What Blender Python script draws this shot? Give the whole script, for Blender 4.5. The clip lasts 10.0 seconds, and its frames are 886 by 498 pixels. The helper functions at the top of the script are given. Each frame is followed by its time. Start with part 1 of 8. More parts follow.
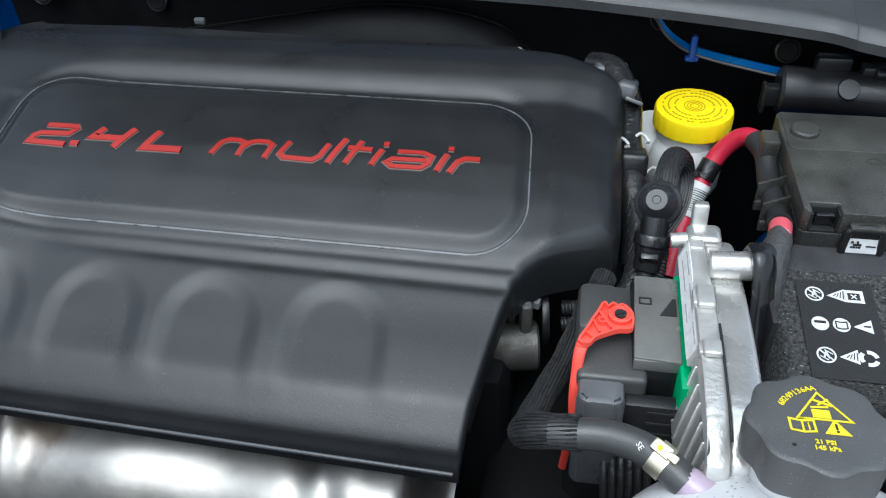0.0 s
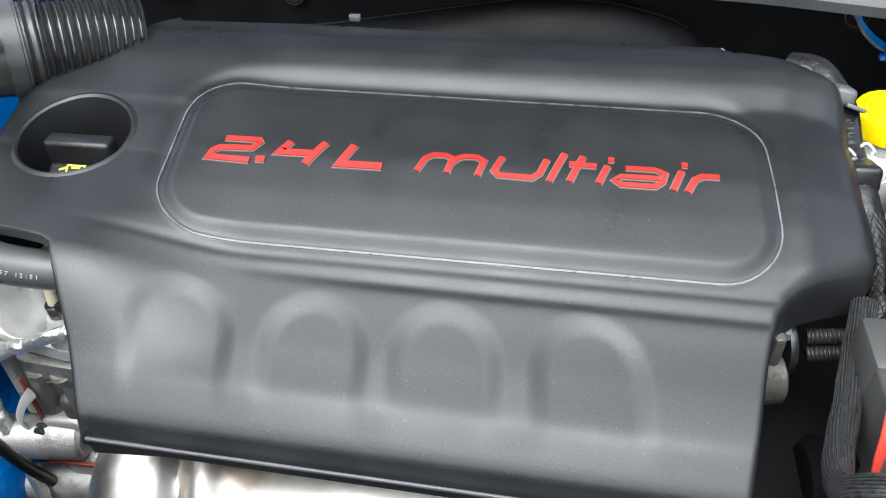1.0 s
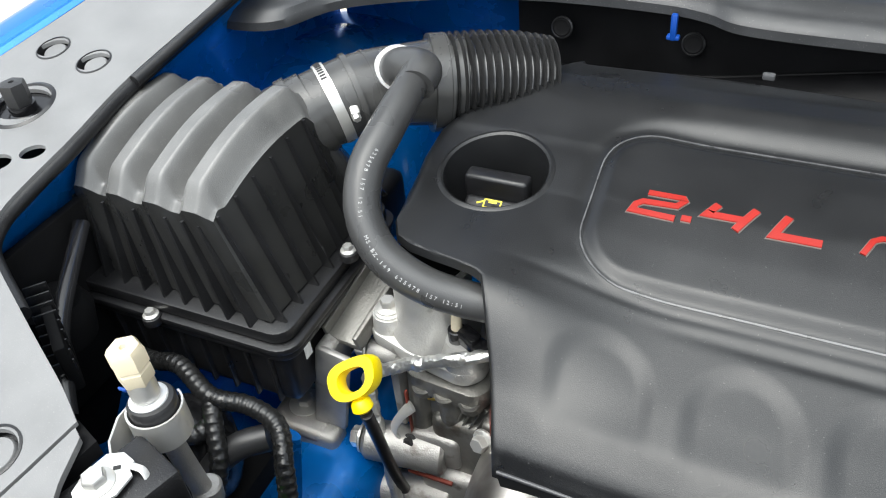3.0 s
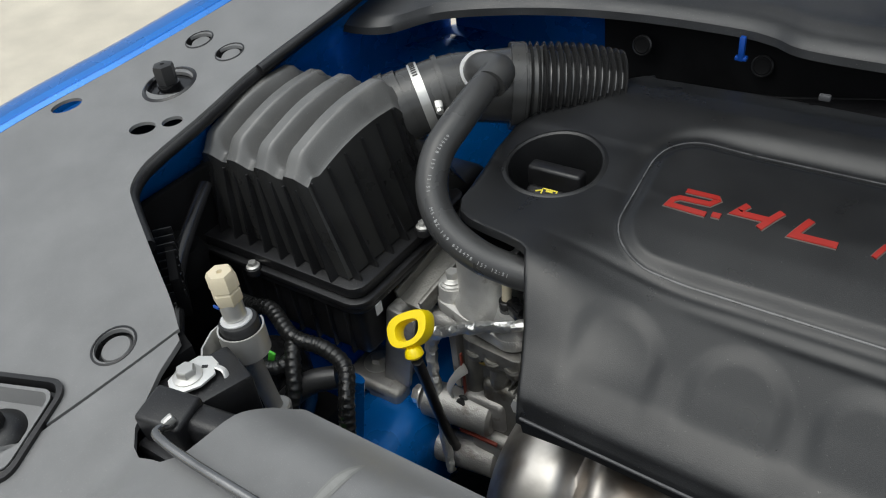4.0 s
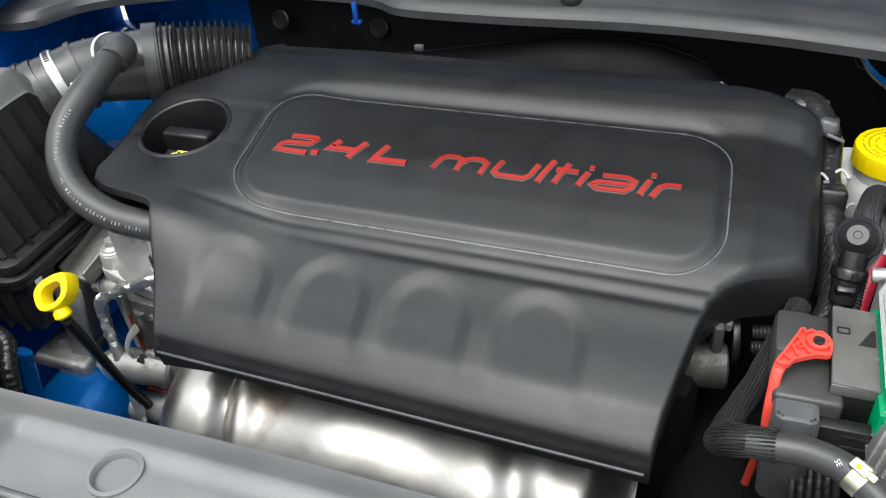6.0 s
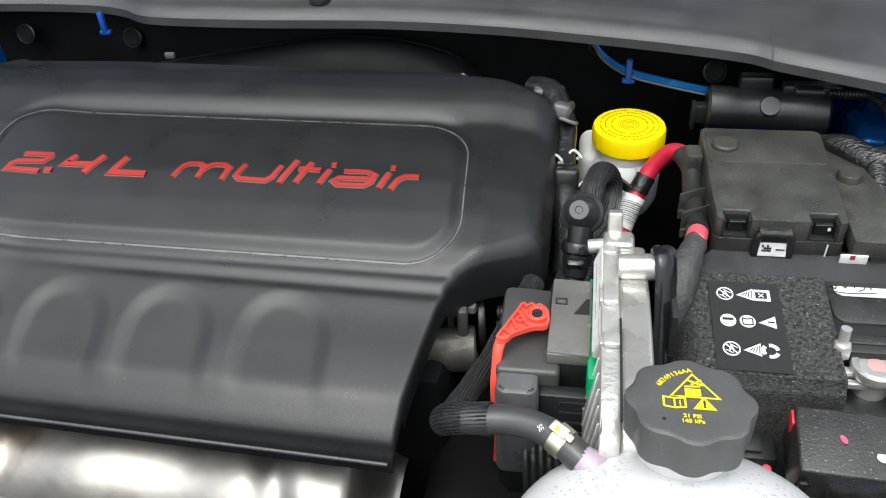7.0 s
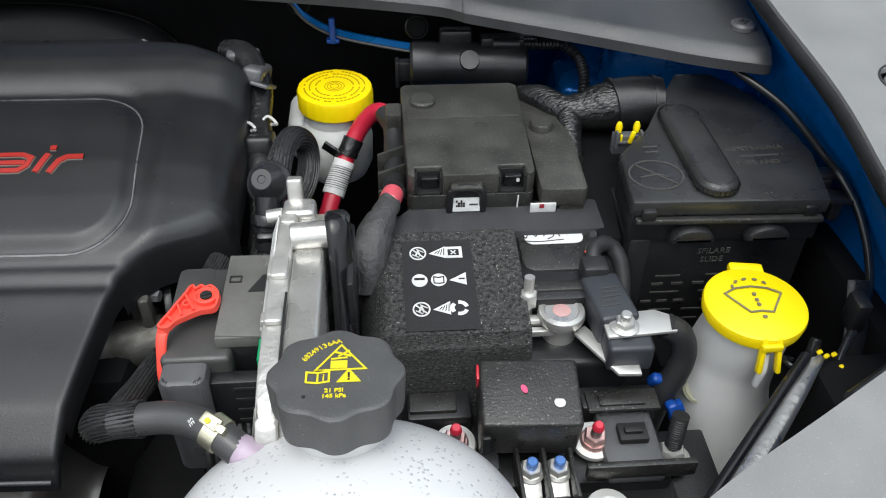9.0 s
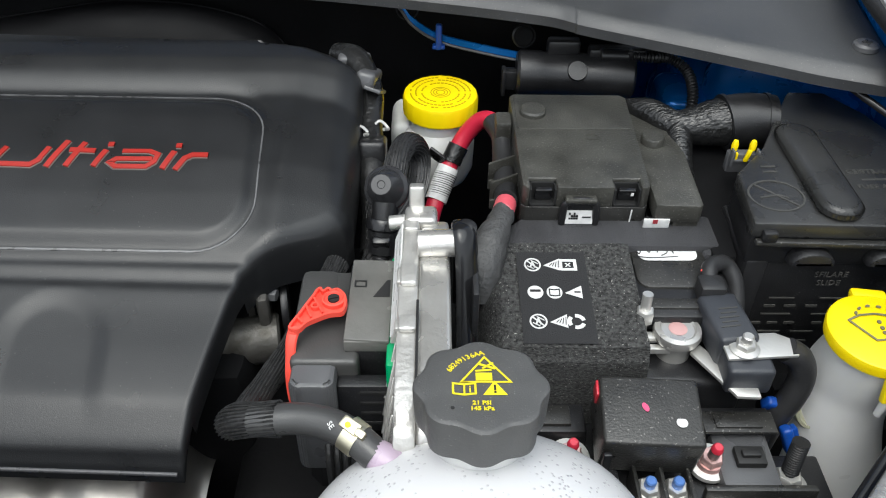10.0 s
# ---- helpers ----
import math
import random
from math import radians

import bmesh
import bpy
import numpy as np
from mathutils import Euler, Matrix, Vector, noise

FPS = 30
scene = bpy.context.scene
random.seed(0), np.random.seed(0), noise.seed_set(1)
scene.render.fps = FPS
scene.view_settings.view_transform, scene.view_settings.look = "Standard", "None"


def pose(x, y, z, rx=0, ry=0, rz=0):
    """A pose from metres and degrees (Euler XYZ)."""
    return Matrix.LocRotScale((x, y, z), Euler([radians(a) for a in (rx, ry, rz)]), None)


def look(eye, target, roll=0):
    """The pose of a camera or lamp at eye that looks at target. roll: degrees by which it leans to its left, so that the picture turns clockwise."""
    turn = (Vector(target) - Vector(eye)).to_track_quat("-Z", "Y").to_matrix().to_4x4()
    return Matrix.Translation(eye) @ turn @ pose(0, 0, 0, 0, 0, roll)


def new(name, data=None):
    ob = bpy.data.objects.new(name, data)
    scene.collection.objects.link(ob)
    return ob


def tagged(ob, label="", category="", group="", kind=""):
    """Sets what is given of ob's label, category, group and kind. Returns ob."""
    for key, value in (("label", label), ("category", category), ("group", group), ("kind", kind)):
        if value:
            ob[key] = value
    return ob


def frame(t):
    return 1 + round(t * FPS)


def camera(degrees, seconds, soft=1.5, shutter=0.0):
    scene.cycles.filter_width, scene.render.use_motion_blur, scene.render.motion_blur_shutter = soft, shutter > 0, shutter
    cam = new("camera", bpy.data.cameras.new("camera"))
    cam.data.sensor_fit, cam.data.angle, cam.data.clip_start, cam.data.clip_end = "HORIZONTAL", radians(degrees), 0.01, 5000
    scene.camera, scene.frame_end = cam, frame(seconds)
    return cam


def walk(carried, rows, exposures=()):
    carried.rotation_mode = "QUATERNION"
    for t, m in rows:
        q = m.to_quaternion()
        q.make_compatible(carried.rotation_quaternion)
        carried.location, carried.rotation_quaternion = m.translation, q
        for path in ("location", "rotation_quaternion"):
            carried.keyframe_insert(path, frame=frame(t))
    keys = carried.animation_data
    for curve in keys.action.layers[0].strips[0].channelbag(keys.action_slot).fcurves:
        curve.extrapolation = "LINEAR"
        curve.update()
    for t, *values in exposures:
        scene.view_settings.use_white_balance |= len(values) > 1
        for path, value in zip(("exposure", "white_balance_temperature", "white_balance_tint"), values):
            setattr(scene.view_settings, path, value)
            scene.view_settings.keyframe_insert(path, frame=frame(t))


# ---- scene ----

# Plan units are scaled to metres by this factor everywhere below.
UNIT = 0.9
cam = camera(56.5, 10.0, soft=1.1)
PATH = [
    (0, (0.037, -0.028, 1.415), (-0.253, 1.474, 0.127), -2.6),
    (0.5, (-0.075, 0.001, 1.422), (-0.299, 1.48, 0.094), -2.1),
    (1, (-0.174, 0.013, 1.416), (-0.414, 1.479, 0.077), -2.0),
    (1.5, (-0.23, 0.008, 1.426), (-0.553, 1.454, 0.083), -3.2),
    (2, (-0.294, 0.012, 1.423), (-0.76, 1.44, 0.103), -4.9),
    (2.5, (-0.338, 0.012, 1.437), (-0.939, 1.411, 0.14), -5.9),
    (3, (-0.342, -0.008, 1.445), (-1.075, 1.346, 0.168), -6.4),
    (3.2, (-0.331, -0.019, 1.456), (-1.139, 1.295, 0.183), -7.3),
    (4.3, (-0.189, -0.086, 1.467), (-1.219, 1.151, 0.28), -7.7),
    (4.5, (-0.164, -0.089, 1.464), (-1.177, 1.158, 0.273), -7.6),
    (5, (-0.103, -0.1, 1.466), (-1.066, 1.189, 0.278), -7.9),
    (5.2, (-0.081, -0.106, 1.462), (-0.99, 1.219, 0.271), -7.7),
    (6.3, (0.034, -0.089, 1.451), (-0.507, 1.392, 0.22), -6.0),
    (6.5, (0.057, -0.085, 1.443), (-0.432, 1.42, 0.22), -5.7),
    (7, (0.105, -0.071, 1.436), (-0.207, 1.471, 0.201), -4.0),
    (7.5, (0.143, -0.064, 1.424), (-0.006, 1.5, 0.187), -2.0),
    (8, (0.184, -0.049, 1.418), (0.202, 1.512, 0.168), 0.2),
    (8.5, (0.215, -0.039, 1.409), (0.353, 1.501, 0.14), 1.8),
    (9, (0.212, -0.034, 1.406), (0.339, 1.484, 0.11), 1.0),
    (9.5, (0.192, -0.031, 1.407), (0.268, 1.49, 0.11), 0.6),
    (10, (0.15, -0.028, 1.413), (0.179, 1.494, 0.115), 1.1),
]
walk(cam, [(t, look(Vector(eye) * UNIT, Vector(target) * UNIT, roll)) for t, eye, target, roll in PATH],
     exposures=[(0.0, 0.47, 5800, 4), (0.5, 0.82, 6000, 5), (1.0, 1.44, 6250, 6), (1.5, 1.81, 6400, 7), (2.0, 1.66, 6450, 6), (2.5, 1.34, 6500, 6), (3.2, 0.87, 6450, 6), (4.3, -0.31, 6500, 6),
                (5.2, -0.17, 6400, 6), (6.3, 0.92, 6400, 6), (6.5, 1.02, 6400, 6), (7.0, 0.72, 6500, 6), (7.5, 0.39, 6500, 6), (8.5, 0.44, 6400, 6), (9.0, 0.39, 6350, 6), (10.0, 0.49, 6400, 6)])

# ---- sky and sun: an overcast day ----
world = bpy.data.worlds.new("overcast_sky")
scene.world = world
world.use_nodes = True
wn = world.node_tree
sky = wn.nodes.new("ShaderNodeTexSky")
sky.sky_type = "NISHITA"
sky.sun_disc = False
sky.sun_elevation = radians(68)
sky.sun_rotation = radians(200)
sky.dust_density = 4.0
grey = wn.nodes.new("ShaderNodeHueSaturation")
grey.inputs["Saturation"].default_value = 0.32
back = wn.nodes["Background"]
back.inputs["Strength"].default_value = 0.19
wn.links.new(sky.outputs["Color"], grey.inputs["Color"])
wn.links.new(grey.outputs["Color"], back.inputs["Color"])
sun = new("sun", bpy.data.lights.new("sun", "SUN"))
sun.data.energy = 1.2
sun.data.angle = radians(75)
sun.data.color = (0.93, 0.98, 1.0)
sun.matrix_world = look((0.2, -0.4, 4.0), (0, 0.4, 0.8))

# ---- helpers for meshes ----
ORIGIN = {}


def thing(name, loc, label, category, group="", kind=""):
    ob = new(name)
    ob.empty_display_size = 0.02
    ob.location = Vector(loc) * UNIT
    ORIGIN[ob] = Vector(loc)
    return tagged(ob, label, category, group, kind)


def mesh_of(name, bm, material, origin):
    for v in bm.verts:
        v.co = (v.co - origin) * UNIT
    me = bpy.data.meshes.new(name)
    bmesh.ops.recalc_face_normals(bm, faces=bm.faces)
    bm.to_mesh(me)
    bm.free()
    me.materials.append(material)
    me.polygons.foreach_set("use_smooth", [True] * len(me.polygons))
    me.set_sharp_from_angle(angle=radians(38))
    return me


def part(name, bm, material, parent, label=""):
    origin = ORIGIN[parent]
    ob = new(name, mesh_of(name, bm, material, origin))
    ob.parent = parent
    ORIGIN[ob] = origin
    return tagged(ob, label)


def solo(name, bm, material, label, category, group="", kind=""):
    lo = [min(v.co[i] for v in bm.verts) for i in range(3)]
    hi = [max(v.co[i] for v in bm.verts) for i in range(3)]
    origin = Vector(((lo[0] + hi[0]) / 2, (lo[1] + hi[1]) / 2, lo[2]))
    ob = new(name, mesh_of(name, bm, material, origin))
    ob.location = origin * UNIT
    ORIGIN[ob] = origin
    return tagged(ob, label, category, group, kind)


def join(*bms):
    out = bmesh.new()
    for b in bms:
        b.verts.index_update()
        vs = [out.verts.new(v.co) for v in b.verts]
        for f in b.faces:
            out.faces.new([vs[v.index] for v in f.verts])
        b.free()
    return out


def from_lists(verts, faces):
    bm = bmesh.new()
    vs = [bm.verts.new(v) for v in verts]
    for f in faces:
        try:
            bm.faces.new([vs[i] for i in f])
        except ValueError:
            pass
    return bm


def turned(bm, m):
    bmesh.ops.transform(bm, matrix=m, verts=bm.verts)
    return bm


def box(c, s, r=0.0, seg=2, rot=None):
    """A box with its centre, its size and rounded edges; rot: degrees about x, y, z."""
    bm = bmesh.new()
    bmesh.ops.create_cube(bm, size=1.0)
    for v in bm.verts:
        v.co = Vector((v.co.x * s[0], v.co.y * s[1], v.co.z * s[2]))
    if r:
        bmesh.ops.bevel(bm, geom=bm.edges[:], offset=min(r, min(s) * 0.45), segments=seg, profile=0.5, affect="EDGES")
    m = pose(*c, *(rot or (0, 0, 0)))
    return turned(bm, m)


def axis(p0, p1):
    d = Vector(p1) - Vector(p0)
    return Matrix.Translation(p0) @ d.to_track_quat("Z", "Y").to_matrix().to_4x4(), d.length


def lathe(profile, p0, p1=None, n=32, lobes=0, depth=0.0, phase=0.0):
    """A turned shape: profile of (radius, height) along p0 to p1; lobes make a fluted rim."""
    m, _ = axis(p0, p1 or (p0[0], p0[1], p0[2] + 1))
    verts, faces = [], []
    for r, z in profile:
        for i in range(n):
            a = 2 * math.pi * i / n + phase
            k = 1.0 - (depth * (0.5 - 0.5 * math.cos(lobes * a)) ** 1.2 if lobes else 0.0)
            verts.append(m @ Vector((r * k * math.cos(a), r * k * math.sin(a), z)))
    for j in range(len(profile) - 1):
        for i in range(n):
            k = (i + 1) % n
            faces.append((j * n + i, j * n + k, (j + 1) * n + k, (j + 1) * n + i))
    if profile[0][0] > 1e-6:
        faces.append(tuple(range(n - 1, -1, -1)))
    if profile[-1][0] > 1e-6:
        faces.append(tuple((len(profile) - 1) * n + i for i in range(n)))
    bm = from_lists(verts, faces)
    bmesh.ops.remove_doubles(bm, verts=bm.verts, dist=1e-6)
    return bm


def cyl(p0, p1, r, r1=None, n=24, bev=0.0):
    r1 = r if r1 is None else r1
    h = (Vector(p1) - Vector(p0)).length
    b = min(bev, h * 0.4)
    prof = [(r - b, 0), (r, b), (r1, h - b), (r1 - b, h)] if b else [(r, 0), (r1, h)]
    return lathe(prof, p0, p1, n)


def spline(pts, k=8):
    """A smooth line through the points."""
    p = [Vector(q) for q in pts]
    p = [2 * p[0] - p[1]] + p + [2 * p[-1] - p[-2]]
    out = []
    for i in range(1, len(p) - 2):
        a, b, c, d = p[i - 1:i + 3]
        for j in range(k):
            t = j / k
            out.append(0.5 * (2 * b + (c - a) * t + (2 * a - 5 * b + 4 * c - d) * t * t + (3 * b - a - 3 * c + d) * t ** 3))
    return out + [p[-2]]


def tube(pts, r, n=14, k=8, smooth=True, rings=0.0, pitch=0.006, flat=1.0):
    """A round hose along points; r: one radius or one for each point; rings: height of corrugations."""
    line = spline(pts, k) if smooth else [Vector(q) for q in pts]
    if rings:
        total = sum((b - a).length for a, b in zip(line, line[1:]))
        m = max(8, int(total / pitch) * 8)
        acc, fine, step = [0.0], [], total / m
        for a, b in zip(line, line[1:]):
            acc.append(acc[-1] + (b - a).length)
        for i in range(m + 1):
            s = min(i * step, total)
            j = max(q for q in range(len(acc)) if acc[q] <= s + 1e-9)
            j = min(j, len(line) - 2)
            f = (s - acc[j]) / max(1e-9, acc[j + 1] - acc[j])
            fine.append(line[j].lerp(line[j + 1], f))
        src, line = line, fine
    verts, faces, up = [], [], Vector((0.13, 0.31, 1)).normalized()
    last = len(line) - 1
    for i, q in enumerate(line):
        d = (line[min(i + 1, last)] - line[max(i - 1, 0)]).normalized()
        side = d.cross(up)
        if side.length < 0.05:
            side = d.cross(Vector((1, 0, 0)))
        side.normalize()
        up = side.cross(d).normalized()
        if isinstance(r, (list, tuple)):
            f = i / last * (len(r) - 1)
            j = min(int(f), len(r) - 2)
            rad = r[j] + (r[j + 1] - r[j]) * (f - j)
        else:
            rad = r
        if rings:
            rad += rings * (0.5 + 0.5 * math.cos(2 * math.pi * i / 8)) ** 1.7 - rings * 0.4
        for a in range(n):
            t = 2 * math.pi * a / n
            verts.append(q + side * (rad * math.cos(t)) + up * (rad * flat * math.sin(t)))
    for i in range(last):
        for a in range(n):
            b = (a + 1) % n
            faces.append((i * n + a, i * n + b, (i + 1) * n + b, (i + 1) * n + a))
    faces.append(tuple(range(n - 1, -1, -1)))
    faces.append(tuple(last * n + a for a in range(n)))
    return from_lists(verts, faces)


def prism(outline, z0, z1, r=0.0, m=None, seg=2):
    """A flat plate from an outline in x and y, with rounded rims."""
    bm = bmesh.new()
    vs = [bm.verts.new((x, y, z0)) for x, y in outline]
    f = bm.faces.new(vs)
    got = bmesh.ops.extrude_face_region(bm, geom=[f])
    for v in got["geom"]:
        if isinstance(v, bmesh.types.BMVert):
            v.co.z = z1
    if r:
        bmesh.ops.bevel(bm, geom=bm.edges[:], offset=r, segments=seg, profile=0.5, affect="EDGES")
    return turned(bm, m) if m else bm


def arc(cx, cy, r, a0, a1, n=8):
    return [(cx + r * math.cos(radians(a0 + (a1 - a0) * i / n)), cy + r * math.sin(radians(a0 + (a1 - a0) * i / n))) for i in range(n + 1)]


def rounded(x0, y0, x1, y1, r, n=5):
    return arc(x1 - r, y1 - r, r, 0, 90, n) + arc(x0 + r, y1 - r, r, 90, 180, n) + arc(x0 + r, y0 + r, r, 180, 270, n) + arc(x1 - r, y0 + r, r, 270, 360, n)


def ribbon(pts, w, z0, z1, lift=None):
    """A stroke of width w along points in x and y, from z0 to z1 above lift(x, y)."""
    p = [Vector((x, y)) for x, y in pts]
    left, right = [], []
    for i, q in enumerate(p):
        a = (q - p[i - 1]).normalized() if i else (p[1] - q).normalized()
        b = (p[i + 1] - q).normalized() if i + 1 < len(p) else a
        t = (a + b).normalized()
        nrm = Vector((-t.y, t.x))
        k = w / 2 / max(0.45, t.dot(a))
        left.append(q + nrm * k)
        right.append(q - nrm * k)
    h = lift or (lambda x, y: 0.0)
    verts, faces, n = [], [], len(p)
    for dz in (z0, z1):
        for q in left + right:
            verts.append((q.x, q.y, h(q.x, q.y) + dz))
    for i in range(n - 1):
        faces += [(2 * n + i, 2 * n + i + 1, 3 * n + i + 1, 3 * n + i), (i, n + i, n + i + 1, i + 1),
                  (i, i + 1, 2 * n + i + 1, 2 * n + i), (n + i, 3 * n + i, 3 * n + i + 1, n + i + 1)]
    faces += [(0, 2 * n, 3 * n, n), (n - 1, 2 * n - 1, 4 * n - 1, 3 * n - 1)]
    return from_lists(verts, faces)


def sheet(xs, ys, height, skirt=0.0):
    """A surface over rows of places xs(row), ys(row) with a turned-down rim."""
    rows, cols = xs.shape
    z = height(xs, ys)
    verts = np.stack([xs, ys, z], -1).reshape(-1, 3)
    i = np.arange(rows * cols).reshape(rows, cols)
    faces = np.stack([i[:-1, :-1], i[:-1, 1:], i[1:, 1:], i[1:, :-1]], -1).reshape(-1, 4)
    verts, faces = verts.tolist(), faces.tolist()
    if skirt:
        ring = list(i[0, :]) + list(i[1:, -1]) + list(i[-1, -2::-1]) + list(i[-2:0:-1, 0])
        base = len(verts)
        for q in ring:
            x, y, h = verts[q]
            verts.append((x, y, h - skirt))
        m = len(ring)
        for a in range(m):
            b = (a + 1) % m
            faces.append((int(ring[a]), base + a, base + b, int(ring[b])))
    return from_lists(verts, faces)


def braided(pts, r, count=8, turns=5.0, strand=0.0011, n=5, ways=(1, -1)):
    """A woven sleeve: strands that wind one way or both ways round a line."""
    line = spline(pts, 9)
    last, ups = len(line) - 1, Vector((0.1, 0.3, 1)).normalized()
    frames = []
    for i, q in enumerate(line):
        d = (line[min(i + 1, last)] - line[max(i - 1, 0)]).normalized()
        side = d.cross(ups).normalized()
        ups = side.cross(d).normalized()
        frames.append((q, side, ups.copy()))
    out = []
    for k in range(count):
        for way in ways:
            path = []
            for i, (q, side, up) in enumerate(frames):
                f = i / last
                a = 2 * math.pi * (k / count + way * turns * f) + (0.3 if way < 0 else 0)
                rr = r + 0.35 * strand * way * math.cos(count * a)
                path.append(q + side * (rr * math.cos(a)) + up * (rr * math.sin(a)))
            out.append(tube(path, strand, n, 1, smooth=False, flat=0.7))
    return join(*out)


def words(text, size, m, depth=0.0006, width=1.0, bold=0.0):
    """Built-in lettering as a mesh; m puts its middle."""
    cu = bpy.data.curves.new("words", "FONT")
    cu.body, cu.size, cu.extrude, cu.align_x, cu.align_y, cu.offset = text, size, depth, "CENTER", "CENTER", bold
    cu.resolution_u = 2
    ob = bpy.data.objects.new("words", cu)
    scene.collection.objects.link(ob)
    me = ob.to_mesh()
    bm = bmesh.new()
    bm.from_mesh(me)
    ob.to_mesh_clear()
    bpy.data.objects.remove(ob)
    bpy.data.curves.remove(cu)
    for v in bm.verts:
        v.co.x *= width
    return turned(bm, m)


def step(a, b, x):
    t = np.clip((x - a) / (b - a), 0, 1)
    return t * t * (3 - 2 * t)


def hexagon(c, r, h, d=(0, 0, 1), flange=0.0):
    """A hexagon bolt head with its washer face, standing on c along d."""
    d = Vector(d).normalized()
    c = Vector(c)
    bms = []
    if flange:
        bms.append(lathe([(flange, 0), (flange, h * 0.18), (r * 1.02, h * 0.36), (0, h * 0.36)], c, c + d, 24))
    bms.append(lathe([(r, 0.0), (r, h * 0.86), (r * 0.86, h), (0, h)], c, c + d, 6, phase=0.3))
    return join(*bms)


# ---- materials ----
def mat(name, col, rough, metal=0.0, var=0.18, scale=22.0, bump=0.06, grain=700.0, rvar=0.1, coat=0.0, specks=0.0, soft=0.0, glassy=0.0,
        stain=None, stain_scale=9.0, stain_at=0.55, stretch=None, spec=0.5, speck_size=1300.0, speck_at=0.70):
    m = bpy.data.materials.new(name)
    m.use_nodes = True
    nt = m.node_tree
    p = nt.nodes["Principled BSDF"]
    link = nt.links.new
    co = nt.nodes.new("ShaderNodeTexCoord").outputs["Object"]
    if stretch:
        mp = nt.nodes.new("ShaderNodeMapping")
        mp.inputs["Scale"].default_value = stretch
        link(co, mp.inputs["Vector"])
        co = mp.outputs["Vector"]

    def noise_at(s, detail=4.0):
        n = nt.nodes.new("ShaderNodeTexNoise")
        n.inputs["Scale"].default_value = s
        n.inputs["Detail"].default_value = detail
        link(co, n.inputs["Vector"])
        return n.outputs["Fac"]

    def span(fac, a, b, lo, hi):
        r = nt.nodes.new("ShaderNodeMapRange")
        for k, v in zip(("From Min", "From Max", "To Min", "To Max"), (a, b, lo, hi)):
            r.inputs[k].default_value = v
        link(fac, r.inputs["Value"])
        return r.outputs["Result"]

    def mix(fac, a, b):
        x = nt.nodes.new("ShaderNodeMix")
        x.data_type = "RGBA"
        for k, v in ((0, fac), (6, a), (7, b)):
            if isinstance(v, tuple):
                x.inputs[k].default_value = (*v, 1)
            elif isinstance(v, float):
                x.inputs[k].default_value = v
            else:
                link(v, x.inputs[k])
        return x.outputs[2]

    big, fine = noise_at(scale), noise_at(grain, 2.0)
    dark = tuple(c * (1 - var) for c in col)
    light = tuple(min(1.0, c * (1 + var)) for c in col)
    colour = mix(span(big, 0.3, 0.7, 0.0, 1.0), dark, light)
    rgh = span(big, 0.3, 0.7, max(0.02, rough - rvar), min(1.0, rough + rvar))
    if stain:
        s = span(noise_at(stain_scale, 6.0), stain_at, stain_at + 0.12, 0.0, 0.8)
        colour = mix(s, colour, stain)
    if specks:
        s = span(noise_at(speck_size, 1.0), speck_at, speck_at + 0.05, 0.0, specks)
        colour = mix(s, colour, (0.42, 0.41, 0.38))
    link(colour, p.inputs["Base Color"])
    link(rgh, p.inputs["Roughness"])
    p.inputs["Metallic"].default_value = metal
    p.inputs["Coat Weight"].default_value = coat
    p.inputs["Specular IOR Level"].default_value = spec
    p.inputs["Coat Roughness"].default_value = 0.06
    if soft:
        p.inputs["Subsurface Weight"].default_value = soft
        p.inputs["Subsurface Radius"].default_value = (0.02, 0.02, 0.018)
        p.inputs["Subsurface Scale"].default_value = 0.6
    p.inputs["Transmission Weight"].default_value = glassy
    if bump:
        b = nt.nodes.new("ShaderNodeBump")
        b.inputs["Strength"].default_value = bump
        b.inputs["Distance"].default_value = 0.002
        link(fine, b.inputs["Height"])
        link(b.outputs["Normal"], p.inputs["Normal"])
    return m


COVER = mat("moulded_grey_plastic", (0.0130, 0.0134, 0.0143), 0.32, bump=0.12, spec=0.46, grain=1500, var=0.14, specks=0.16, rvar=0.06, speck_size=620, speck_at=0.745)
SHIELD = mat("sight_shield_plastic", (0.185, 0.185, 0.185), 0.42, bump=0.10, grain=1500, var=0.10, specks=0.5, rvar=0.05)
COWL = mat("cowl_plastic", (0.040, 0.0412, 0.0436), 0.40, bump=0.12, grain=1300, var=0.15, specks=0.22, speck_size=900, speck_at=0.70)
BLACK = mat("black_plastic", (0.011, 0.011, 0.012), 0.36, bump=0.12, grain=900, var=0.3, specks=0.2, speck_size=1100, speck_at=0.70)
DUSTY = mat("dusty_black_plastic", (0.025, 0.0245, 0.023), 0.34, bump=0.22, grain=620, var=0.35, specks=0.34, speck_size=560, speck_at=0.685, scale=40)
# Lid top: dust, plus skylight put into a paler colour than its walls.
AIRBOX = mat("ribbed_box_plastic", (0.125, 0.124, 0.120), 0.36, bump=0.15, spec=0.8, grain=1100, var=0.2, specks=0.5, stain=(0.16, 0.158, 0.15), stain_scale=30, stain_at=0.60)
BELLOWS = mat("bellows_rubber", (0.026, 0.026, 0.0265), 0.19, spec=0.9, bump=0.05, grain=600, var=0.2)
ELBOW = mat("elbow_plastic", (0.056, 0.0555, 0.054), 0.24, bump=0.06, grain=700, var=0.2)
PLENUM = mat("plenum_plastic", (0.006, 0.006, 0.0065), 0.5, spec=0.07, bump=0.08, grain=1200, var=0.15)
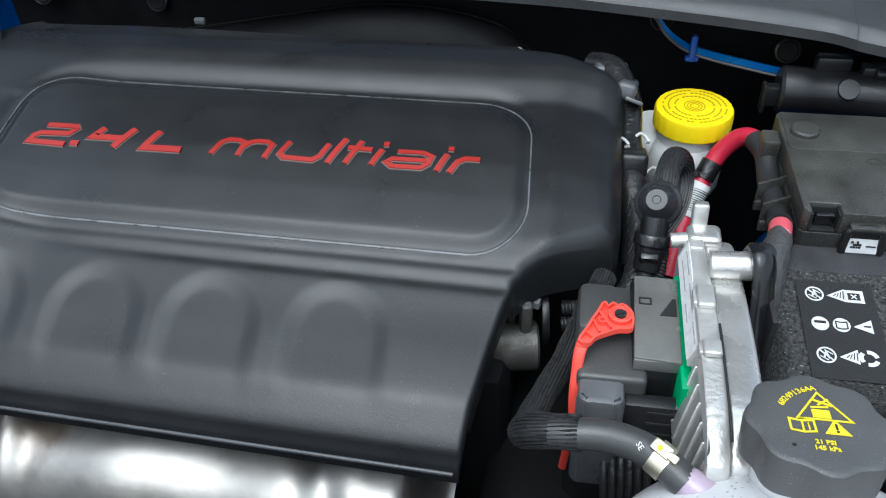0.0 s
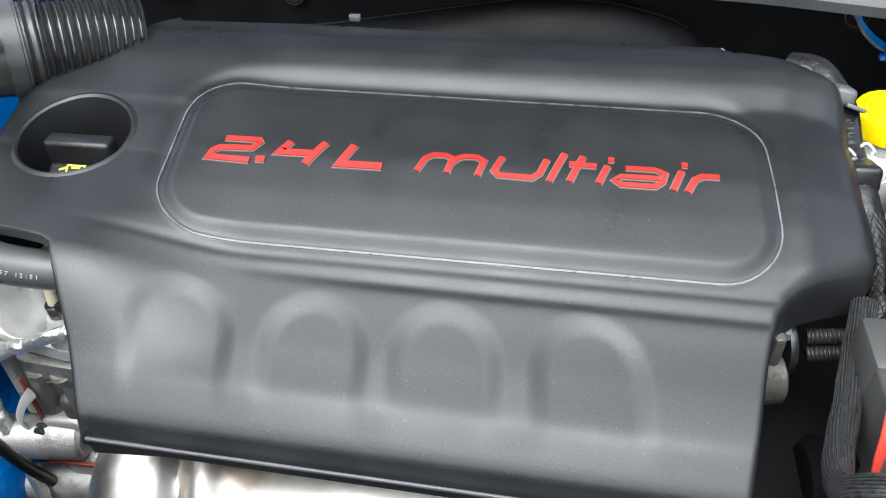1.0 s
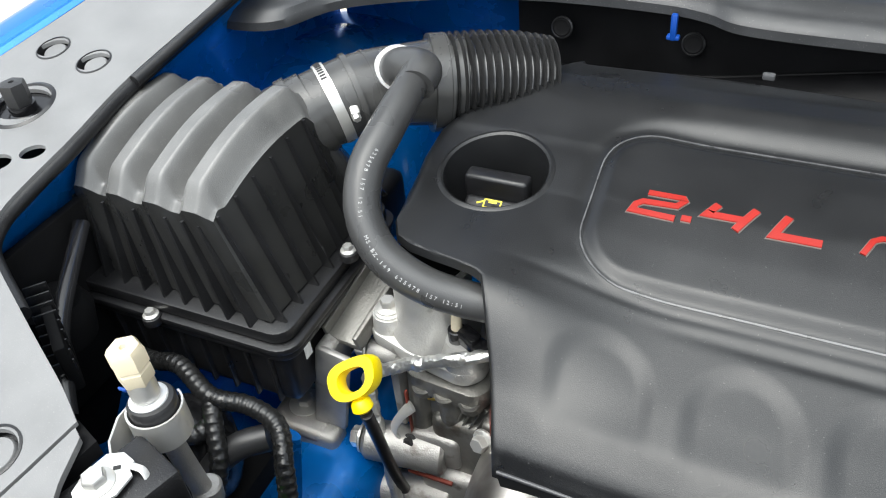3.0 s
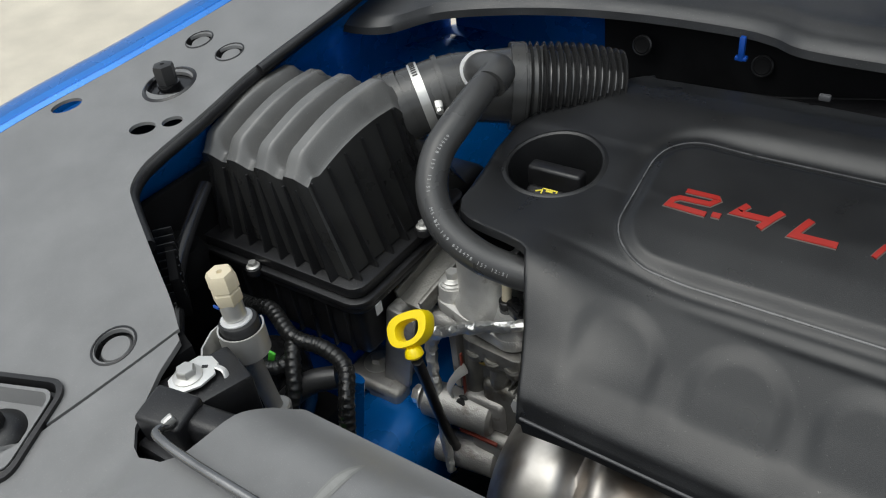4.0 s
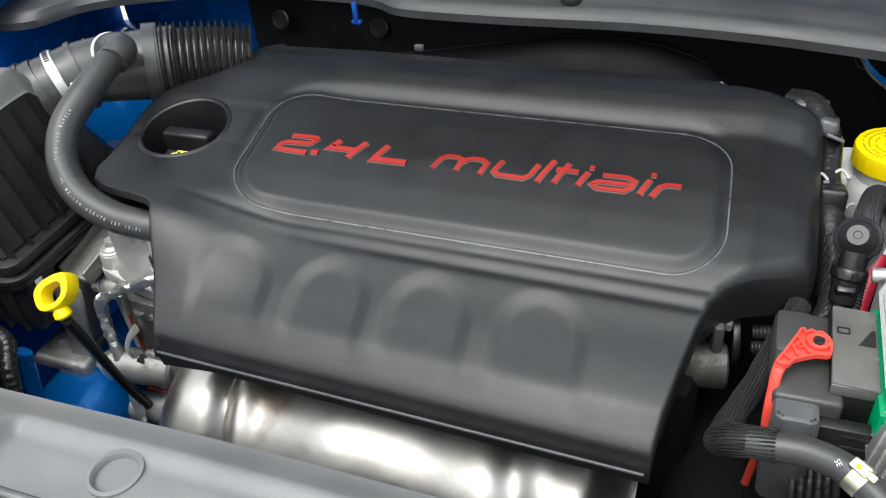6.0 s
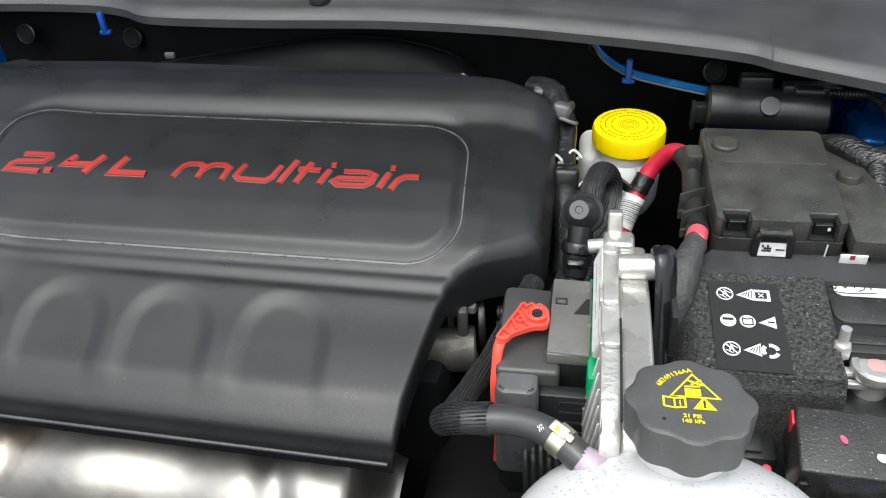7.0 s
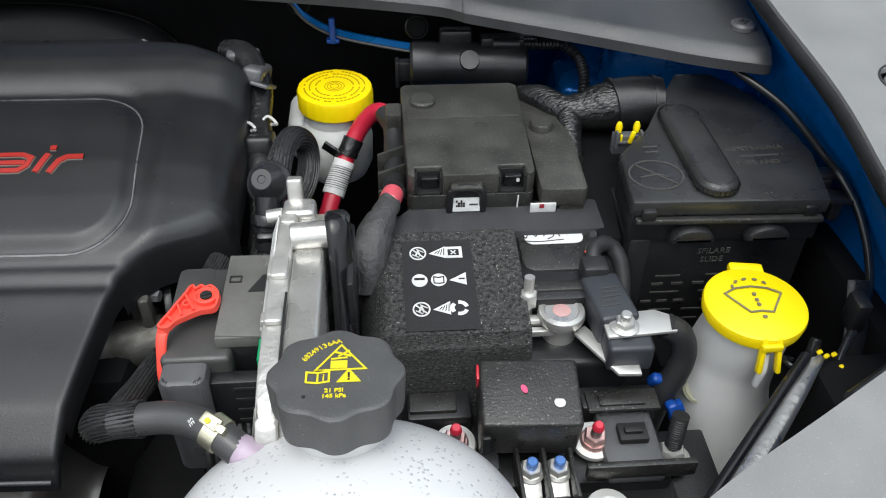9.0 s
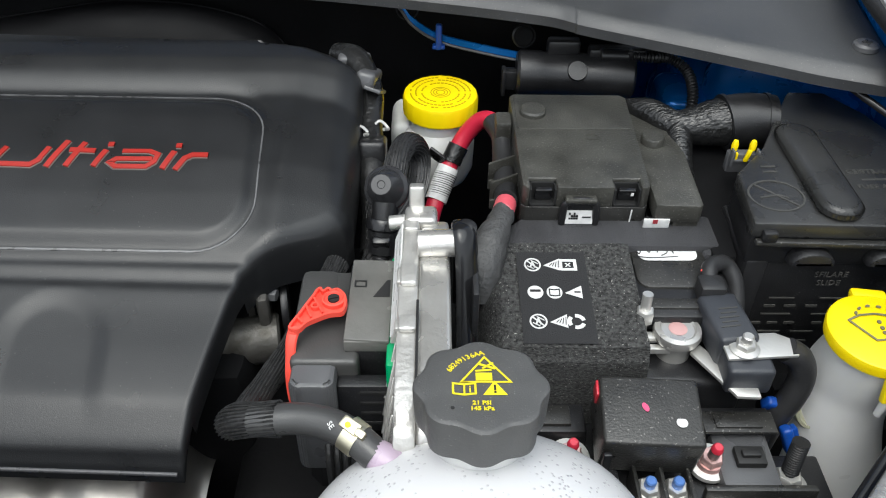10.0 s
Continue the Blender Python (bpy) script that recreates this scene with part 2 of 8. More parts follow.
GREY = mat("mid_grey_plastic", (0.085, 0.086, 0.090), 0.34, bump=0.1, grain=900, var=0.12)
ZINC = mat("bright_zinc", (0.74, 0.74, 0.72), 0.42, metal=0.45, bump=0.08, grain=400, var=0.1)
DIM = mat("faded_print", (0.30, 0.30, 0.295), 0.6, bump=0.0, var=0.3, scale=300)
GLOSS = mat("glossy_black_plastic", (0.010, 0.010, 0.011), 0.2, bump=0.02, var=0.2)
RUBBER = mat("black_rubber", (0.022, 0.022, 0.023), 0.42, bump=0.1, grain=500, var=0.2)
HOSE = mat("hose_rubber", (0.046, 0.046, 0.046), 0.30, bump=0.08, grain=900, var=0.15)
TAPE = mat("harness_tape", (0.012, 0.012, 0.012), 0.32, bump=0.5, grain=160, var=0.3)
# Near-black; the deep bay's shade is put into this colour, also on black pads.
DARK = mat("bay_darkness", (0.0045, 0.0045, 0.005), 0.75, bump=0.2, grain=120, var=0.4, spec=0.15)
BLUE = mat("blue_body_paint", (0.0015, 0.142, 0.50), 0.28, metal=0.40, bump=0.02, var=0.08, coat=0.35, rvar=0.05)
ALU = mat("cast_aluminium", (0.38, 0.37, 0.355), 0.54, metal=0.75, bump=0.25, grain=700, var=0.3, stain=(0.14, 0.12, 0.10), stain_scale=45, stain_at=0.60)
STEEL = mat("zinc_steel", (0.64, 0.63, 0.60), 0.38, metal=0.7, bump=0.08, grain=400, var=0.12)
SILVER = mat("machined_housing", (0.57, 0.558, 0.53), 0.30, metal=0.7, bump=0.12, grain=260, var=0.15)
HEAT = mat("exhaust_heat_shield", (0.45, 0.432, 0.408), 0.42, metal=1.0, bump=0.12, grain=90, var=0.20, rvar=0.06, stain=(0.12, 0.085, 0.058), stain_scale=8, stain_at=0.51)
FOIL = mat("foil_wrap", (0.66, 0.66, 0.64), 0.38, metal=0.9, bump=1.0, grain=170, var=0.15)
WHITE = mat("translucent_white_plastic", (0.66, 0.66, 0.645), 0.35, bump=0.03, grain=300, var=0.04, soft=0.5)
MILKY = mat("milky_tank_plastic", (0.60, 0.605, 0.59), 0.4, bump=0.03, grain=200, var=0.06, soft=0.6)
IVORY = mat("ivory_plastic", (0.66, 0.58, 0.42), 0.45, bump=0.05, var=0.12, stain=(0.45, 0.30, 0.10), stain_scale=60, stain_at=0.62)
YELLOW = mat("yellow_plastic", (0.88, 0.66, 0.0), 0.4, bump=0.05, grain=900, var=0.05)
RED = mat("red_plastic", (0.80, 0.075, 0.05), 0.42, bump=0.04, var=0.08)
LETTER = mat("red_badge_paint", (0.30, 0.012, 0.007), 0.45, bump=0.03, var=0.06)
LETTER_RIM = mat("pale_badge_edge", (0.13, 0.105, 0.095), 0.4, bump=0.0, var=0.05)
CABLE = mat("red_cable_sheath", (0.50, 0.018, 0.045), 0.38, bump=0.05, var=0.1)
GREEN = mat("green_connector", (0.0, 0.30, 0.11), 0.4, bump=0.04, var=0.08)
FELT = mat("felt_wrap", (0.050, 0.050, 0.049), 0.95, bump=1.0, grain=700, var=0.75, scale=380, specks=0.75, spec=0.2, stretch=(1, 1, 2.5), speck_size=600)
PRINT = mat("white_print", (0.62, 0.62, 0.61), 0.6, bump=0.0, var=0.12, scale=200)
PRINT_Y = mat("yellow_print", (0.75, 0.62, 0.02), 0.5, bump=0.0, var=0.05)
INK = mat("black_ink", (0.012, 0.012, 0.012), 0.6, bump=0.0, var=0.05)
EMBOSS = mat("raised_grey_lettering", (0.055, 0.054, 0.05), 0.55, bump=0.0, var=0.1)
PINK = mat("pink_coolant_plastic", (0.42, 0.33, 0.41), 0.3, bump=0.02, var=0.06, soft=0.4)
BLUE_P = mat("blue_plastic", (0.006, 0.060, 0.32), 0.4, bump=0.03)
LIME = mat("green_tape", (0.10, 0.60, 0.05), 0.5, bump=0.05)
BRASS = mat("yellow_zinc", (0.60, 0.42, 0.10), 0.35, metal=0.8, bump=0.1)
braid = mat("braided_sleeve", (0.021, 0.021, 0.021), 0.36, bump=0.3, grain=400, var=0.6, scale=300)
BRIGHT = mat("bright_casting", (0.62, 0.61, 0.585), 0.42, metal=0.6, bump=0.2, grain=500, var=0.2, stain=(0.26, 0.24, 0.21), stain_scale=50, stain_at=0.62)
CONCRETE = mat("pale_concrete", (0.56, 0.51, 0.42), 0.85, bump=0.5, grain=150, var=0.14, scale=3, stain=(0.42, 0.38, 0.30), stain_scale=190, stain_at=0.56)

# ---- ground, body shell, shields ----
MID = -0.1925  # the car's middle line


def mirrored(bm):
    for v in bm.verts:
        v.co.x = 2 * MID - v.co.x
    bmesh.ops.reverse_faces(bm, faces=bm.faces)
    return bm


def lerp(x, xs, ys):
    return np.interp(x, xs, ys)


bm = bmesh.new()
bmesh.ops.create_grid(bm, x_segments=40, y_segments=40, size=60.0)
solo("ground", bm, CONCRETE, "pale weathered concrete pavement under the car", "ground", kind="structure")

INNER = [(-0.7525, 0.199), (-0.783, 0.218), (-0.830, 0.243), (-0.869, 0.264), (-0.927, 0.296), (-0.950, 0.313), (-0.962, 0.340), (-0.963, 0.371),
         (-0.960, 0.414), (-0.959, 0.435), (-0.957, 0.520), (-0.938, 0.640), (-0.930, 0.72), (-0.93, 0.95)]
OUTER = [(-1.00, 0.95), (-1.055, 0.78), (-1.106, 0.608), (-1.145, 0.489), (-1.174, 0.415), (-1.200, 0.343), (-1.24, 0.20), (-1.28, 0.02)]


def shield_z(x, y):
    return 0.975 + 0.205 * y


def plate_with_holes(outline, holes, height, thick):
    """A thin moulded plate with holes through it, following a height."""
    bm = bmesh.new()
    for loop in [outline] + holes:
        vs = [bm.verts.new((x, y, height(x, y))) for x, y in loop]
        for a, b in zip(vs, vs[1:] + vs[:1]):
            bm.edges.new((a, b))
    bmesh.ops.triangle_fill(bm, use_beauty=True, edges=bm.edges[:])
    got = bmesh.ops.extrude_face_region(bm, geom=bm.faces[:])
    for v in got["geom"]:
        if isinstance(v, bmesh.types.BMVert):
            v.co.z -= thick
    return bm


def ellipse(cx, cy, rx, ry, n=28, rot=0.0):
    c, s = math.cos(radians(rot)), math.sin(radians(rot))
    return [(cx + rx * math.cos(2 * math.pi * i / n) * c - ry * math.sin(2 * math.pi * i / n) * s,
             cy + rx * math.cos(2 * math.pi * i / n) * s + ry * math.sin(2 * math.pi * i / n) * c) for i in range(n)]


def smooth_outline(pts, k=5):
    return [(q.x, q.y) for q in spline([(x, y, 0) for x, y in pts], k)]


shield_outline = smooth_outline(INNER[:-1]) + [INNER[-1]] + OUTER + [(-1.00, -0.16), (-0.845, -0.02), (-0.797, 0.060), (-0.779, 0.112), (-0.765, 0.156)]
shield_holes = [ellipse(-1.159, 0.386, 0.020, 0.013, rot=40), ellipse(-1.015, 0.387, 0.017, 0.011, rot=20), ellipse(-0.986, 0.408, 0.013, 0.009, rot=25),
                ellipse(-1.079, 0.543, 0.018, 0.013, rot=20), ellipse(-1.014, 0.533, 0.018, 0.013, rot=20), ellipse(-1.049, 0.461, 0.034, 0.022, rot=10),
                ellipse(-0.797, 0.161, 0.019, 0.017)]
PM = pose(-0.851, 0.053, 0.0, 0, 0, 17.5)


def pocket_ring(inset):
    return [(q.x, q.y) for q in (PM @ Vector((x, y, 0)) for x, y in rounded(-0.064 + inset, -0.044 + inset, 0.064 - inset, 0.044 - inset, 0.016 - inset * 0.6, 5))]


pocket = pocket_ring(0.0)
left_shield = thing("fender_shield", (-1.0, 0.4, 1.0), "grey textured plastic fender sight shield with round holes", "trim panel", "fender shields", "structure")
part("panel", plate_with_holes(shield_outline, shield_holes + [pocket], shield_z, 0.004), SHIELD, left_shield)
right_shield = thing("fender_shield", (0.6, 0.4, 1.0), "grey textured plastic fender sight shield beside the fuse box", "trim panel", "fender shields", "structure")
part("panel", mirrored(plate_with_holes(shield_outline, [h for h in shield_holes if h[0][1] > 0.3], shield_z, 0.004)), SHIELD, right_shield)
for parent, flip in ((left_shield, 0), (right_shield, 1)):
    for cx, cy, rx, ry in ((-0.797, 0.161, 0.019, 0.017), (-1.014, 0.533, 0.017, 0.012), (-1.079, 0.543, 0.017, 0.012)):
        if flip and cy < 0.3:
            continue
        z = shield_z(cx, cy)
        b = lathe([(rx * 0.74, -0.022), (rx * 0.74, -0.005), (rx * 0.68, -0.0035), (0, -0.0035)], (cx, cy, z), (cx, cy - 0.205, z + 1), 28)
        part("plug", mirrored(b) if flip else b, SHIELD, parent, "sunken round plastic plug")
        # Black well wall puts the shade between hole and plug into colour.
        well = lathe([(rx * 1.12, -0.014), (rx * 1.12, 0.0006), (rx * 1.02, 0.0010), (rx * 0.98, -0.010), (rx * 0.60, -0.012)], (cx, cy, z), (cx, cy - 0.205, z + 1), 28)
        part("plug_rim", mirrored(well) if flip else well, BLACK, parent, "black ring that darkens the gap round the plug")
# pocket with its fastener
def stepped(rings, floor=True):
    """Rings of (inset, height) joined into a moulded rim."""
    n, verts, faces = len(pocket), [], []
    for inset, dz in rings:
        verts += [(x, y, shield_z(x, y) + dz) for x, y in pocket_ring(inset)]
    for j in range(len(rings) - 1):
        for i in range(n):
            q = (i + 1) % n
            faces.append((j * n + i, j * n + q, (j + 1) * n + q, (j + 1) * n + i))
    if floor:
        faces.append(tuple((len(rings) - 1) * n + i for i in range(n)))
    return from_lists(verts, faces)


part("pocket_rim", stepped([(-0.003, -0.004), (-0.003, 0.004), (0.0015, 0.0045), (0.003, -0.006), (0.0065, -0.006), (0.0065, 0.001)], False), BLACK, left_shield, "black raised rim of the pocket")
part("pocket", stepped([(0.0065, -0.006), (0.0065, 0.0022), (0.0095, 0.0022), (0.0125, -0.013), (0.030, -0.014)]), SHIELD, left_shield, "sunken pocket")
# Near-black pieces under seam, slot and holes stand in for shade there.
part("seam_shade", ribbon([(-0.800, 0.05), (-0.777, 0.112), (-0.763, 0.158), (-0.748, 0.200)], 0.026, 0.952, 0.966, lambda x, y: 0.205 * y), DARK, left_shield, "near-black strip that darkens the seam beside the shroud")
part("slot_shade", box((-0.700, 0.110, 0.958), (0.11, 0.07, 0.02), 0.003), DARK, left_shield, "near-black block that darkens the slot")
part("backing", prism([(-1.205, 0.33), (-1.000, 0.355), (-1.000, 0.44), (-1.10, 0.50), (-1.155, 0.45)], 1.015, 1.018), DARK, left_shield, "near-black sheet that darkens the holes")
for parent, flip in ((left_shield, 0), (right_shield, 1)):
    # Same plastic as the panel; black puts the turned-down edge's shade into colour.
    lip = tube([(x - 0.003, y, shield_z(x, y) - 0.0110) for x, y in INNER[3:]], 0.0080, 10, 4)
    part("lip", mirrored(lip) if flip else lip, BLACK, parent, "rolled inner lip, black in place of its shade")
    if not flip:
        part("edge_seal", tube([(x + 0.006, y, shield_z(x, y) - 0.004) for x, y in INNER[10:]], 0.0065, 10, 4), BLACK, parent, "black rubber edge seal")
# Near-black plate laid on the shield stands in for a shaded hollow.
recess_shade = prism(rounded(0.562, 0.652, 0.627, 0.80, 0.014), 0.0, 0.0015)
for q in recess_shade.verts:
    q.co.z += shield_z(q.co.x, q.co.y) + 0.0005
part("recess_shade", recess_shade, DARK, right_shield, "near-black plate in place of a shaded hollow")
screw = thing("push_fastener", (-0.838, 0.066, 0.97), "black hexagon-head fastener with a wide washer in a pocket", "fastener")
part("washer", lathe([(0.024, 0), (0.025, 0.004), (0.020, 0.010), (0.012, 0.012), (0, 0.012)], (-0.838, 0.060, 0.973), n=32), BLACK, screw)
part("head", hexagon((-0.838, 0.060, 0.984), 0.010, 0.010), BLACK, screw)

# front radiator shroud
SHX = [-0.793, -0.7755, -0.7605, -0.7505, -0.742, -0.735, -0.722, -0.713, -0.700, -0.685, -0.656, -0.646, -0.641, -0.635, -0.620, -0.500]
SHY = [0.060, 0.112, 0.160, 0.195, 0.190, 0.160, 0.130, 0.113, 0.101, 0.095, 0.096, 0.108, 0.155, 0.186, 0.203, 0.204]


def shroud_z(x, y):
    xm = np.where(x > MID, 2 * MID - x, x)
    flat = 0.975 + 0.205 * np.minimum(y, 0.20)
    hump = 1.012 - 0.032 * step(0.145, 0.212, y) ** 1.2
    w = step(-0.705, -0.650, xm)
    z = flat * (1 - w) + hump * w
    z = z - 0.0135 * step(-0.4830, -0.4690, xm + 0.14 * (y - 0.15)) * step(0.176, 0.156, y)
    z = z + 0.004 * np.exp(-((x + 0.30) / 0.14) ** 2) * step(0.06, 0.12, y)
    return z - 0.25 * np.maximum(0, -0.02 - y) ** 1.3 - 0.10 * np.maximum(0, 0.06 - y) * w


half = np.unique(np.concatenate([np.linspace(-0.793, -0.625, 150), np.linspace(-0.625, -0.30, 90), np.linspace(-0.30, MID, 20)]))
cols = np.concatenate([half, (2 * MID - half[:-1])[::-1]])
rear = lerp(np.minimum(cols, 2 * MID - cols), SHX, SHY)
v = np.linspace(0, 1, 90)[:, None]
ys = -0.30 + (rear + 0.30)[None, :] * (1 - (1 - v) ** 1.6)
xs = np.repeat(cols[None, :], 90, 0)
shroud = thing("front_shroud", (MID, 0.0, 0.9), "dark grey plastic radiator shroud with a raised rear hump", "trim panel", kind="structure")
CUP = (-0.371, 0.148)
shroud_bm = sheet(xs, ys, shroud_z, 0.006)
bmesh.ops.delete(shroud_bm, geom=[q for q in shroud_bm.verts if math.hypot(q.co.x - CUP[0], q.co.y - CUP[1]) < 0.0150], context="VERTS")
part("panel", shroud_bm, SHIELD, shroud)
zc = float(shroud_z(np.array(CUP[0]), np.array(CUP[1]))) + 0.001
part("cup_wall", lathe([(0.0205, -0.004), (0.0200, 0.0012), (0.0170, 0.0018), (0.0155, 0.0), (0.0150, -0.016), (0.012, -0.017)], (*CUP, zc), n=40), SHIELD, shroud, "moulded round cup")
# Near-black ring paints the shade between cup wall and plug.
part("cup_shadow_ring", lathe([(0.0148, -0.0125), (0.0148, -0.0105), (0.0128, -0.0105), (0.0128, -0.0125)], (*CUP, zc), n=36), DARK, shroud, "near-black ring that puts shade in the gap round the plug")
part("plug", lathe([(0.0126, -0.014), (0.0126, -0.0075), (0.0115, -0.0062), (0.0, -0.0060)], (*CUP, zc), n=36), SHIELD, shroud, "round plastic plug")
for k, tone in ((1.0, 0.212), (0.55, 0.255)):
    side = [(f, 0.0052 * k * math.sin(math.pi * f) ** 0.7) for f in np.linspace(0.01, 0.99, 24)]
    bm = from_lists([(-0.5335 + 0.0050 * f + c * w, 0.114 + 0.060 * (0.5 + (f - 0.5) * (0.55 + 0.45 * k)), 0) for f, w in side for c in (-1, 1)], [(2 * i, 2 * i + 1, 2 * i + 3, 2 * i + 2) for i in range(23)])
    for q in bm.verts:
        q.co.z = float(shroud_z(np.array(q.co.x), np.array(q.co.y))) + 0.0008 - 0.0004 * k
    part("scuff", bm, mat("scuffed_plastic", (tone, tone, tone * 0.95), 0.45, bump=0.1, grain=1500, var=0.12, scale=120), shroud, "pale scuff mark")
label = prism(rounded(-0.548, -0.01, -0.503, 0.050, 0.008), 0, 0.0006)
for q in label.verts:
    q.co.z += float(shroud_z(np.array(q.co.x), np.array(q.co.y))) + 0.0008
solo("warning_sticker", label, mat("sticker_paper", (0.80, 0.82, 0.55), 0.5, bump=0.0, var=0.1), "white and pale yellow sticker on the shroud", "sticker")

# outer fenders, inner fenders, rails and nose of the car, all in body blue
def fender(flip):
    n = len(OUTER)
    verts, faces = [], []
    drop = [(-0.010, -0.020), (0.005, -0.019), (0.008, -0.004), (0.014, 0.000), (0.022, -0.001), (0.026, 0.004), (0.045, 0.006), (0.062, 0.002), (0.078, -0.010), (0.092, -0.04), (0.105, -0.14), (0.12, -0.35), (0.09, -0.60)]
    pts = smooth_outline(OUTER, 4)
    for x, y in pts:
        for dx, dz in drop:
            verts.append((x - dx - 0.002, y + dx * 0.35, shield_z(x, y) + dz))
    k = len(drop)
    for i in range(len(pts) - 1):
        for j in range(k - 1):
            faces.append((i * k + j, i * k + j + 1, (i + 1) * k + j + 1, (i + 1) * k + j))
    b = from_lists(verts, faces)
    return mirrored(b) if flip else b


for flip in (0, 1):
    solo("fender", fender(flip), BLUE, "glossy bright blue painted front fender of the car", "fender", "car body", "structure")


def inner_fender(flip):
    pts = [(x, y) for x, y in smooth_outline(INNER[3:], 4)]
    prof = [(-0.014, 0.004), (-0.012, -0.010), (-0.030, -0.05), (-0.048, -0.11), (-0.055, -0.20), (-0.02, -0.34), (0.04, -0.50)]
    k, verts, faces = len(prof), [], []
    for x, y in pts:
        for dx, dz in prof:
            verts.append((x + dx, y, shield_z(x, y) + dz - 0.012))
    for i in range(len(pts) - 1):
        for j in range(k - 1):
            faces.append((i * k + j, i * k + j + 1, (i + 1) * k + j + 1, (i + 1) * k + j))
    b = from_lists(verts, faces)
    return mirrored(b) if flip else b


for flip in (0, 1):
    solo("inner_fender", inner_fender(flip), BLUE, "blue painted sheet-metal inner fender wall of the engine bay", "body panel", "car body", "structure")
    tower = lathe([(0.15, -0.35), (0.145, -0.06), (0.125, -0.015), (0.085, 0.0), (0.06, -0.004), (0.045, 0.006), (0.0, 0.010)], (-0.945, 0.850, 0.965), (-0.945, 0.84, 1.965), 40)
    for q in tower.verts:
        q.co += Vector((noise.noise(q.co * 14), noise.noise(q.co * 14 + Vector((5, 0, 0))), noise.noise(q.co * 11))) * 0.008
    solo("strut_tower", mirrored(tower) if flip else tower, BLUE, "blue painted domed strut tower at the bay's rear corner", "body panel", "car body", "structure")
    rail = box((-0.735, 0.45, 0.650), (0.125, 1.1, 0.16), 0.045, 4)
    solo("frame_rail", mirrored(rail) if flip else rail, BLUE, "blue painted frame rail low in the engine bay", "body panel", "car body", "structure")

# bulkhead with its black sound pad, and the blue flange in front of it
solo("bulkhead", box((MID, 0.955, 0.72), (1.56, 0.02, 0.72), 0.004), BLUE, "blue painted bulkhead behind the engine", "body panel", "car body", "structure")


def pad_z(x, z):
    return 0.862 + 0.012 * np.sin(9 * x + 1.0) + 0.02 * step(0.98, 0.80, z)


px, pz = np.meshgrid(np.linspace(-0.68, 0.37, 60), np.linspace(0.50, 1.052, 40))
sound = sheet(px, pz, lambda a, b: pad_z(a, b), 0.0)
for q in sound.verts:
    q.co = Vector((q.co.x, q.co.z - 0.05 * float(step(0.28, 0.50, q.co.x)), q.co.y))
solo("sound_pad", sound, DARK, "black moulded sound-deadening pad on the bulkhead", "insulation", kind="structure")
rim_line = spline([(0.060, 0.838, 1.062), (0.085, 0.835, 1.050), (0.112, 0.822, 1.035), (0.128, 0.818, 1.015), (0.158, 0.824, 0.993), (0.21, 0.806, 0.988), (0.27, 0.79, 0.985), (0.34, 0.785, 0.985)], 6)
fv, ff = [], []
for q in rim_line:
    for dy, dz in ((0, 0), (0.0005, 0.003), (0.0012, 0.0065), (0.004, 0.0065), (0.0035, 0.003), (0.003, -0.001)):
        fv.append((q.x, q.y + dy, q.z + dz))
for i in range(len(rim_line) - 1):
    ff += [(i * 6 + k, i * 6 + (k + 1) % 6, i * 6 + 6 + (k + 1) % 6, i * 6 + 6 + k) for k in range(6)]
solo("body_flange", from_lists(fv, ff), BLUE, "narrow blue painted body flange below the cowl", "body panel", "car body", "structure")
solo("edge_trim", tube([(q.x, q.y - 0.001, q.z - 0.0015) for q in rim_line], 0.0016, 8, 1, smooth=False), GREY, "thin grey edge trim of the sound pad", "trim", kind="structure")
for x, y, z in ((0.157, 0.818, 1.000), (-0.488, 0.828, 1.046)):
    clip = thing("trim_clip", (x, y, z - 0.02), "small bright blue plastic clip on the bulkhead edge", "clip", "blue clips")
    part("stem", box((x, y, z), (0.007, 0.007, 0.030), 0.002), BLUE_P, clip)
    part("foot", box((x, y + 0.001, z - 0.012), (0.014, 0.008, 0.005), 0.0015), BLUE_P, clip)
for x, y, z in ((0.122, 0.826, 1.024), (0.249, 0.790, 1.010), (0.386, 0.762, 1.017), (-0.47, 0.845, 1.015), (-0.62, 0.845, 1.018)):
    grommet = thing("push_rivet", (x, y, z), "round black push rivet in the sound pad", "rivet", "push rivets")
    part("head", lathe([(0.013, 0), (0.013, 0.003), (0.009, 0.005), (0.006, 0.004), (0, 0.006)], (x, y + 0.012, z), (x, y - 1, z + 0.3), 24), DARK, grommet)
    part("ring", lathe([(0.0125, 0.0), (0.013, 0.0035), (0.0115, 0.0045), (0.010, 0.003)], (x, y + 0.012, z), (x, y - 1, z + 0.3), 24), BLACK, grommet)

# cowl panel under the windscreen
EDGE = [(-1.005, 0.705), (-0.985, 0.684), (-0.940, 0.677), (-0.895, 0.694), (-0.858, 0.755), (-0.780, 0.800), (-0.690, 0.828), (-0.600, 0.839), (-0.500, 0.838),
        (-0.455, 0.828), (-0.410, 0.808), (-0.287, 0.805), (-0.128, 0.811), (0.000, 0.803), (0.086, 0.790), (0.190, 0.770), (0.265, 0.751), (0.290, 0.738), (0.303, 0.730),
        (0.394, 0.690), (0.460, 0.660), (0.501, 0.641), (0.540, 0.627), (0.563, 0.622), (0.569, 0.640), (0.582, 0.70), (0.595, 0.78)]
ex, ey = [np.array(c) for c in zip(*smooth_outline(EDGE, 8))]
v = np.concatenate([[0, 0.004, 0.010, 0.018, 0.026], np.linspace(0.036, 0.45, 36)])[:, None]
ys = ey[None, :] + v
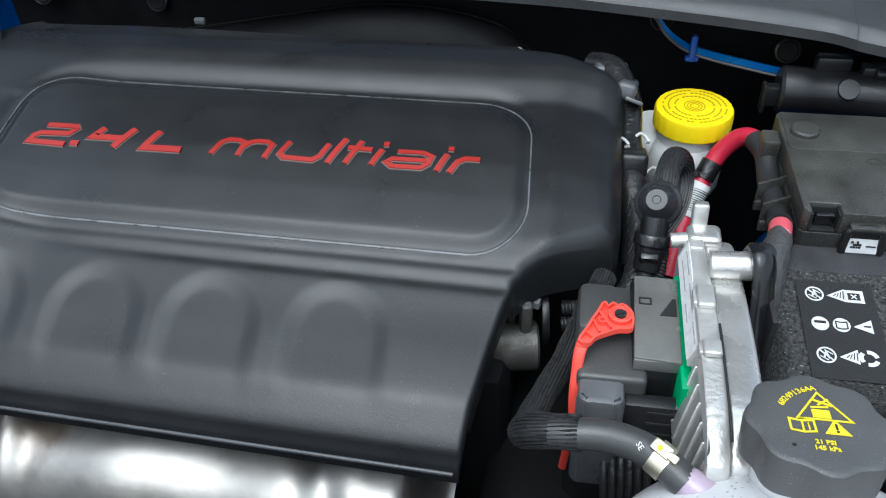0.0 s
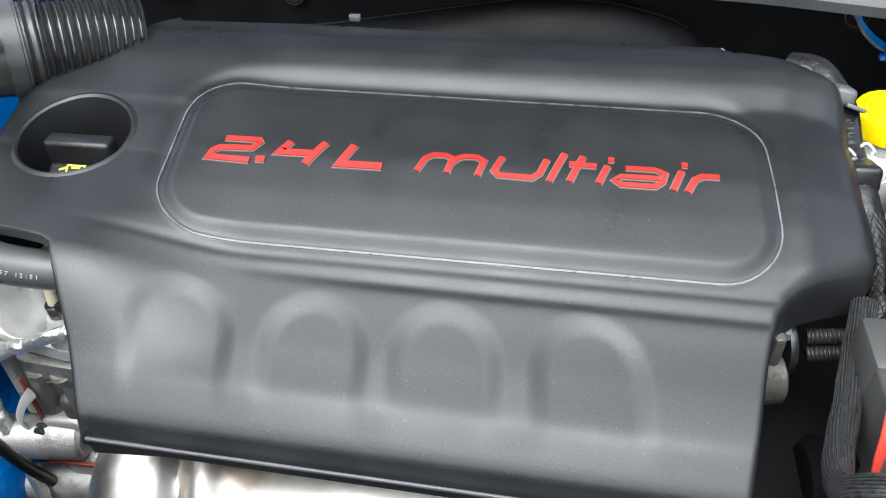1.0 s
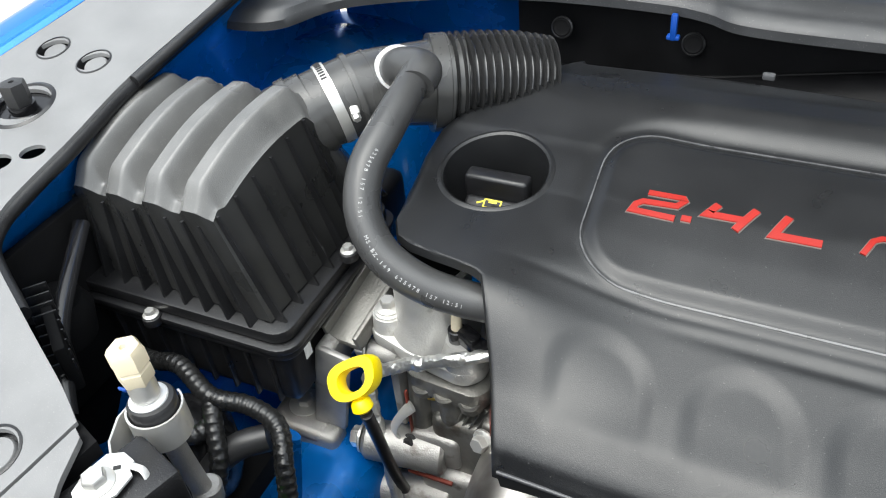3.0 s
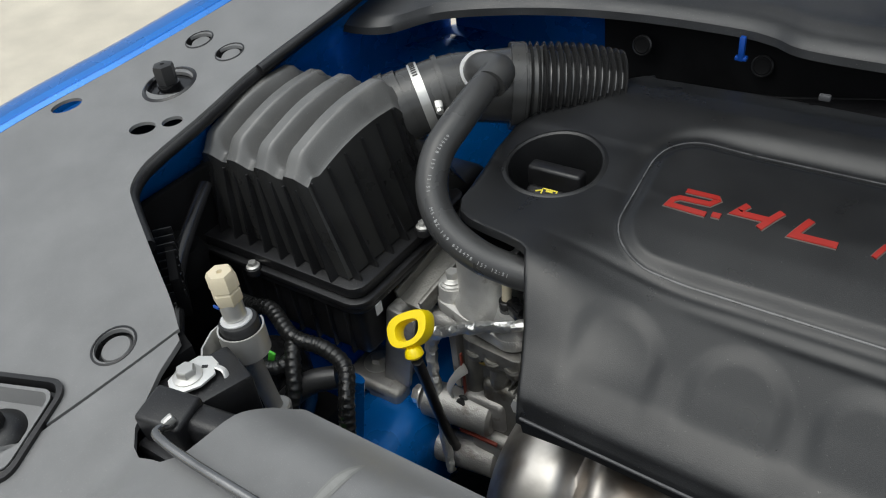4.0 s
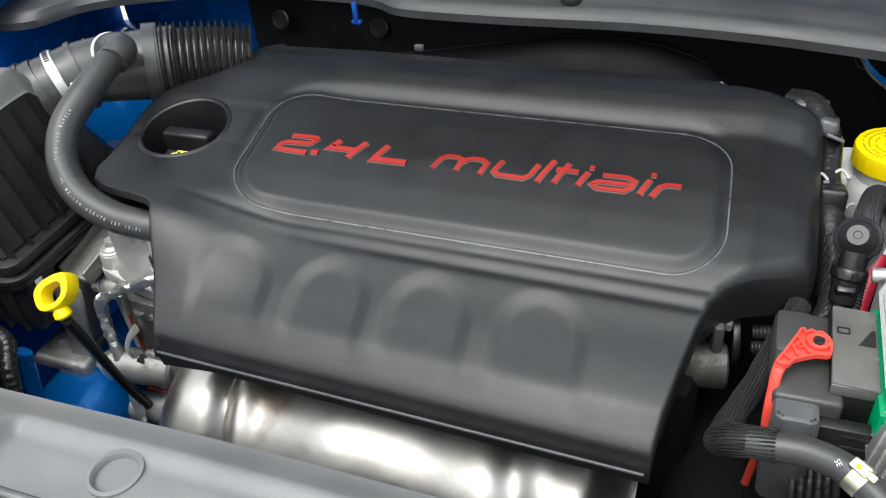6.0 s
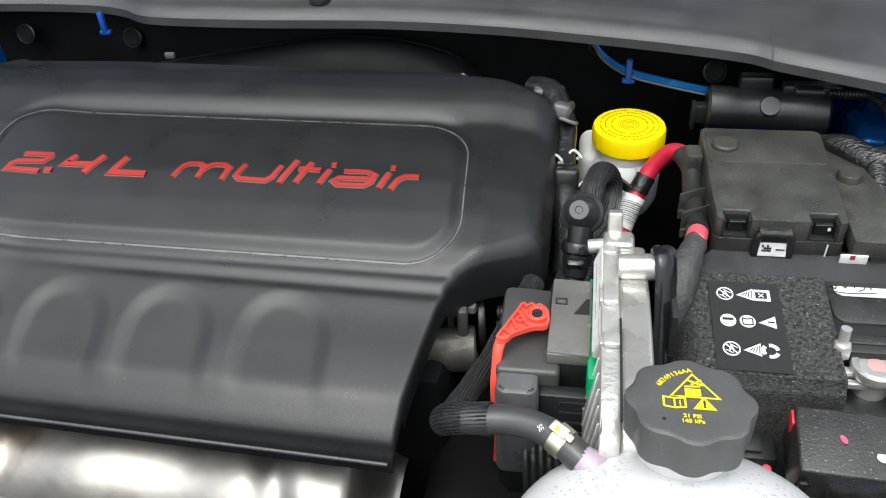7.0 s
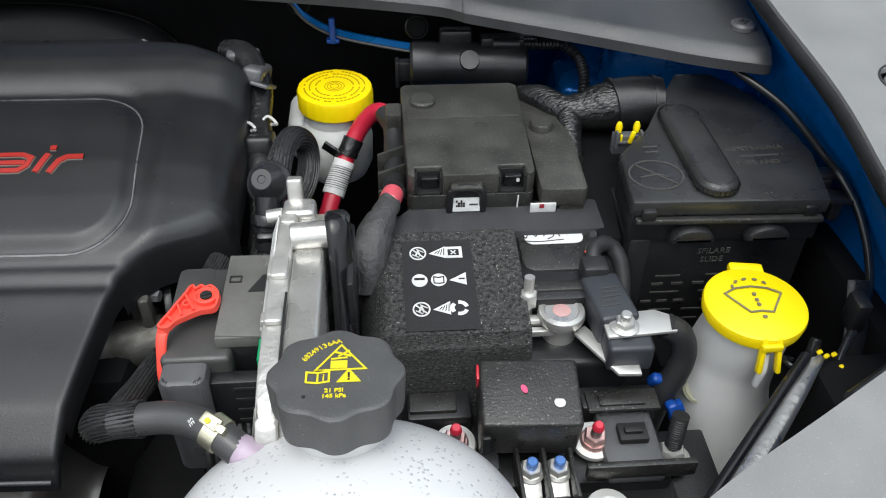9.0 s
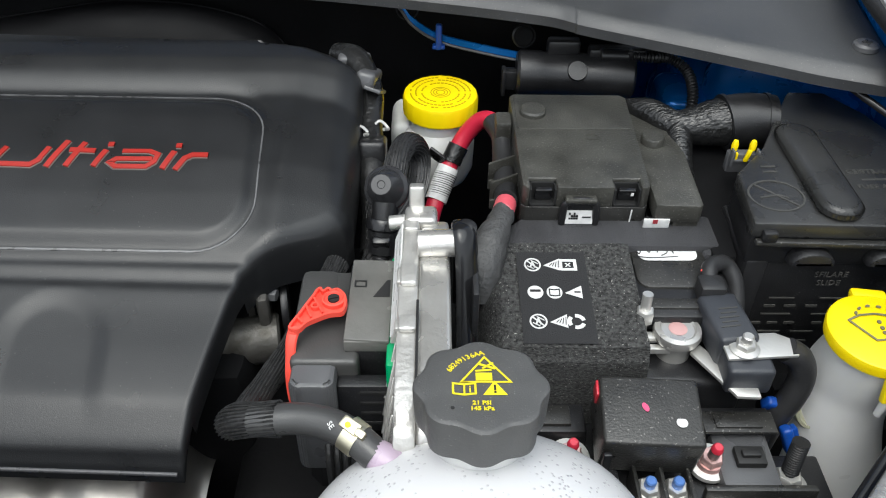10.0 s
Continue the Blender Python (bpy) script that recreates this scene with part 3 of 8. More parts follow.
xs = np.repeat(ex[None, :], len(v), 0) + 0.0 * ys


def cowl_z(x, y):
    d = y - np.interp(x, ex, ey)
    base = 1.069 - 0.012 * (x - MID)
    lip = -0.008 * (1 - step(0.0, 0.012, d))
    ridge = 0.007 * np.exp(-((d - 0.040) / 0.010) ** 2) * step(-0.60, -0.40, x) * step(0.35, 0.15, x)
    rise = 0.16 * d + 0.25 * np.maximum(0, d - 0.12)
    return base + lip + ridge + rise


cowl = thing("cowl_panel", (MID, 0.95, 1.05), "grey plastic cowl panel under the windscreen, speckled with dust", "trim panel", kind="structure")
part("panel", sheet(xs, ys, cowl_z, 0.010), COWL, cowl)
for x, y in ((-0.960, 0.705), (0.549, 0.668)):
    z = float(cowl_z(np.array(x), np.array(y)))
    rivet = thing("cowl_screw", (x, y, z), "black plastic push screw with a cross slot in the cowl corner", "fastener", "cowl screws")
    part("head", lathe([(0.0115, -0.001), (0.0115, 0.003), (0.009, 0.005), (0, 0.005)], (x, y, z), n=28), GREY, rivet)
    part("slot", join(box((x, y, z + 0.0056), (0.009, 0.002, 0.0012)), box((x, y, z + 0.0056), (0.002, 0.009, 0.0012))), HOSE, rivet)
for x, y in ((-0.205, 0.835), (-0.70, 0.865)):
    z = float(cowl_z(np.array(x), np.array(y)))
    rivet = thing("cowl_screw", (x, y, z), "black plastic push screw in the cowl panel", "fastener", "cowl screws")
    part("head", lathe([(0.013, -0.001), (0.013, 0.003), (0.009, 0.0045), (0.004, 0.0035), (0, 0.0035)], (x, y, z), n=28), BLACK, rivet)

# Near-black panels added before the blue wall to stand in for its shade.
liner = thing("shade_panel", (-0.96, 0.32, 0.68), "near-black panels added to shade the blue wall under the fender shield", "liner", kind="structure")
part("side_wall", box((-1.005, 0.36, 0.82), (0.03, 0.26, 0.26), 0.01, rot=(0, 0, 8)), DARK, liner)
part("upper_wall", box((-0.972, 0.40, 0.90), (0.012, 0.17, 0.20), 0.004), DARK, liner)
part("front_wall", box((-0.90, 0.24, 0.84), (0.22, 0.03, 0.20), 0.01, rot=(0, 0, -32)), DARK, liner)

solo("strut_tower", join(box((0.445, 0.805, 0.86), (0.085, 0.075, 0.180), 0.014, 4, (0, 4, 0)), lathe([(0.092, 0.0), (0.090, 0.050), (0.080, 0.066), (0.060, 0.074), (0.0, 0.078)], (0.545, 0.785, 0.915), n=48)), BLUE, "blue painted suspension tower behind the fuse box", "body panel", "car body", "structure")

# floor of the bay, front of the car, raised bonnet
# Near-black floor, added to keep the bottom of the bay dark.
solo("bay_floor", box((MID, 0.35, 0.40), (1.7, 1.3, 0.03), 0.0), DARK, "near-black floor added to darken the bottom of the engine bay", "tray", kind="structure")
nose = sheet(*np.meshgrid(np.linspace(-1.15, 0.77, 40), np.linspace(0.18, 0.96, 20)), lambda a, b: -0.32 - 0.10 * np.sin(np.pi * (b - 0.18) / 0.78) + 0.35 * ((a - MID) / 1.0) ** 2)
for q in nose.verts:
    q.co = Vector((q.co.x, q.co.z, q.co.y))
solo("front_bumper", nose, BLUE, "blue painted front bumper of the car", "bumper", "car body", "structure")
hood_m = pose(MID, 1.02, 1.14, -80, 0, 0)
hood = thing("bonnet", (MID, 1.02, 1.14), "raised blue bonnet with a black lined underside", "bonnet", "car body", "structure")
part("skin", turned(box((0, -0.54, 0.016), (1.46, 1.08, 0.018), 0.008), hood_m), BLUE, hood)
part("liner", turned(box((0, -0.54, -0.004), (1.34, 0.98, 0.016), 0.007), hood_m), mat("liner_fleece", (0.11, 0.11, 0.115), 0.9, bump=0.6, grain=300, var=0.2), hood, "dark grey fleece insulating liner")

# ---- engine cover ----
CY = [0.300, 0.325, 0.333, 0.345, 0.370, 0.400, 0.440, 0.459, 0.475, 0.487, 0.520, 0.556, 0.610, 0.647, 0.671, 0.690, 0.720, 0.750, 0.780, 0.800]
CZ = [0.880, 0.901, 0.909, 0.9235, 0.9420, 0.9545, 0.9690, 0.9760, 0.984, 0.990, 1.001, 1.011, 1.0195, 1.0220, 1.0345, 1.0403, 1.0378, 1.0315, 1.024, 1.018]
_fine = np.linspace(0.300, 0.800, 501)
_z = np.interp(_fine, CY, CZ)
_ease = np.interp(_fine, [0.300, 0.600, 0.640, 0.680, 0.700, 0.720, 0.800], [0.0, 1.0185, 1.026, 1.0345, 1.0365, 1.0360, 1.018])
for _ in range(26):
    _z[1:-1] = 0.25 * _z[:-2] + 0.5 * _z[1:-1] + 0.25 * _z[2:]
    _ease[1:-1] = 0.25 * _ease[:-2] + 0.5 * _ease[1:-1] + 0.25 * _ease[2:]
LX = [(0.333, -0.506), (0.390, -0.528), (0.428, -0.547), (0.443, -0.555), (0.448, -0.566), (0.451, -0.583), (0.454, -0.606), (0.458, -0.627), (0.466, -0.643), (0.484, -0.653), (0.52, -0.661),
      (0.575, -0.668), (0.615, -0.668), (0.645, -0.656), (0.660, -0.640), (0.668, -0.622), (0.685, -0.606), (0.72, -0.600), (0.75, -0.596), (0.77, -0.585), (0.78, -0.570)]
RX = [(0.333, -0.026), (0.37, -0.021), (0.41, -0.012), (0.440, -0.004), (0.455, 0.001), (0.466, 0.009), (0.476, 0.022), (0.488, 0.045), (0.498, 0.066), (0.506, 0.078),
      (0.52, 0.083), (0.60, 0.084), (0.66, 0.084), (0.70, 0.082), (0.72, 0.077), (0.74, 0.068), (0.755, 0.055), (0.768, 0.034), (0.775, 0.012), (0.78, -0.020)]
WELL = (-0.590, 0.568, 0.050)


def warp(x, v):
    """Rows of the cover run slightly askew at its front and its rear."""
    return v - 0.035 * (x + 0.506) * (1 - step(0.36, 0.44, v)) - 0.075 * np.maximum(0, x + 0.45) * step(0.68, 0.77, v)


def cover_base(x, y):
    v = y + 0.035 * (x + 0.506) * (1 - step(0.35, 0.43, y))
    z = np.interp(v, _fine, _z)
    plain = step(-0.40, -0.52, x) * step(0.605, 0.625, y)
    z = z * (1 - plain) + np.interp(v, _fine, _ease) * plain
    ear = step(-0.40, -0.565, x) * step(0.365, 0.446, y)
    z = z * (1 - ear) + np.maximum(z, 1.003 + 0.07 * (y - 0.45)) * ear
    # crease between the sloping front and the top
    z = z - 0.0016 * np.exp(-((y - 0.470 + 0.012 * (x + 0.45)) / 0.005) ** 2) * step(-0.58, -0.40, x) - 0.0018 * np.exp(-((y - 0.458 + 0.022 * (x + 0.45)) / 0.006) ** 2) * step(-0.45, -0.30, x)
    # four runner scoops pressed into the front
    for c in (-0.447, -0.342, -0.243, -0.138):
        cx = c + 0.10 * (0.44 - v)
        d = np.hypot(x - cx, np.maximum(0, v - 0.398))
        z = z - 0.0029 * step(0.0470, 0.0280, d) * step(0.348, 0.400, v)
    # rim of the front edge
    z = z - 0.0022 * step(0.342, 0.339, v)
    # badge panel, raised on a sloping skirt with a fine bead round its foot
    qx, qy = np.abs(x + 0.247 + 0.05 * (y - 0.56)) - (0.2465 - 0.045), np.abs(y - 0.559 + 0.012 * (x + 0.247)) - (0.082 - 0.045)
    sd = np.hypot(np.maximum(qx, 0), np.maximum(qy, 0)) + np.minimum(np.maximum(qx, qy), 0) - 0.045
    z = z + 0.0042 * step(0.0015, -0.0105, sd) + 0.0007 * np.exp(-((sd - 0.0035) / 0.0014) ** 2) - 0.0018 * np.exp(-((sd - 0.0120) / 0.0075) ** 2) * step(0.52, 0.58, y)
    # soft ridge beside the badge panel
    z = z + 0.0012 * np.exp(-((x - 0.022) / 0.010) ** 2) * step(0.45, 0.50, y) * step(0.69, 0.64, y)
    k = x - 0.026
    z = z - 0.11 * (k + np.sqrt(k * k + 0.006 ** 2)) * step(0.44, 0.48, y) * step(0.76, 0.66, y)
    return z


rows_v = np.concatenate([np.linspace(0.333, 0.43, 52), np.linspace(0.432, 0.512, 60), np.linspace(0.514, 0.66, 78), np.linspace(0.662, 0.78, 64)])
u = np.linspace(0, 1, 300)
lx = np.interp(rows_v, *zip(*LX))
rx = np.interp(rows_v, *zip(*RX))
gx = lx[:, None] + (rx - lx)[:, None] * u[None, :]
gy = warp(gx, rows_v[:, None])
edge_xy = np.concatenate([np.stack([gx[0], gy[0]], -1), np.stack([gx[:, -1], gy[:, -1]], -1), np.stack([gx[-1], gy[-1]], -1), np.stack([gx[:, 0], gy[:, 0]], -1)])
er = np.where((edge_xy[:, 0] > 0.02) & (edge_xy[:, 1] > 0.50), 0.028, np.where(edge_xy[:, 1] > 0.68, 0.022, np.where(edge_xy[:, 0] < -0.56, 0.013, 0.005)))
er = np.convolve(np.pad(er, 40, mode="wrap"), np.ones(81) / 81, "valid")
near_ear = (edge_xy[:, 0] < -0.50) * step(0.52, 0.475, edge_xy[:, 1])
er = er * (1 - near_ear) + 0.0035 * near_ear


def edge_roll(x, y):
    flat = np.stack([x.ravel(), y.ravel()], -1)
    out = np.empty(len(flat))
    for i in range(0, len(flat), 4000):
        d = np.hypot(flat[i:i + 4000, None, 0] - edge_xy[None, :, 0], flat[i:i + 4000, None, 1] - edge_xy[None, :, 1])
        k = d.argmin(1)
        r = er[k]
        t = 1 - np.minimum(d[np.arange(len(k)), k] / r, 1)
        out[i:i + 4000] = r * (1 - np.sqrt(1 - t * t))
    return out.reshape(x.shape)


cover_bm = sheet(gx, gy, lambda a, b: cover_base(a, b) - edge_roll(a, b), 0.0)
cover_bm.verts.ensure_lookup_table()
gone = [v for v in cover_bm.verts if math.hypot(v.co.x - WELL[0], v.co.y - WELL[1]) < WELL[2] + 0.002]
bmesh.ops.delete(cover_bm, geom=gone, context="VERTS")
# turned-down rim all round
rim = [e for e in cover_bm.edges if e.is_boundary and math.hypot(e.verts[0].co.x - WELL[0], e.verts[0].co.y - WELL[1]) > WELL[2] + 0.010]
got = bmesh.ops.extrude_edge_only(cover_bm, edges=rim)
for q in got["geom"]:
    if isinstance(q, bmesh.types.BMVert):
        q.co.z -= 0.006 if q.co.y < 0.345 or (q.co.x < -0.50 and q.co.y < 0.48) else 0.034 if q.co.x > 0.0 and q.co.y < 0.52 else 0.020
cover = thing("engine_cover", (-0.25, 0.55, 0.9), "dark grey moulded plastic engine cover with four pressed scoops", "engine cover")
part("shell", cover_bm, COVER, cover)
lip = [(x, float(warp(np.array(x), np.array(0.3345)))) for x in np.linspace(-0.502, -0.030, 60)]
part("front_lip", tube([(x, y - 0.0006, float(cover_base(np.array([x]), np.array([y]))[0]) - 0.0040) for x, y in lip], 0.0019, 10, 1), mat("lip_plastic", (0.060, 0.060, 0.064), 0.34, bump=0.1, var=0.2), cover, "fine paler lip along the front edge")
wv, wf, wn_ = [], [], 72
for dr, dz in ((0.0065, -0.0012), (0.0035, 0.0008), (0.001, 0.0014), (-0.0012, 0.0), (-0.002, -0.008), (-0.004, -0.060), (-0.012, -0.064)):
    for i in range(wn_):
        a = 2 * math.pi * i / wn_
        x, y = WELL[0] + (WELL[2] + dr) * math.cos(a), WELL[1] + (WELL[2] + dr) * math.sin(a)
        h = float(cover_base(np.array([x]), np.array([y]))[0]) if dz > -0.05 else 1.005
        wv.append((x, y, h + dz))
for j in range(6):
    for i in range(wn_):
        k = (i + 1) % wn_
        wf.append((j * wn_ + i, j * wn_ + k, (j + 1) * wn_ + k, (j + 1) * wn_ + i))
wf.append(tuple(6 * wn_ + i for i in range(wn_)))
part("filler_well", from_lists(wv, wf), COVER, cover, "deep round well round the oil filler")

# badge: thirteen raised signs traced to fit the camera's view, in plan millimetres from the badge's lower left corner
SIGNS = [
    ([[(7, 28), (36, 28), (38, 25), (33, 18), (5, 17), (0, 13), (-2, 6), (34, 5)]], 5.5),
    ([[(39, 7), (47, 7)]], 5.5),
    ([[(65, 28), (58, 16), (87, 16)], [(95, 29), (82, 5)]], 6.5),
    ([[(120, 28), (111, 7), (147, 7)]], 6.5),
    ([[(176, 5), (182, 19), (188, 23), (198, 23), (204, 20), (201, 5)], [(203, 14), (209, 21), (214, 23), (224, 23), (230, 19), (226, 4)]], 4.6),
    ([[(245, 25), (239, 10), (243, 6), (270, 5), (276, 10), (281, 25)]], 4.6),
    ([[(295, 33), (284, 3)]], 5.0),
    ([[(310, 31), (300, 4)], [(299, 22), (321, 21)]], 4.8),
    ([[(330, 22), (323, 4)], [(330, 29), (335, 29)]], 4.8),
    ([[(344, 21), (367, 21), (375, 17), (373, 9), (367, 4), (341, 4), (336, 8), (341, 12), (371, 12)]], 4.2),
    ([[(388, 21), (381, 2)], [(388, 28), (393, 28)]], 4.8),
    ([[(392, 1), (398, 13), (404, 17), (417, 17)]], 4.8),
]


def cover_lift(x, y):
    return float(cover_base(np.array([x]), np.array([y]))[0])


# fine paler line round the badge panel
loop = rounded(-0.2500, -0.0855, 0.2500, 0.0855, 0.0485, 10)
loop = loop + loop[:1]
dense = []
for (x0, y0), (x1, y1) in zip(loop[:-1], loop[1:]):
    n = max(1, int(math.hypot(x1 - x0, y1 - y0) / 0.004))
    dense += [(x0 + (x1 - x0) * i / n, y0 + (y1 - y0) * i / n) for i in range(n)]
dense.append(dense[0])
dense = [(-0.247 + x - 0.05 * y, 0.559 + y - 0.012 * x) for x, y in dense]
part("panel_seam", ribbon(dense, 0.0013, -0.0010, 0.0007, cover_lift), mat("pale_edge_plastic", (0.095, 0.096, 0.098), 0.34, bump=0.1, grain=900, var=0.4, scale=90), cover, "fine paler line round the badge panel")


def dense(pts, n=4):
    out = []
    for a, b in zip(pts, pts[1:]):
        out += [(a[0] + (b[0] - a[0]) * i / n, a[1] + (b[1] - a[1]) * i / n) for i in range(n)]
    return out + [pts[-1]]


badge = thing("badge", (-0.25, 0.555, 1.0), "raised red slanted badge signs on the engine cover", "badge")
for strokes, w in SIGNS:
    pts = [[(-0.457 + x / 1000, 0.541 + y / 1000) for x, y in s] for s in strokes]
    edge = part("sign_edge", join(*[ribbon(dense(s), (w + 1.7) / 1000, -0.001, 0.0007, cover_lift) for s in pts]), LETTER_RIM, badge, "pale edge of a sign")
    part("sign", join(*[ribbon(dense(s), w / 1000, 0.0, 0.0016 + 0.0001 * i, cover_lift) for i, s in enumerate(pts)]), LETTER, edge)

# ---- engine, left of the bay ----
cap = thing("oil_filler_cap", (-0.588, 0.560, 0.933), "black plastic oil filler cap with a yellow oil-can sign", "cap")
part("base", lathe([(0.033, 0), (0.034, 0.012), (0.031, 0.018), (0, 0.018)], (-0.588, 0.566, 0.957), n=36, lobes=9, depth=0.06), BLACK, cap)
part("grip", box((-0.588, 0.568, 0.992), (0.062, 0.018, 0.034), 0.004, 3), BLACK, cap)
part("face", box((-0.588, 0.553, 0.977), (0.056, 0.020, 0.020), 0.004, 3, (28, 0, 0)), BLACK, cap)
sign = pose(-0.586, 0.5460, 0.9905, 30, 0, 0)
part("oil_sign", join(turned(ribbon([(-0.008, 0.004), (0.008, 0.004), (0.008, -0.004), (-0.008, -0.004), (-0.008, 0.0042)], 0.0014, 0, 0.0006), sign),
                      turned(ribbon([(-0.004, 0.002), (0.004, 0.002)], 0.002, 0, 0.0007), sign), turned(ribbon([(-0.015, -0.001), (-0.008, 0.002)], 0.0016, 0, 0.0007), sign),
                      words("SAE 0W-20", 0.0068, pose(-0.588, 0.5400, 0.9835, 34, 0, 0))), PRINT_Y, cap, "yellow oil-can sign and grade")

# dark plenum behind the cover
px, pv = np.meshgrid(np.linspace(-0.66, 0.0, 90), np.linspace(0, 1, 40))


PLX = np.linspace(-0.70, 0.03, 200)
_pt = np.interp(PLX, [-0.70, -0.45, -0.30, -0.20, -0.118, -0.057, -0.030, -0.014, -0.002, 0.01], [0.975, 0.985, 1.012, 1.029, 1.026, 1.011, 0.997, 0.983, 0.955, 0.90])
for _ in range(40):
    _pt[1:-1] = 0.25 * _pt[:-2] + 0.5 * _pt[1:-1] + 0.25 * _pt[2:]


def plenum_z(x, y):
    top = np.interp(x, PLX, _pt)
    d = np.abs(y - 0.832) / 0.066
    return top - 0.075 * d ** 2.4


plenum = thing("intake_plenum", (-0.33, 0.84, 0.93), "smooth black plastic intake plenum behind the engine cover", "intake part")
part("shell", sheet(px, 0.765 + pv * 0.15, plenum_z, 0.05), PLENUM, plenum)
part("seam_bead", tube([(x, 0.842, float(plenum_z(np.array(x), np.array(0.842))) - 0.0005) for x in np.linspace(-0.60, -0.02, 24)], 0.0022, 8, 2), PLENUM, plenum)
peg = thing("cover_peg", (-0.383, 0.778, 1.02), "small grey peg at the cover's rear edge", "peg")
part("peg_body", box((-0.383, 0.781, 1.027), (0.012, 0.006, 0.007), 0.0015), GREY, peg)

# air filter box
airbox = thing("air_filter_box", (-0.86, 0.47, 0.77), "black plastic air filter box with a deeply ribbed lid", "air filter box")
A0, A1 = np.array([-0.988, 0.428, 1.028]), np.array([-0.790, 0.406, 1.050])
B0, B1 = np.array([-0.968, 0.578, 1.062]), np.array([-0.764, 0.548, 1.088])
ns, nt_ = 129, 40
s = np.linspace(0, 1, ns)[None, :, None]
t = np.linspace(0, 1, nt_)[:, None, None]
lid = (A0 * (1 - s) + A1 * s) * (1 - t) + (B0 * (1 - s) + B1 * s) * t
ss, tt = s[..., 0] + 0 * t[..., 0], t[..., 0] + 0 * s[..., 0]
ph = np.abs((ss - 0.115) / 0.258 - np.round((ss - 0.115) / 0.258))
wave = step(0.45, 0.13, ph)
lid = np.array(lid)
lid[..., 2] += 0.013 * np.sin(np.pi * tt * 0.95) - 0.031 * (1 - wave) * (0.35 + 0.65 * step(0.0, 0.14, tt)) - 0.016 * (1 - step(0.0, 0.12, tt)) ** 1.5 - 0.014 * step(0.90, 1.0, tt) - 0.012 * step(0.10, 0.0, ss)
lid[..., 1] += 0.006 * (1 - wave) * (1 - step(0.0, 0.10, tt)) - 0.003 * (1 - step(0.0, 0.15, tt))
verts = lid.reshape(-1, 3).tolist()
ix = np.arange(ns * nt_).reshape(nt_, ns)
faces = np.stack([ix[:-1, :-1], ix[:-1, 1:], ix[1:, 1:], ix[1:, :-1]], -1).reshape(-1, 4).tolist()
ring = list(ix[0, :]) + list(ix[1:, -1]) + list(ix[-1, -2::-1]) + list(ix[-2:0:-1, 0])
F0, F1, G0, G1 = np.array([-0.985, 0.412]), np.array([-0.748, 0.398]), np.array([-0.99, 0.585]), np.array([-0.742, 0.560])
lid_ob = part("lid", from_lists(verts, faces), AIRBOX, airbox, "lid with four broad arched ribs, paler for dust and skylight")
verts, faces = [verts[q] for q in ring], []
base = len(verts)
for q in ring:
    a, b = (q % ns) / (ns - 1), (q // ns) / (nt_ - 1)
    foot = (F0 * (1 - a) + F1 * a) * (1 - b) + (G0 * (1 - a) + G1 * a) * b
    verts.append((foot[0], foot[1], 0.924))
m = len(ring)
for a in range(m):
    b = (a + 1) % m
    faces.append((a, base + a, base + b, b))
# Same plastic as the lid; near-black puts the upright walls' shade into colour.
part("lid_wall", from_lists(verts, faces), mat("shaded_lid_plastic", (0.021, 0.021, 0.0205), 0.32, bump=0.10, grain=1100, var=0.2), airbox, "lower wall of the lid, darkened for its shade")


def fin(p_top, p_foot, out, thick):
    """A thin upright web that widens towards its foot."""
    p, f, o = Vector(p_top), Vector(p_foot), Vector(out)
    side = o.normalized().cross(Vector((0, 0, 1))) * thick
    pts = [p, p + o * 0.25, f + o, f, f - o * 0.3]
    verts = [q + side for q in pts] + [q - side for q in pts]
    n = len(pts)
    return from_lists(verts, [tuple(range(n)), tuple(range(2 * n - 1, n - 1, -1))] + [(i, (i + 1) % n, n + (i + 1) % n, n + i) for i in range(n)])


# Webs are black as well, to keep the shaded walls dark.
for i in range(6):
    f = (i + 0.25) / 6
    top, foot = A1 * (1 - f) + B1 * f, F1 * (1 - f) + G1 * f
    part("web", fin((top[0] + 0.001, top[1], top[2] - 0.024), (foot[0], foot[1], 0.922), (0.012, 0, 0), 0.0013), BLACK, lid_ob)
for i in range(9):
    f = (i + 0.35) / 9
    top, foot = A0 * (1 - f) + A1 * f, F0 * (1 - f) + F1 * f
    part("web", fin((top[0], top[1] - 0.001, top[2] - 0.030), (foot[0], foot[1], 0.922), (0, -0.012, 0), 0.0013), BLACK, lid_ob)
for x0, y0, x1, y1, r, z0, z1 in ((-1.0, 0.386, -0.728, 0.60, 0.018, 0.909, 0.922), (-1.006, 0.379, -0.721, 0.606, 0.022, 0.900, 0.9075), (-1.004, 0.382, -0.724, 0.604, 0.020, 0.890, 0.8985)):
    part("flange_rim", prism(rounded(x0, y0, x1, y1, r), z0, z1, 0.002), BLACK, airbox)
lower = part("lower_box", box((-0.868, 0.497, 0.855), (0.260, 0.205, 0.085), 0.012, 3), BLACK, airbox)
for i in range(9):
    part("web", box((-0.975 + i * 0.027, 0.394, 0.855), (0.003, 0.010, 0.075), 0.001), BLACK, lower)
part("box_label", box((-0.7230, 0.408, 0.886), (0.0012, 0.010, 0.014), 0, rot=(0, 0, 0)), PRINT, airbox, "small white label")
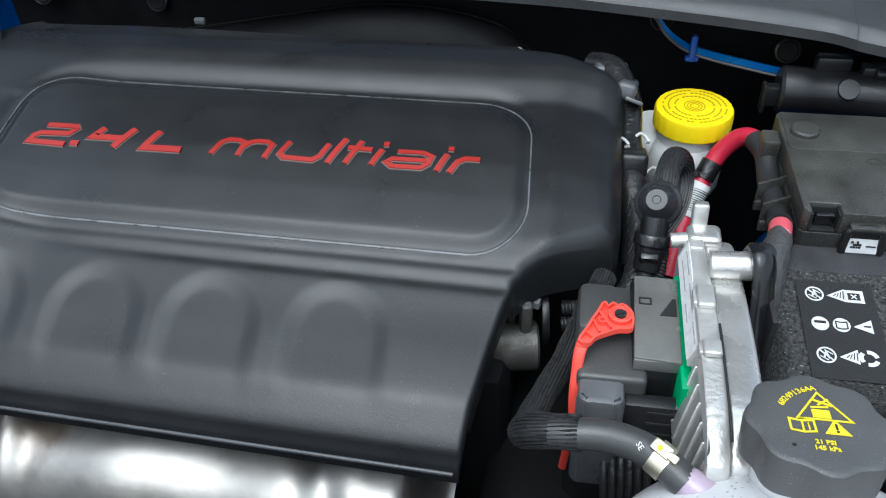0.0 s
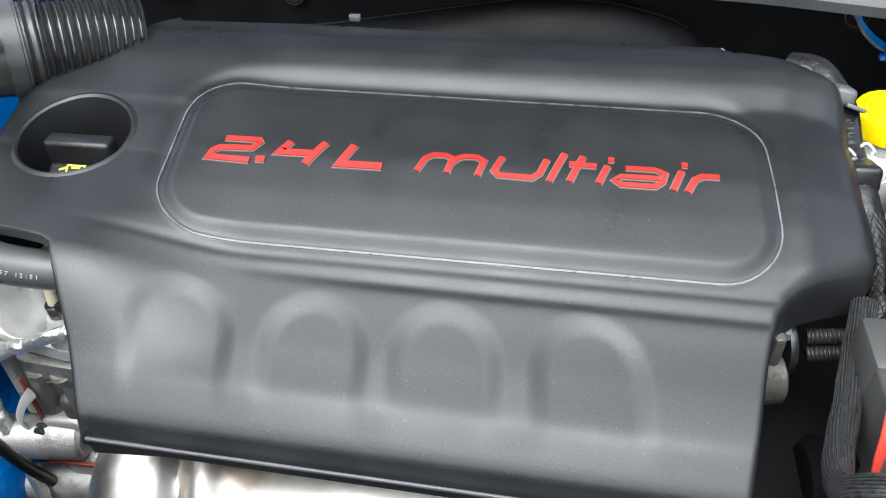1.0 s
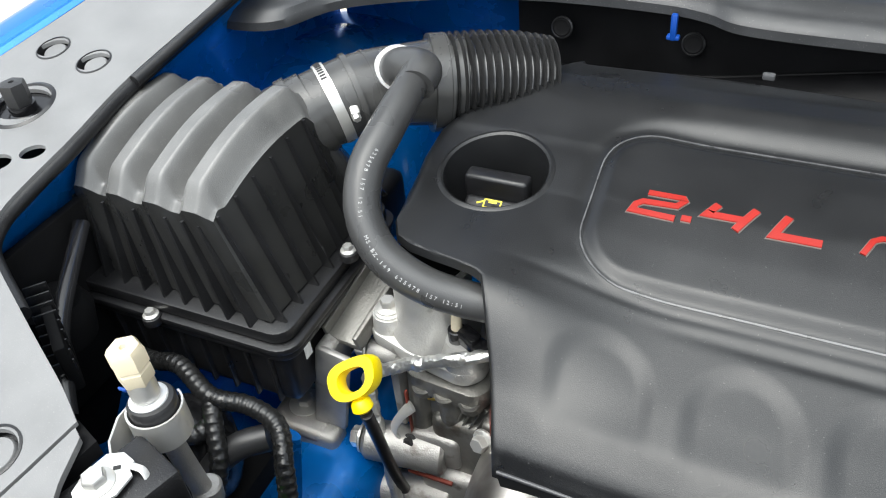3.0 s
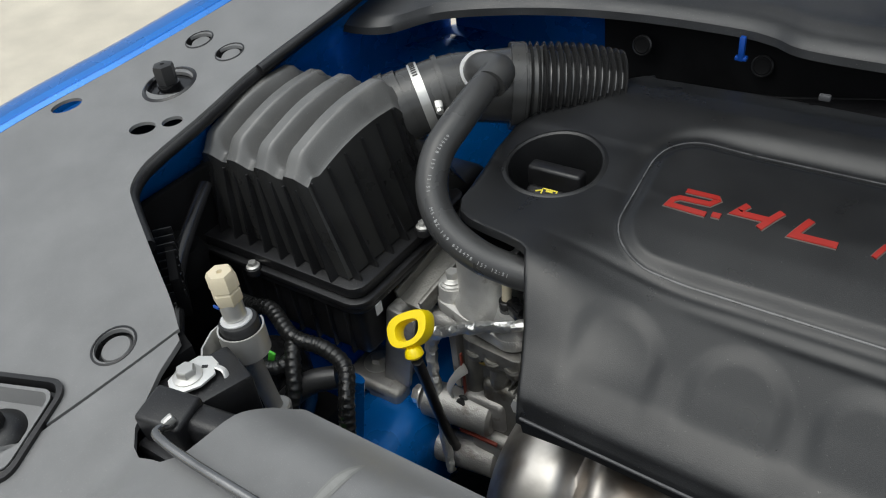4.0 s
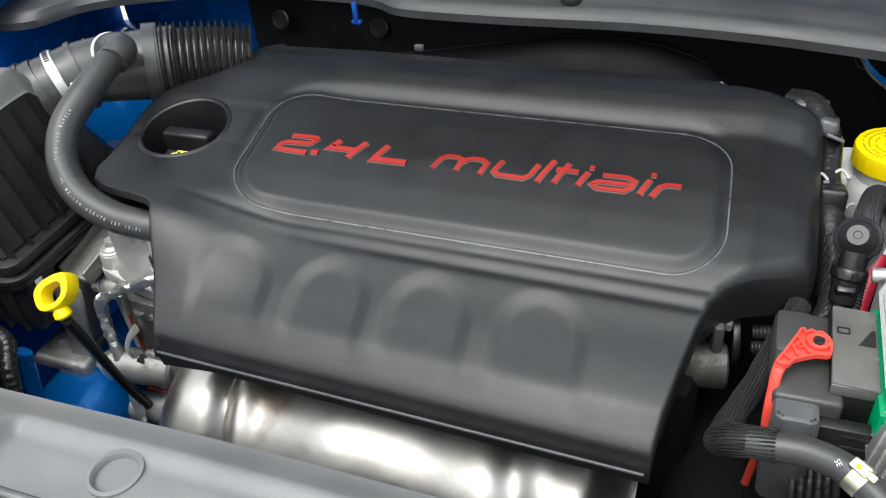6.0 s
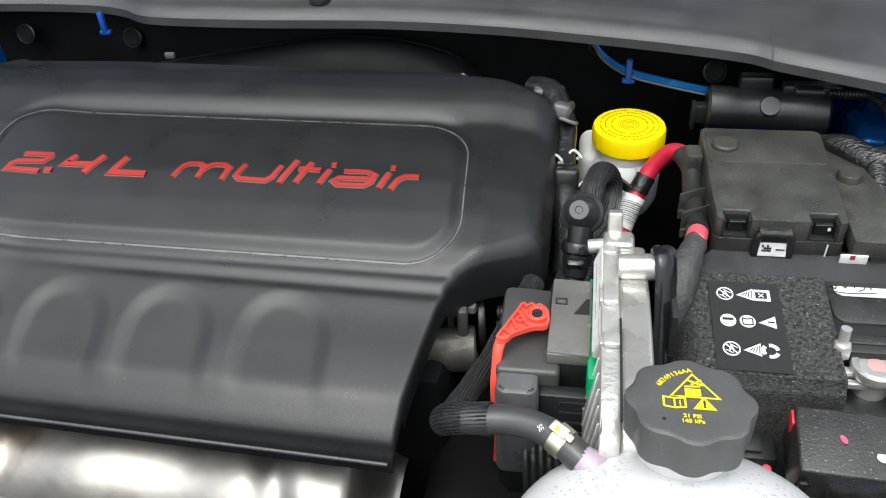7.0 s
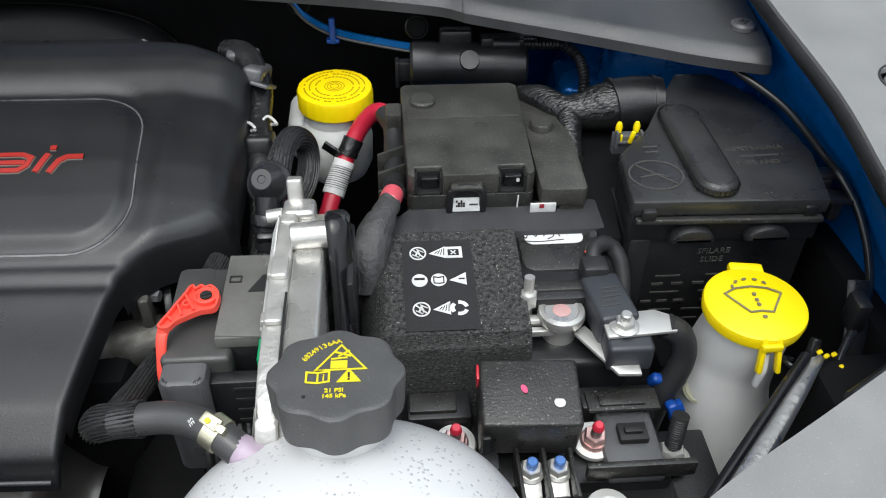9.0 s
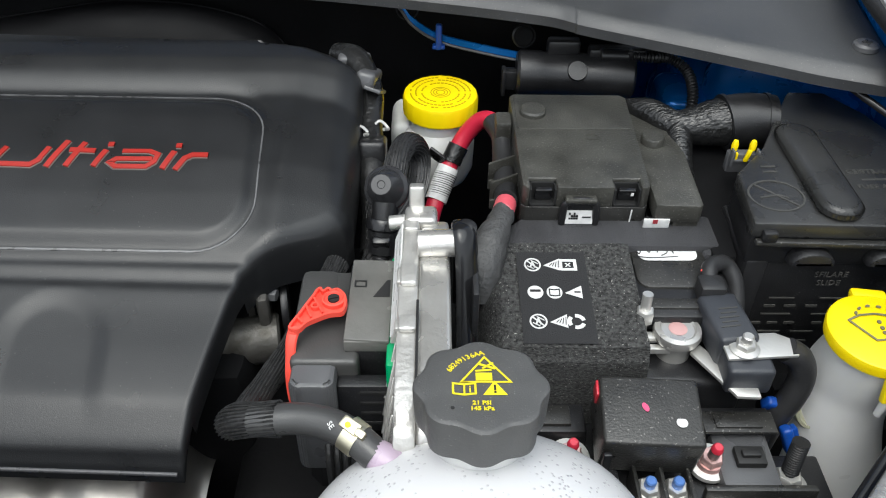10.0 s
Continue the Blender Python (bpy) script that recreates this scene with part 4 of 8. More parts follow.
for x, y, z in ((-0.879, 0.378, 0.910), (-0.722, 0.500, 0.936)):
    bolt = thing("box_screw", (x, y, z), "small zinc screw holding the air box lid", "screw", "air box screws")
    part("screw_head", hexagon((x, y, z), 0.0052, 0.007, flange=0.0080), STEEL, bolt)
    part("tab", join(prism(ellipse(x, y, 0.0095, 0.0095), z - 0.010, z - 0.0005, 0.0015), box((x - 0.004, y + 0.012, z - 0.010), (0.006, 0.028, 0.012), 0.001)), BLACK, bolt)

# intake duct: neck, elbow and bellows
duct = thing("intake_duct", (-0.72, 0.65, 0.96), "black plastic intake elbow with a ribbed rubber bellows", "intake duct")
part("neck", tube([(-0.842, 0.520, 1.006), (-0.812, 0.553, 1.022), (-0.784, 0.583, 1.036)], [0.049, 0.046, 0.0425], 36, 4), ELBOW, duct)
funnel = bmesh.new()
fm, _ = axis((-0.7960, 0.5705, 1.0300), (-0.7840, 0.5830, 1.0360))
for i in range(40):
    funnel.verts.new(fm @ Vector((0.0440 * math.cos(math.tau * i / 40), 0.0440 * math.sin(math.tau * i / 40), 0)))
for p in ((-0.772, 0.546, 0.922), (-0.738, 0.612, 0.922), (-0.86, 0.615, 0.922), (-0.776, 0.515, 1.052), (-0.772, 0.530, 0.99)):
    funnel.verts.new(p)
got = bmesh.ops.convex_hull(funnel, input=funnel.verts[:])
bmesh.ops.delete(funnel, geom=list({q for q in got["geom_interior"] + got["geom_unused"] if isinstance(q, bmesh.types.BMVert)}), context="VERTS")
part("funnel", funnel, ELBOW, duct, "flared funnel between lid and neck")
part("rear_pod", box((-0.800, 0.655, 0.860), (0.078, 0.080, 0.080), 0.012, 3), BLACK, duct, "black box under the neck")
part("neck_collar", tube([(-0.801, 0.565, 1.028), (-0.794, 0.572, 1.031)], 0.0465, 36, 2), ELBOW, duct)
part("elbow", tube([(-0.790, 0.577, 1.034), (-0.765, 0.603, 1.043), (-0.745, 0.624, 1.044), (-0.722, 0.645, 1.040), (-0.695, 0.664, 1.037), (-0.668, 0.680, 1.034)], [0.038, 0.038, 0.039, 0.041, 0.0435, 0.0455], 44, 10), ELBOW, duct)
part("cuff", tube([(-0.787, 0.580, 1.035), (-0.755, 0.613, 1.0435)], [0.0402, 0.0402], 40, 2), ELBOW, duct)
part("cuff_bead", tube([(-0.759, 0.609, 1.0428), (-0.755, 0.613, 1.0436)], 0.0424, 40, 2), ELBOW, duct)
part("seam_line", tube([(-0.7465, 0.6222, 1.0440), (-0.7447, 0.6242, 1.0441)], 0.0402, 40, 2), ELBOW, duct)
clamp = part("hose_clamp", tube([(-0.7765, 0.5908, 1.0385), (-0.7690, 0.5985, 1.0408)], 0.0416, 48, 2), STEEL, duct, "bright steel worm-drive clamp")
mm, _ = axis((-0.7728, 0.5946, 1.0396), (-0.7653, 0.6023, 1.0419))
for i in range(46):
    a = radians(-130 + i * 5.4)
    part("slot", turned(box((0.0418 * math.cos(a), 0.0418 * math.sin(a), 0), (0.0008, 0.0018, 0.006), rot=(0, 0, math.degrees(a) + 18)), mm), INK, clamp)
part("screw_housing", join(box((-0.7380, 0.5760, 1.0480), (0.014, 0.009, 0.009), 0.002, 2, (0, 30, -45)), hexagon((-0.7330, 0.5705, 1.0450), 0.0042, 0.005, (0.6, -0.6, -0.3))), STEEL, clamp)
part("bellows", tube([(-0.686, 0.668, 1.036), (-0.655, 0.690, 1.031), (-0.625, 0.712, 1.024), (-0.600, 0.730, 1.016)], [0.0455, 0.0460, 0.0455, 0.0430], 48, 10, rings=0.0095, pitch=0.0074), BELLOWS, duct, "corrugated rubber bellows")
part("bellows_collar", tube([(-0.698, 0.660, 1.038), (-0.684, 0.670, 1.036)], 0.0500, 44, 2), ELBOW, duct)

# breather hose over the filler side
breather = thing("breather_hose", (-0.64, 0.50, 0.96), "dark grey rubber breather hose with white printing", "hose")
BR = [(-0.694, 0.612, 1.080), (-0.672, 0.596, 1.089), (-0.671, 0.560, 1.082), (-0.673, 0.520, 1.068), (-0.676, 0.486, 1.050), (-0.668, 0.459, 1.024), (-0.645, 0.443, 0.998), (-0.610, 0.440, 0.978), (-0.575, 0.446, 0.966), (-0.53, 0.455, 0.958)]
hose_ob = part("hose", tube(BR[1:], [0.0155, 0.0155, 0.0165, 0.0165, 0.0165, 0.0165, 0.0165, 0.0165, 0.016], 24, 12), HOSE, breather)
part("fitting", tube([(-0.720, 0.630, 1.062), (-0.703, 0.615, 1.078), (-0.685, 0.604, 1.086), (-0.668, 0.594, 1.090), (-0.666, 0.575, 1.086)], [0.0190, 0.0190, 0.0188, 0.0180, 0.0168], 28, 8), HOSE, breather)
part("fitting_ring", tube([(-0.716, 0.627, 1.067), (-0.708, 0.620, 1.074)], 0.0228, 32, 2), WHITE, breather, "white plastic ring")
line = spline(BR[1:], 40)


def along(text, start, size, gap):
    """White characters set one after another along the hose."""
    out, d, i = [], 0.0, start
    eye_dir = Vector((0.26, -0.50, 0.16)).normalized()
    for ch in text:
        while d < gap and i + 2 < len(line):
            d += (line[i + 1] - line[i]).length
            i += 1
        d = 0.0
        if ch == " ":
            continue
        tan = (line[i + 1] - line[i - 1]).normalized()
        nrm = (eye_dir - tan * eye_dir.dot(tan)).normalized()
        up = nrm.cross(tan)
        mm = Matrix((tan, up, nrm)).transposed().to_4x4()
        mm.translation = line[i] + nrm * 0.0166
        out.append(words(ch, size, mm, 0.0002))
    return join(*out)


part("printing", join(along("625478 157 12:51", 100, 0.0048, 0.0032), along("MS-BZ-149 625478 157 12:51", 178, 0.0050, 0.0033)), mat("hose_print", (0.42, 0.42, 0.415), 0.6, bump=0.0, var=0.3, scale=300), hose_ob, "white printed characters")

# head and block seen beside the cover
engine = thing("engine", (-0.45, 0.5, 0.5), "aluminium engine with cast housings, bolts and wrapped wiring", "engine")
def lobed(places, n=10):
    """The outline round a row of discs (x, y, radius), taken as a hull."""
    pts = sorted({(round(x + r * math.cos(2 * math.pi * k / (4 * n)), 6), round(y + r * math.sin(2 * math.pi * k / (4 * n)), 6)) for x, y, r in places for k in range(4 * n)})

    def chain(seq):
        out = []
        for p in seq:
            while len(out) > 1 and (out[-1][0] - out[-2][0]) * (p[1] - out[-2][1]) - (out[-1][1] - out[-2][1]) * (p[0] - out[-2][0]) <= 0:
                out.pop()
            out.append(p)
        return out[:-1]
    return chain(pts) + chain(pts[::-1])


DULL = mat("dull_cast_metal", (0.20, 0.195, 0.18), 0.5, metal=0.75, bump=0.3, grain=300, var=0.3, stain=(0.09, 0.075, 0.06), stain_scale=40, stain_at=0.58)
part("outlet_neck", lathe([(0.044, 0), (0.044, 0.006), (0.0385, 0.014), (0.037, 0.070), (0.039, 0.074), (0.039, 0.082), (0.034, 0.084), (0, 0.084)], (-0.628, 0.492, 0.872), n=44), BRIGHT, engine)
# Near-black disc added so the top of the neck looks shaded.
part("neck_shade", lathe([(0.0335, -0.001), (0.0335, 0.004), (0.030, 0.006), (0.026, 0.003), (0, 0.003)], (-0.628, 0.492, 0.956), n=36), DARK, engine, "near-black disc added to darken the neck's top")
part("flange_plate", prism(lobed([(-0.672, 0.478, 0.020), (-0.628, 0.492, 0.046), (-0.586, 0.461, 0.023)]), 0.857, 0.873, 0.003), BRIGHT, engine)
part("bolt_tower", join(lathe([(0.0185, 0), (0.0175, 0.014), (0.0165, 0.024), (0, 0.024)], (-0.672, 0.478, 0.866), n=28), lathe([(0.0150, 0), (0.0150, 0.003), (0.0135, 0.004), (0, 0.004)], (-0.672, 0.478, 0.890), n=28)), BRIGHT, engine)
part("bolt", hexagon((-0.672, 0.478, 0.894), 0.0078, 0.012, flange=0.0125), STEEL, engine)
part("sensor_boss", lathe([(0.0225, 0), (0.0215, 0.010), (0.0175, 0.022), (0.0155, 0.030), (0, 0.030)], (-0.586, 0.461, 0.868), n=28), BRIGHT, engine)
part("sensor_lead", join(box((-0.577, 0.456, 0.906), (0.020, 0.014, 0.018), 0.003, 2, (0, 10, -20)), box((-0.563, 0.452, 0.900), (0.014, 0.016, 0.014), 0.002, 2, (0, 0, -20)), cyl((-0.590, 0.459, 0.896), (-0.590, 0.459, 0.912), 0.0085, n=18, bev=0.001)), GLOSS, engine, "black sensor plug")
part("sensor_tip", cyl((-0.590, 0.459, 0.912), (-0.589, 0.461, 0.936), 0.0052, n=14), IVORY, engine)
part("head_plate", prism(lobed([(-0.628, 0.452, 0.016), (-0.574, 0.450, 0.018), (-0.60, 0.50, 0.03)]), 0.832, 0.855, 0.003), DULL, engine)
for x, y in ((-0.624, 0.446), (-0.599, 0.443), (-0.573, 0.442)):
    part("casting_boss", lathe([(0.0125, 0), (0.0118, 0.010), (0.0095, 0.012), (0.006, 0.0105), (0, 0.0105)], (x, y, 0.832), (x, y - 0.35, 1.8), 22), DULL, engine)
part("column", join(cyl((-0.634, 0.447, 0.735), (-0.632, 0.450, 0.836), 0.0125, 0.0115, 22), cyl((-0.600, 0.447, 0.735), (-0.598, 0.450, 0.836), 0.0135, 0.0125, 22), box((-0.616, 0.463, 0.786), (0.050, 0.034, 0.100), 0.004, 2)), DULL, engine, "twin cast columns")
part("side_casting", join(box((-0.572, 0.466, 0.780), (0.052, 0.040, 0.085), 0.006, 3, (0, 0, -8)), box((-0.545, 0.452, 0.80), (0.03, 0.05, 0.05), 0.006, 3)), DULL, engine)
for i in range(6):
    part("casting_rib", box((-0.588 + i * 0.0075, 0.4440 - 0.001 * i, 0.806), (0.0022, 0.008, 0.034), 0.0008, rot=(0, 24, 0)), DULL, engine)
part("web_plate", join(box((-0.654, 0.465, 0.810), (0.010, 0.05, 0.085), 0.003), box((-0.676, 0.472, 0.838), (0.040, 0.03, 0.030), 0.006, 3), cyl((-0.694, 0.464, 0.842), (-0.660, 0.468, 0.842), 0.0125, n=22, bev=0.002)), ALU, engine)
part("lower_boss", join(cyl((-0.692, 0.424, 0.748), (-0.605, 0.438, 0.744), 0.0215, 0.0235, 28, 0.004), box((-0.615, 0.444, 0.752), (0.055, 0.030, 0.046), 0.008, 3)), ALU, engine)
part("lower_boss", join(cyl((-0.686, 0.417, 0.678), (-0.600, 0.432, 0.676), 0.0200, 0.022, 28, 0.004), box((-0.60, 0.448, 0.69), (0.07, 0.05, 0.07), 0.010, 3)), ALU, engine)
part("lower_casting", box((-0.50, 0.50, 0.70), (0.24, 0.13, 0.20), 0.01, 3), DULL, engine)
for x, y, z, r, d in ((-0.694, 0.4235, 0.748, 0.0115, (-1, -0.15, 0)), (-0.688, 0.4165, 0.678, 0.0115, (-1, -0.15, 0)), (-0.695, 0.464, 0.842, 0.0085, (-1, -0.2, 0)), (-0.553, 0.421, 0.812, 0.0085, (-0.3, -1, 0.3))):
    part("bolt", hexagon((x, y, z), r, 0.013, d, flange=r * 1.4), STEEL, engine)
SEALANT = mat("red_sealant", (0.16, 0.03, 0.018), 0.5)
for c, size, turn in (((-0.548, 0.432, 0.800), (0.005, 0.024, 0.080), 20), ((-0.640, 0.4345, 0.790), (0.0022, 0.004, 0.085), 0), ((-0.618, 0.4195, 0.722), (0.050, 0.004, 0.004), 0)):
    part("sealant", box(c, size, 0.0006, rot=(0, 0, turn)), SEALANT, engine, "dark red sealant line")
part("plug", join(hexagon((-0.616, 0.4455, 0.830), 0.0085, 0.006, (0, -1, 0.4), flange=0.0105), box((-0.605, 0.4435, 0.828), (0.014, 0.003, 0.006), 0.001)), BRASS, engine, "yellow zinc plug")
part("plug_socket", lathe([(0.0048, 0), (0.0048, 0.0008), (0, 0.0008)], (-0.616, 0.4394, 0.8325), (-0.616, -0.5606, 1.2325), 14), INK, engine)
foil = tube([(-0.552, 0.444, 0.905), (-0.590, 0.436, 0.893), (-0.630, 0.432, 0.876), (-0.655, 0.430, 0.862), (-0.674, 0.434, 0.845), (-0.682, 0.435, 0.820), (-0.677, 0.428, 0.790), (-0.668, 0.418, 0.755), (-0.655, 0.404, 0.715), (-0.640, 0.390, 0.680)], [0.0050, 0.0062, 0.0066, 0.0062, 0.0085, 0.0072, 0.0060, 0.0055, 0.0055, 0.0055], 12, 9)
for q in foil.verts:
    q.co += Vector((noise.noise(q.co * 160), noise.noise(q.co * 160 + Vector((7, 0, 0))), noise.noise(q.co * 160 + Vector((0, 7, 0))))) * 0.0026
part("foil_wire", foil, FOIL, engine, "crumpled foil-wrapped wire")
part("strap", tube([(-0.652, 0.428, 0.758), (-0.655, 0.424, 0.778), (-0.646, 0.426, 0.800), (-0.634, 0.432, 0.815)], [0.0065, 0.0055, 0.0050, 0.0065], 10, 6, flat=0.35), STEEL, engine, "bent zinc strap")
part("strap_nut", hexagon((-0.640, 0.428, 0.762), 0.0065, 0.008, (0, -1, 0.3), flange=0.0085), INK, engine)
# Filler boxes for block and gearbox; their near-black carries the bay's shade.
part("block", join(box((-0.26, 0.58, 0.70), (0.52, 0.34, 0.40), 0.02), box((-0.27, 0.60, 0.91), (0.56, 0.26, 0.08), 0.02)), DARK, engine, "engine block filler under the cover, near-black for the bay's shade")
part("gearbox", join(box((0.10, 0.52, 0.66), (0.24, 0.36, 0.30), 0.03, 3), cyl((0.05, 0.42, 0.80), (0.20, 0.42, 0.80), 0.05, n=32, bev=0.01)), DARK, engine, "gearbox filler beside the block, near-black for the bay's shade")
CASING = mat("dark_casing", (0.115, 0.11, 0.10), 0.5, metal=0.6, bump=0.3, grain=300, var=0.3, stain=(0.05, 0.045, 0.035), stain_scale=45, stain_at=0.56)
part("inlet_pipe", lathe([(0.024, 0), (0.024, 0.030), (0.0215, 0.034), (0.0215, 0.072), (0.019, 0.074), (0, 0.074)], (-0.052, 0.454, 0.890), (0.038, 0.470, 0.890), 32), CASING, engine)
part("inlet_flange", join(box((0.006, 0.488, 0.902), (0.010, 0.058, 0.076), 0.004, 2, (0, 0, 10)), box((-0.016, 0.502, 0.915), (0.038, 0.060, 0.052), 0.008, 3)), CASING, engine)
part("flange_disc", lathe([(0.026, 0), (0.027, 0.003), (0.026, 0.006), (0.012, 0.007), (0, 0.007)], (0.020, 0.490, 0.905), (0.120, 0.508, 0.905), 28), BLACK, engine)
for y, z in ((0.476, 0.932), (0.505, 0.926), (0.474, 0.872)):
    part("bolt", hexagon((0.013, y, z), 0.0058, 0.008, (1, -0.2, 0), flange=0.0075), GREY, engine)

# exhaust heat shield below the cover's front
hx, ha = np.meshgrid(np.linspace(-0.565, -0.040, 130), np.linspace(0, 1, 44))
rad = 0.112 * np.minimum(1, np.sqrt(np.maximum(0.0, 1 - np.maximum(0, (-0.500 - hx) / 0.066) ** 2)) * 0.99 + 0.01) * (0.55 + 0.45 * step(-0.04, -0.085, hx))
rad = rad - 0.012 * np.exp(-((hx + 0.470 - 0.03 * ha) / 0.010) ** 2) + 0.006 * np.exp(-((hx + 0.445 - 0.03 * ha) / 0.012) ** 2) - 0.010 * np.exp(-((hx + 0.165 - 0.05 * ha) / 0.018) ** 2) + 0.004 * np.sin(hx * 38 + ha * 3) * step(0.0, 0.4, ha)
ang = np.radians(60 + 140 * ha)
hy, hz = 0.405 - 0.045 * (hx + 0.5) + 1.05 * rad * np.cos(ang), 0.735 + rad * np.sin(ang)
hv = np.stack([hx, hy, hz], -1).reshape(-1, 3).tolist()
hi = np.arange(130 * 44).reshape(44, 130)
hf = np.stack([hi[:-1, :-1], hi[:-1, 1:], hi[1:, 1:], hi[1:, :-1]], -1).reshape(-1, 4).tolist()
guard = thing("heat_shield", (-0.30, 0.40, 0.62), "bright heat-stained steel exhaust heat shield with pressed waists", "heat shield")
part("shell", from_lists(hv, hf), HEAT, guard)
part("rolled_edge", tube([hv[i] for i in range(2, 128, 6)], 0.0022, 8, 2), HEAT, guard)

# engine mount on the blue rail
mount = thing("engine_mount", (-0.75, 0.45, 0.735), "cast aluminium engine mount bracket bolted to the blue rail", "bracket")
part("foot", join(box((-0.772, 0.440, 0.738), (0.072, 0.066, 0.020), 0.008, 3), box((-0.748, 0.422, 0.730), (0.050, 0.030, 0.034), 0.008, 3)), ALU, mount)
part("upright", join(box((-0.736, 0.450, 0.805), (0.018, 0.050, 0.130), 0.005, 3, (0, 12, 0)), box((-0.722, 0.4285, 0.808), (0.034, 0.008, 0.120), 0.003, 2, (0, 12, 0))), ALU, mount)
part("arm", join(box((-0.706, 0.500, 0.878), (0.040, 0.115, 0.010), 0.003, 2, (14, 0, -6)), box((-0.724, 0.502, 0.883), (0.006, 0.115, 0.022), 0.002, 2, (14, 0, -6)), box((-0.687, 0.498, 0.883), (0.006, 0.115, 0.022), 0.002, 2, (14, 0, -6))), DULL, mount, "channel-shaped cast arm")
part("bolt", hexagon((-0.777, 0.442, 0.748), 0.0095, 0.010, flange=0.019), STEEL, mount)

# dipstick
dip = thing("dipstick", (-0.62, 0.35, 0.64), "yellow plastic dipstick ring handle on a black tube", "dipstick")
dm = pose(-0.638, 0.361, 0.930, 42, -24, 24)
bent = lambda q: math.copysign(abs(q) ** 0.78, q)
ringpts = [(0.0205 * bent(math.cos(a)) * (1.0 + 0.12 * math.sin(a)) + 0.0030 * math.sin(a), 0.0152 * bent(math.sin(a))) for a in np.linspace(0, 2 * math.pi, 29)[:-1]]
n = len(ringpts)
loops = [[(x * k, y * k - (0.001 if k < 1 else 0), z) for x, y in ringpts] for k, z in ((1.08, -0.0085), (1.13, -0.004), (1.13, 0.004), (1.08, 0.0085), (0.66, 0.0085), (0.60, 0.004), (0.60, -0.004), (0.66, -0.0085))]
rb = from_lists([q for lp in loops for q in lp], [(j * n + i, j * n + (i + 1) % n, (j + 1) % 8 * n + (i + 1) % n, (j + 1) % 8 * n + i) for j in range(8) for i in range(n)])
part("handle", join(turned(rb, dm), cyl((-0.630, 0.350, 0.920), (-0.626, 0.348, 0.909), 0.0085, 0.0095, 20, 0.003)), YELLOW, dip, "yellow ring handle")
part("tube", tube([(-0.624, 0.347, 0.907), (-0.628, 0.358, 0.87), (-0.640, 0.39, 0.76), (-0.655, 0.434, 0.638)], 0.0058, 16), BLACK, dip)

# air conditioning service port, its bracket, and the prop rod
port = thing("service_port", (-0.727, 0.242, 0.86), "air-conditioning service port with an ivory hexagon cap", "pipe fitting")
part("cap", join(lathe([(0.0110, 0), (0.0128, 0.003), (0.0128, 0.013), (0.0114, 0.0145), (0.0133, 0.0165), (0.0133, 0.029), (0.0110, 0.033), (0.003, 0.033), (0.002, 0.030), (0, 0.030)], (-0.7295, 0.240, 1.024), (-0.7335, 0.2395, 2.024), 6)), IVORY, port, "ivory plastic hexagon cap")
part("stem", join(cyl((-0.7285, 0.240, 1.006), (-0.7295, 0.240, 1.029), 0.0105, n=28, bev=0.002), cyl((-0.727, 0.240, 0.990), (-0.7285, 0.240, 1.004), 0.0135, n=28, bev=0.002)), STEEL, port)
part("ring", cyl((-0.728, 0.240, 1.003), (-0.7282, 0.240, 1.0065), 0.0145, n=28, bev=0.001), WHITE, port)
part("blue_mark", box((-0.734, 0.2285, 1.024), (0.007, 0.002, 0.003), 0.0008), BLUE_P, port)
part("grommet", lathe([(0.0165, 0), (0.0178, 0.002), (0.0178, 0.028), (0.0165, 0.0305), (0.013, 0.0312), (0, 0.0312)], (-0.7265, 0.240, 0.974), n=36), RUBBER, port, "black rubber grommet")
part("pipe", tube([(-0.727, 0.240, 0.975), (-0.725, 0.242, 0.93), (-0.722, 0.245, 0.88), (-0.72, 0.25, 0.80)], 0.0085, 18), ALU, port)
part("pipe_nut", cyl((-0.7215, 0.246, 0.872), (-0.7205, 0.248, 0.892), 0.0125, n=20, bev=0.002), ALU, port)
brk = thing("port_bracket", (-0.71, 0.19, 0.98), "bright zinc bracket strap holding the service port", "bracket")
bandpts = [(-0.7265 + 0.0203 * math.cos(radians(a)), 0.240 + 0.0203 * math.sin(radians(a))) for a in range(-215, 75, 12)]
part("band", ribbon([(-0.724, 0.192), (-0.736, 0.203), (-0.745, 0.222)] + bandpts[2:], 0.0016, 0.968, 0.996), STEEL, brk)
part("band_slot", box((-0.7270, 0.2190, 0.982), (0.0055, 0.0030, 0.0085), 0.0006), INK, brk)
part("plate", join(prism([(-0.7245, 0.158), (-0.7275, 0.174), (-0.7235, 0.191), (-0.7130, 0.1965), (-0.7015, 0.1935), (-0.7000, 0.187), (-0.6950, 0.184), (-0.6950, 0.168), (-0.703, 0.1550), (-0.716, 0.1525)], 1.0015, 1.004, 0.0006),
                   tube([(-0.7010, 0.1900, 1.0028), (-0.6930, 0.1905, 1.0020), (-0.6890, 0.1890, 0.9965), (-0.6880, 0.1880, 0.9880)], 0.0030, 8, 5, flat=0.5)), ZINC, brk)
part("plate_slot", box((-0.7085, 0.1845, 1.0042), (0.005, 0.003, 0.0008), 0, rot=(0, 0, 35)), INK, brk)
part("bolt", hexagon((-0.7130, 0.1700, 1.0035), 0.0085, 0.010, flange=0.0125), STEEL, brk)
stay = thing("bracket_block", (-0.705, 0.175, 0.95), "black plastic carrier block under the zinc bracket", "bracket")
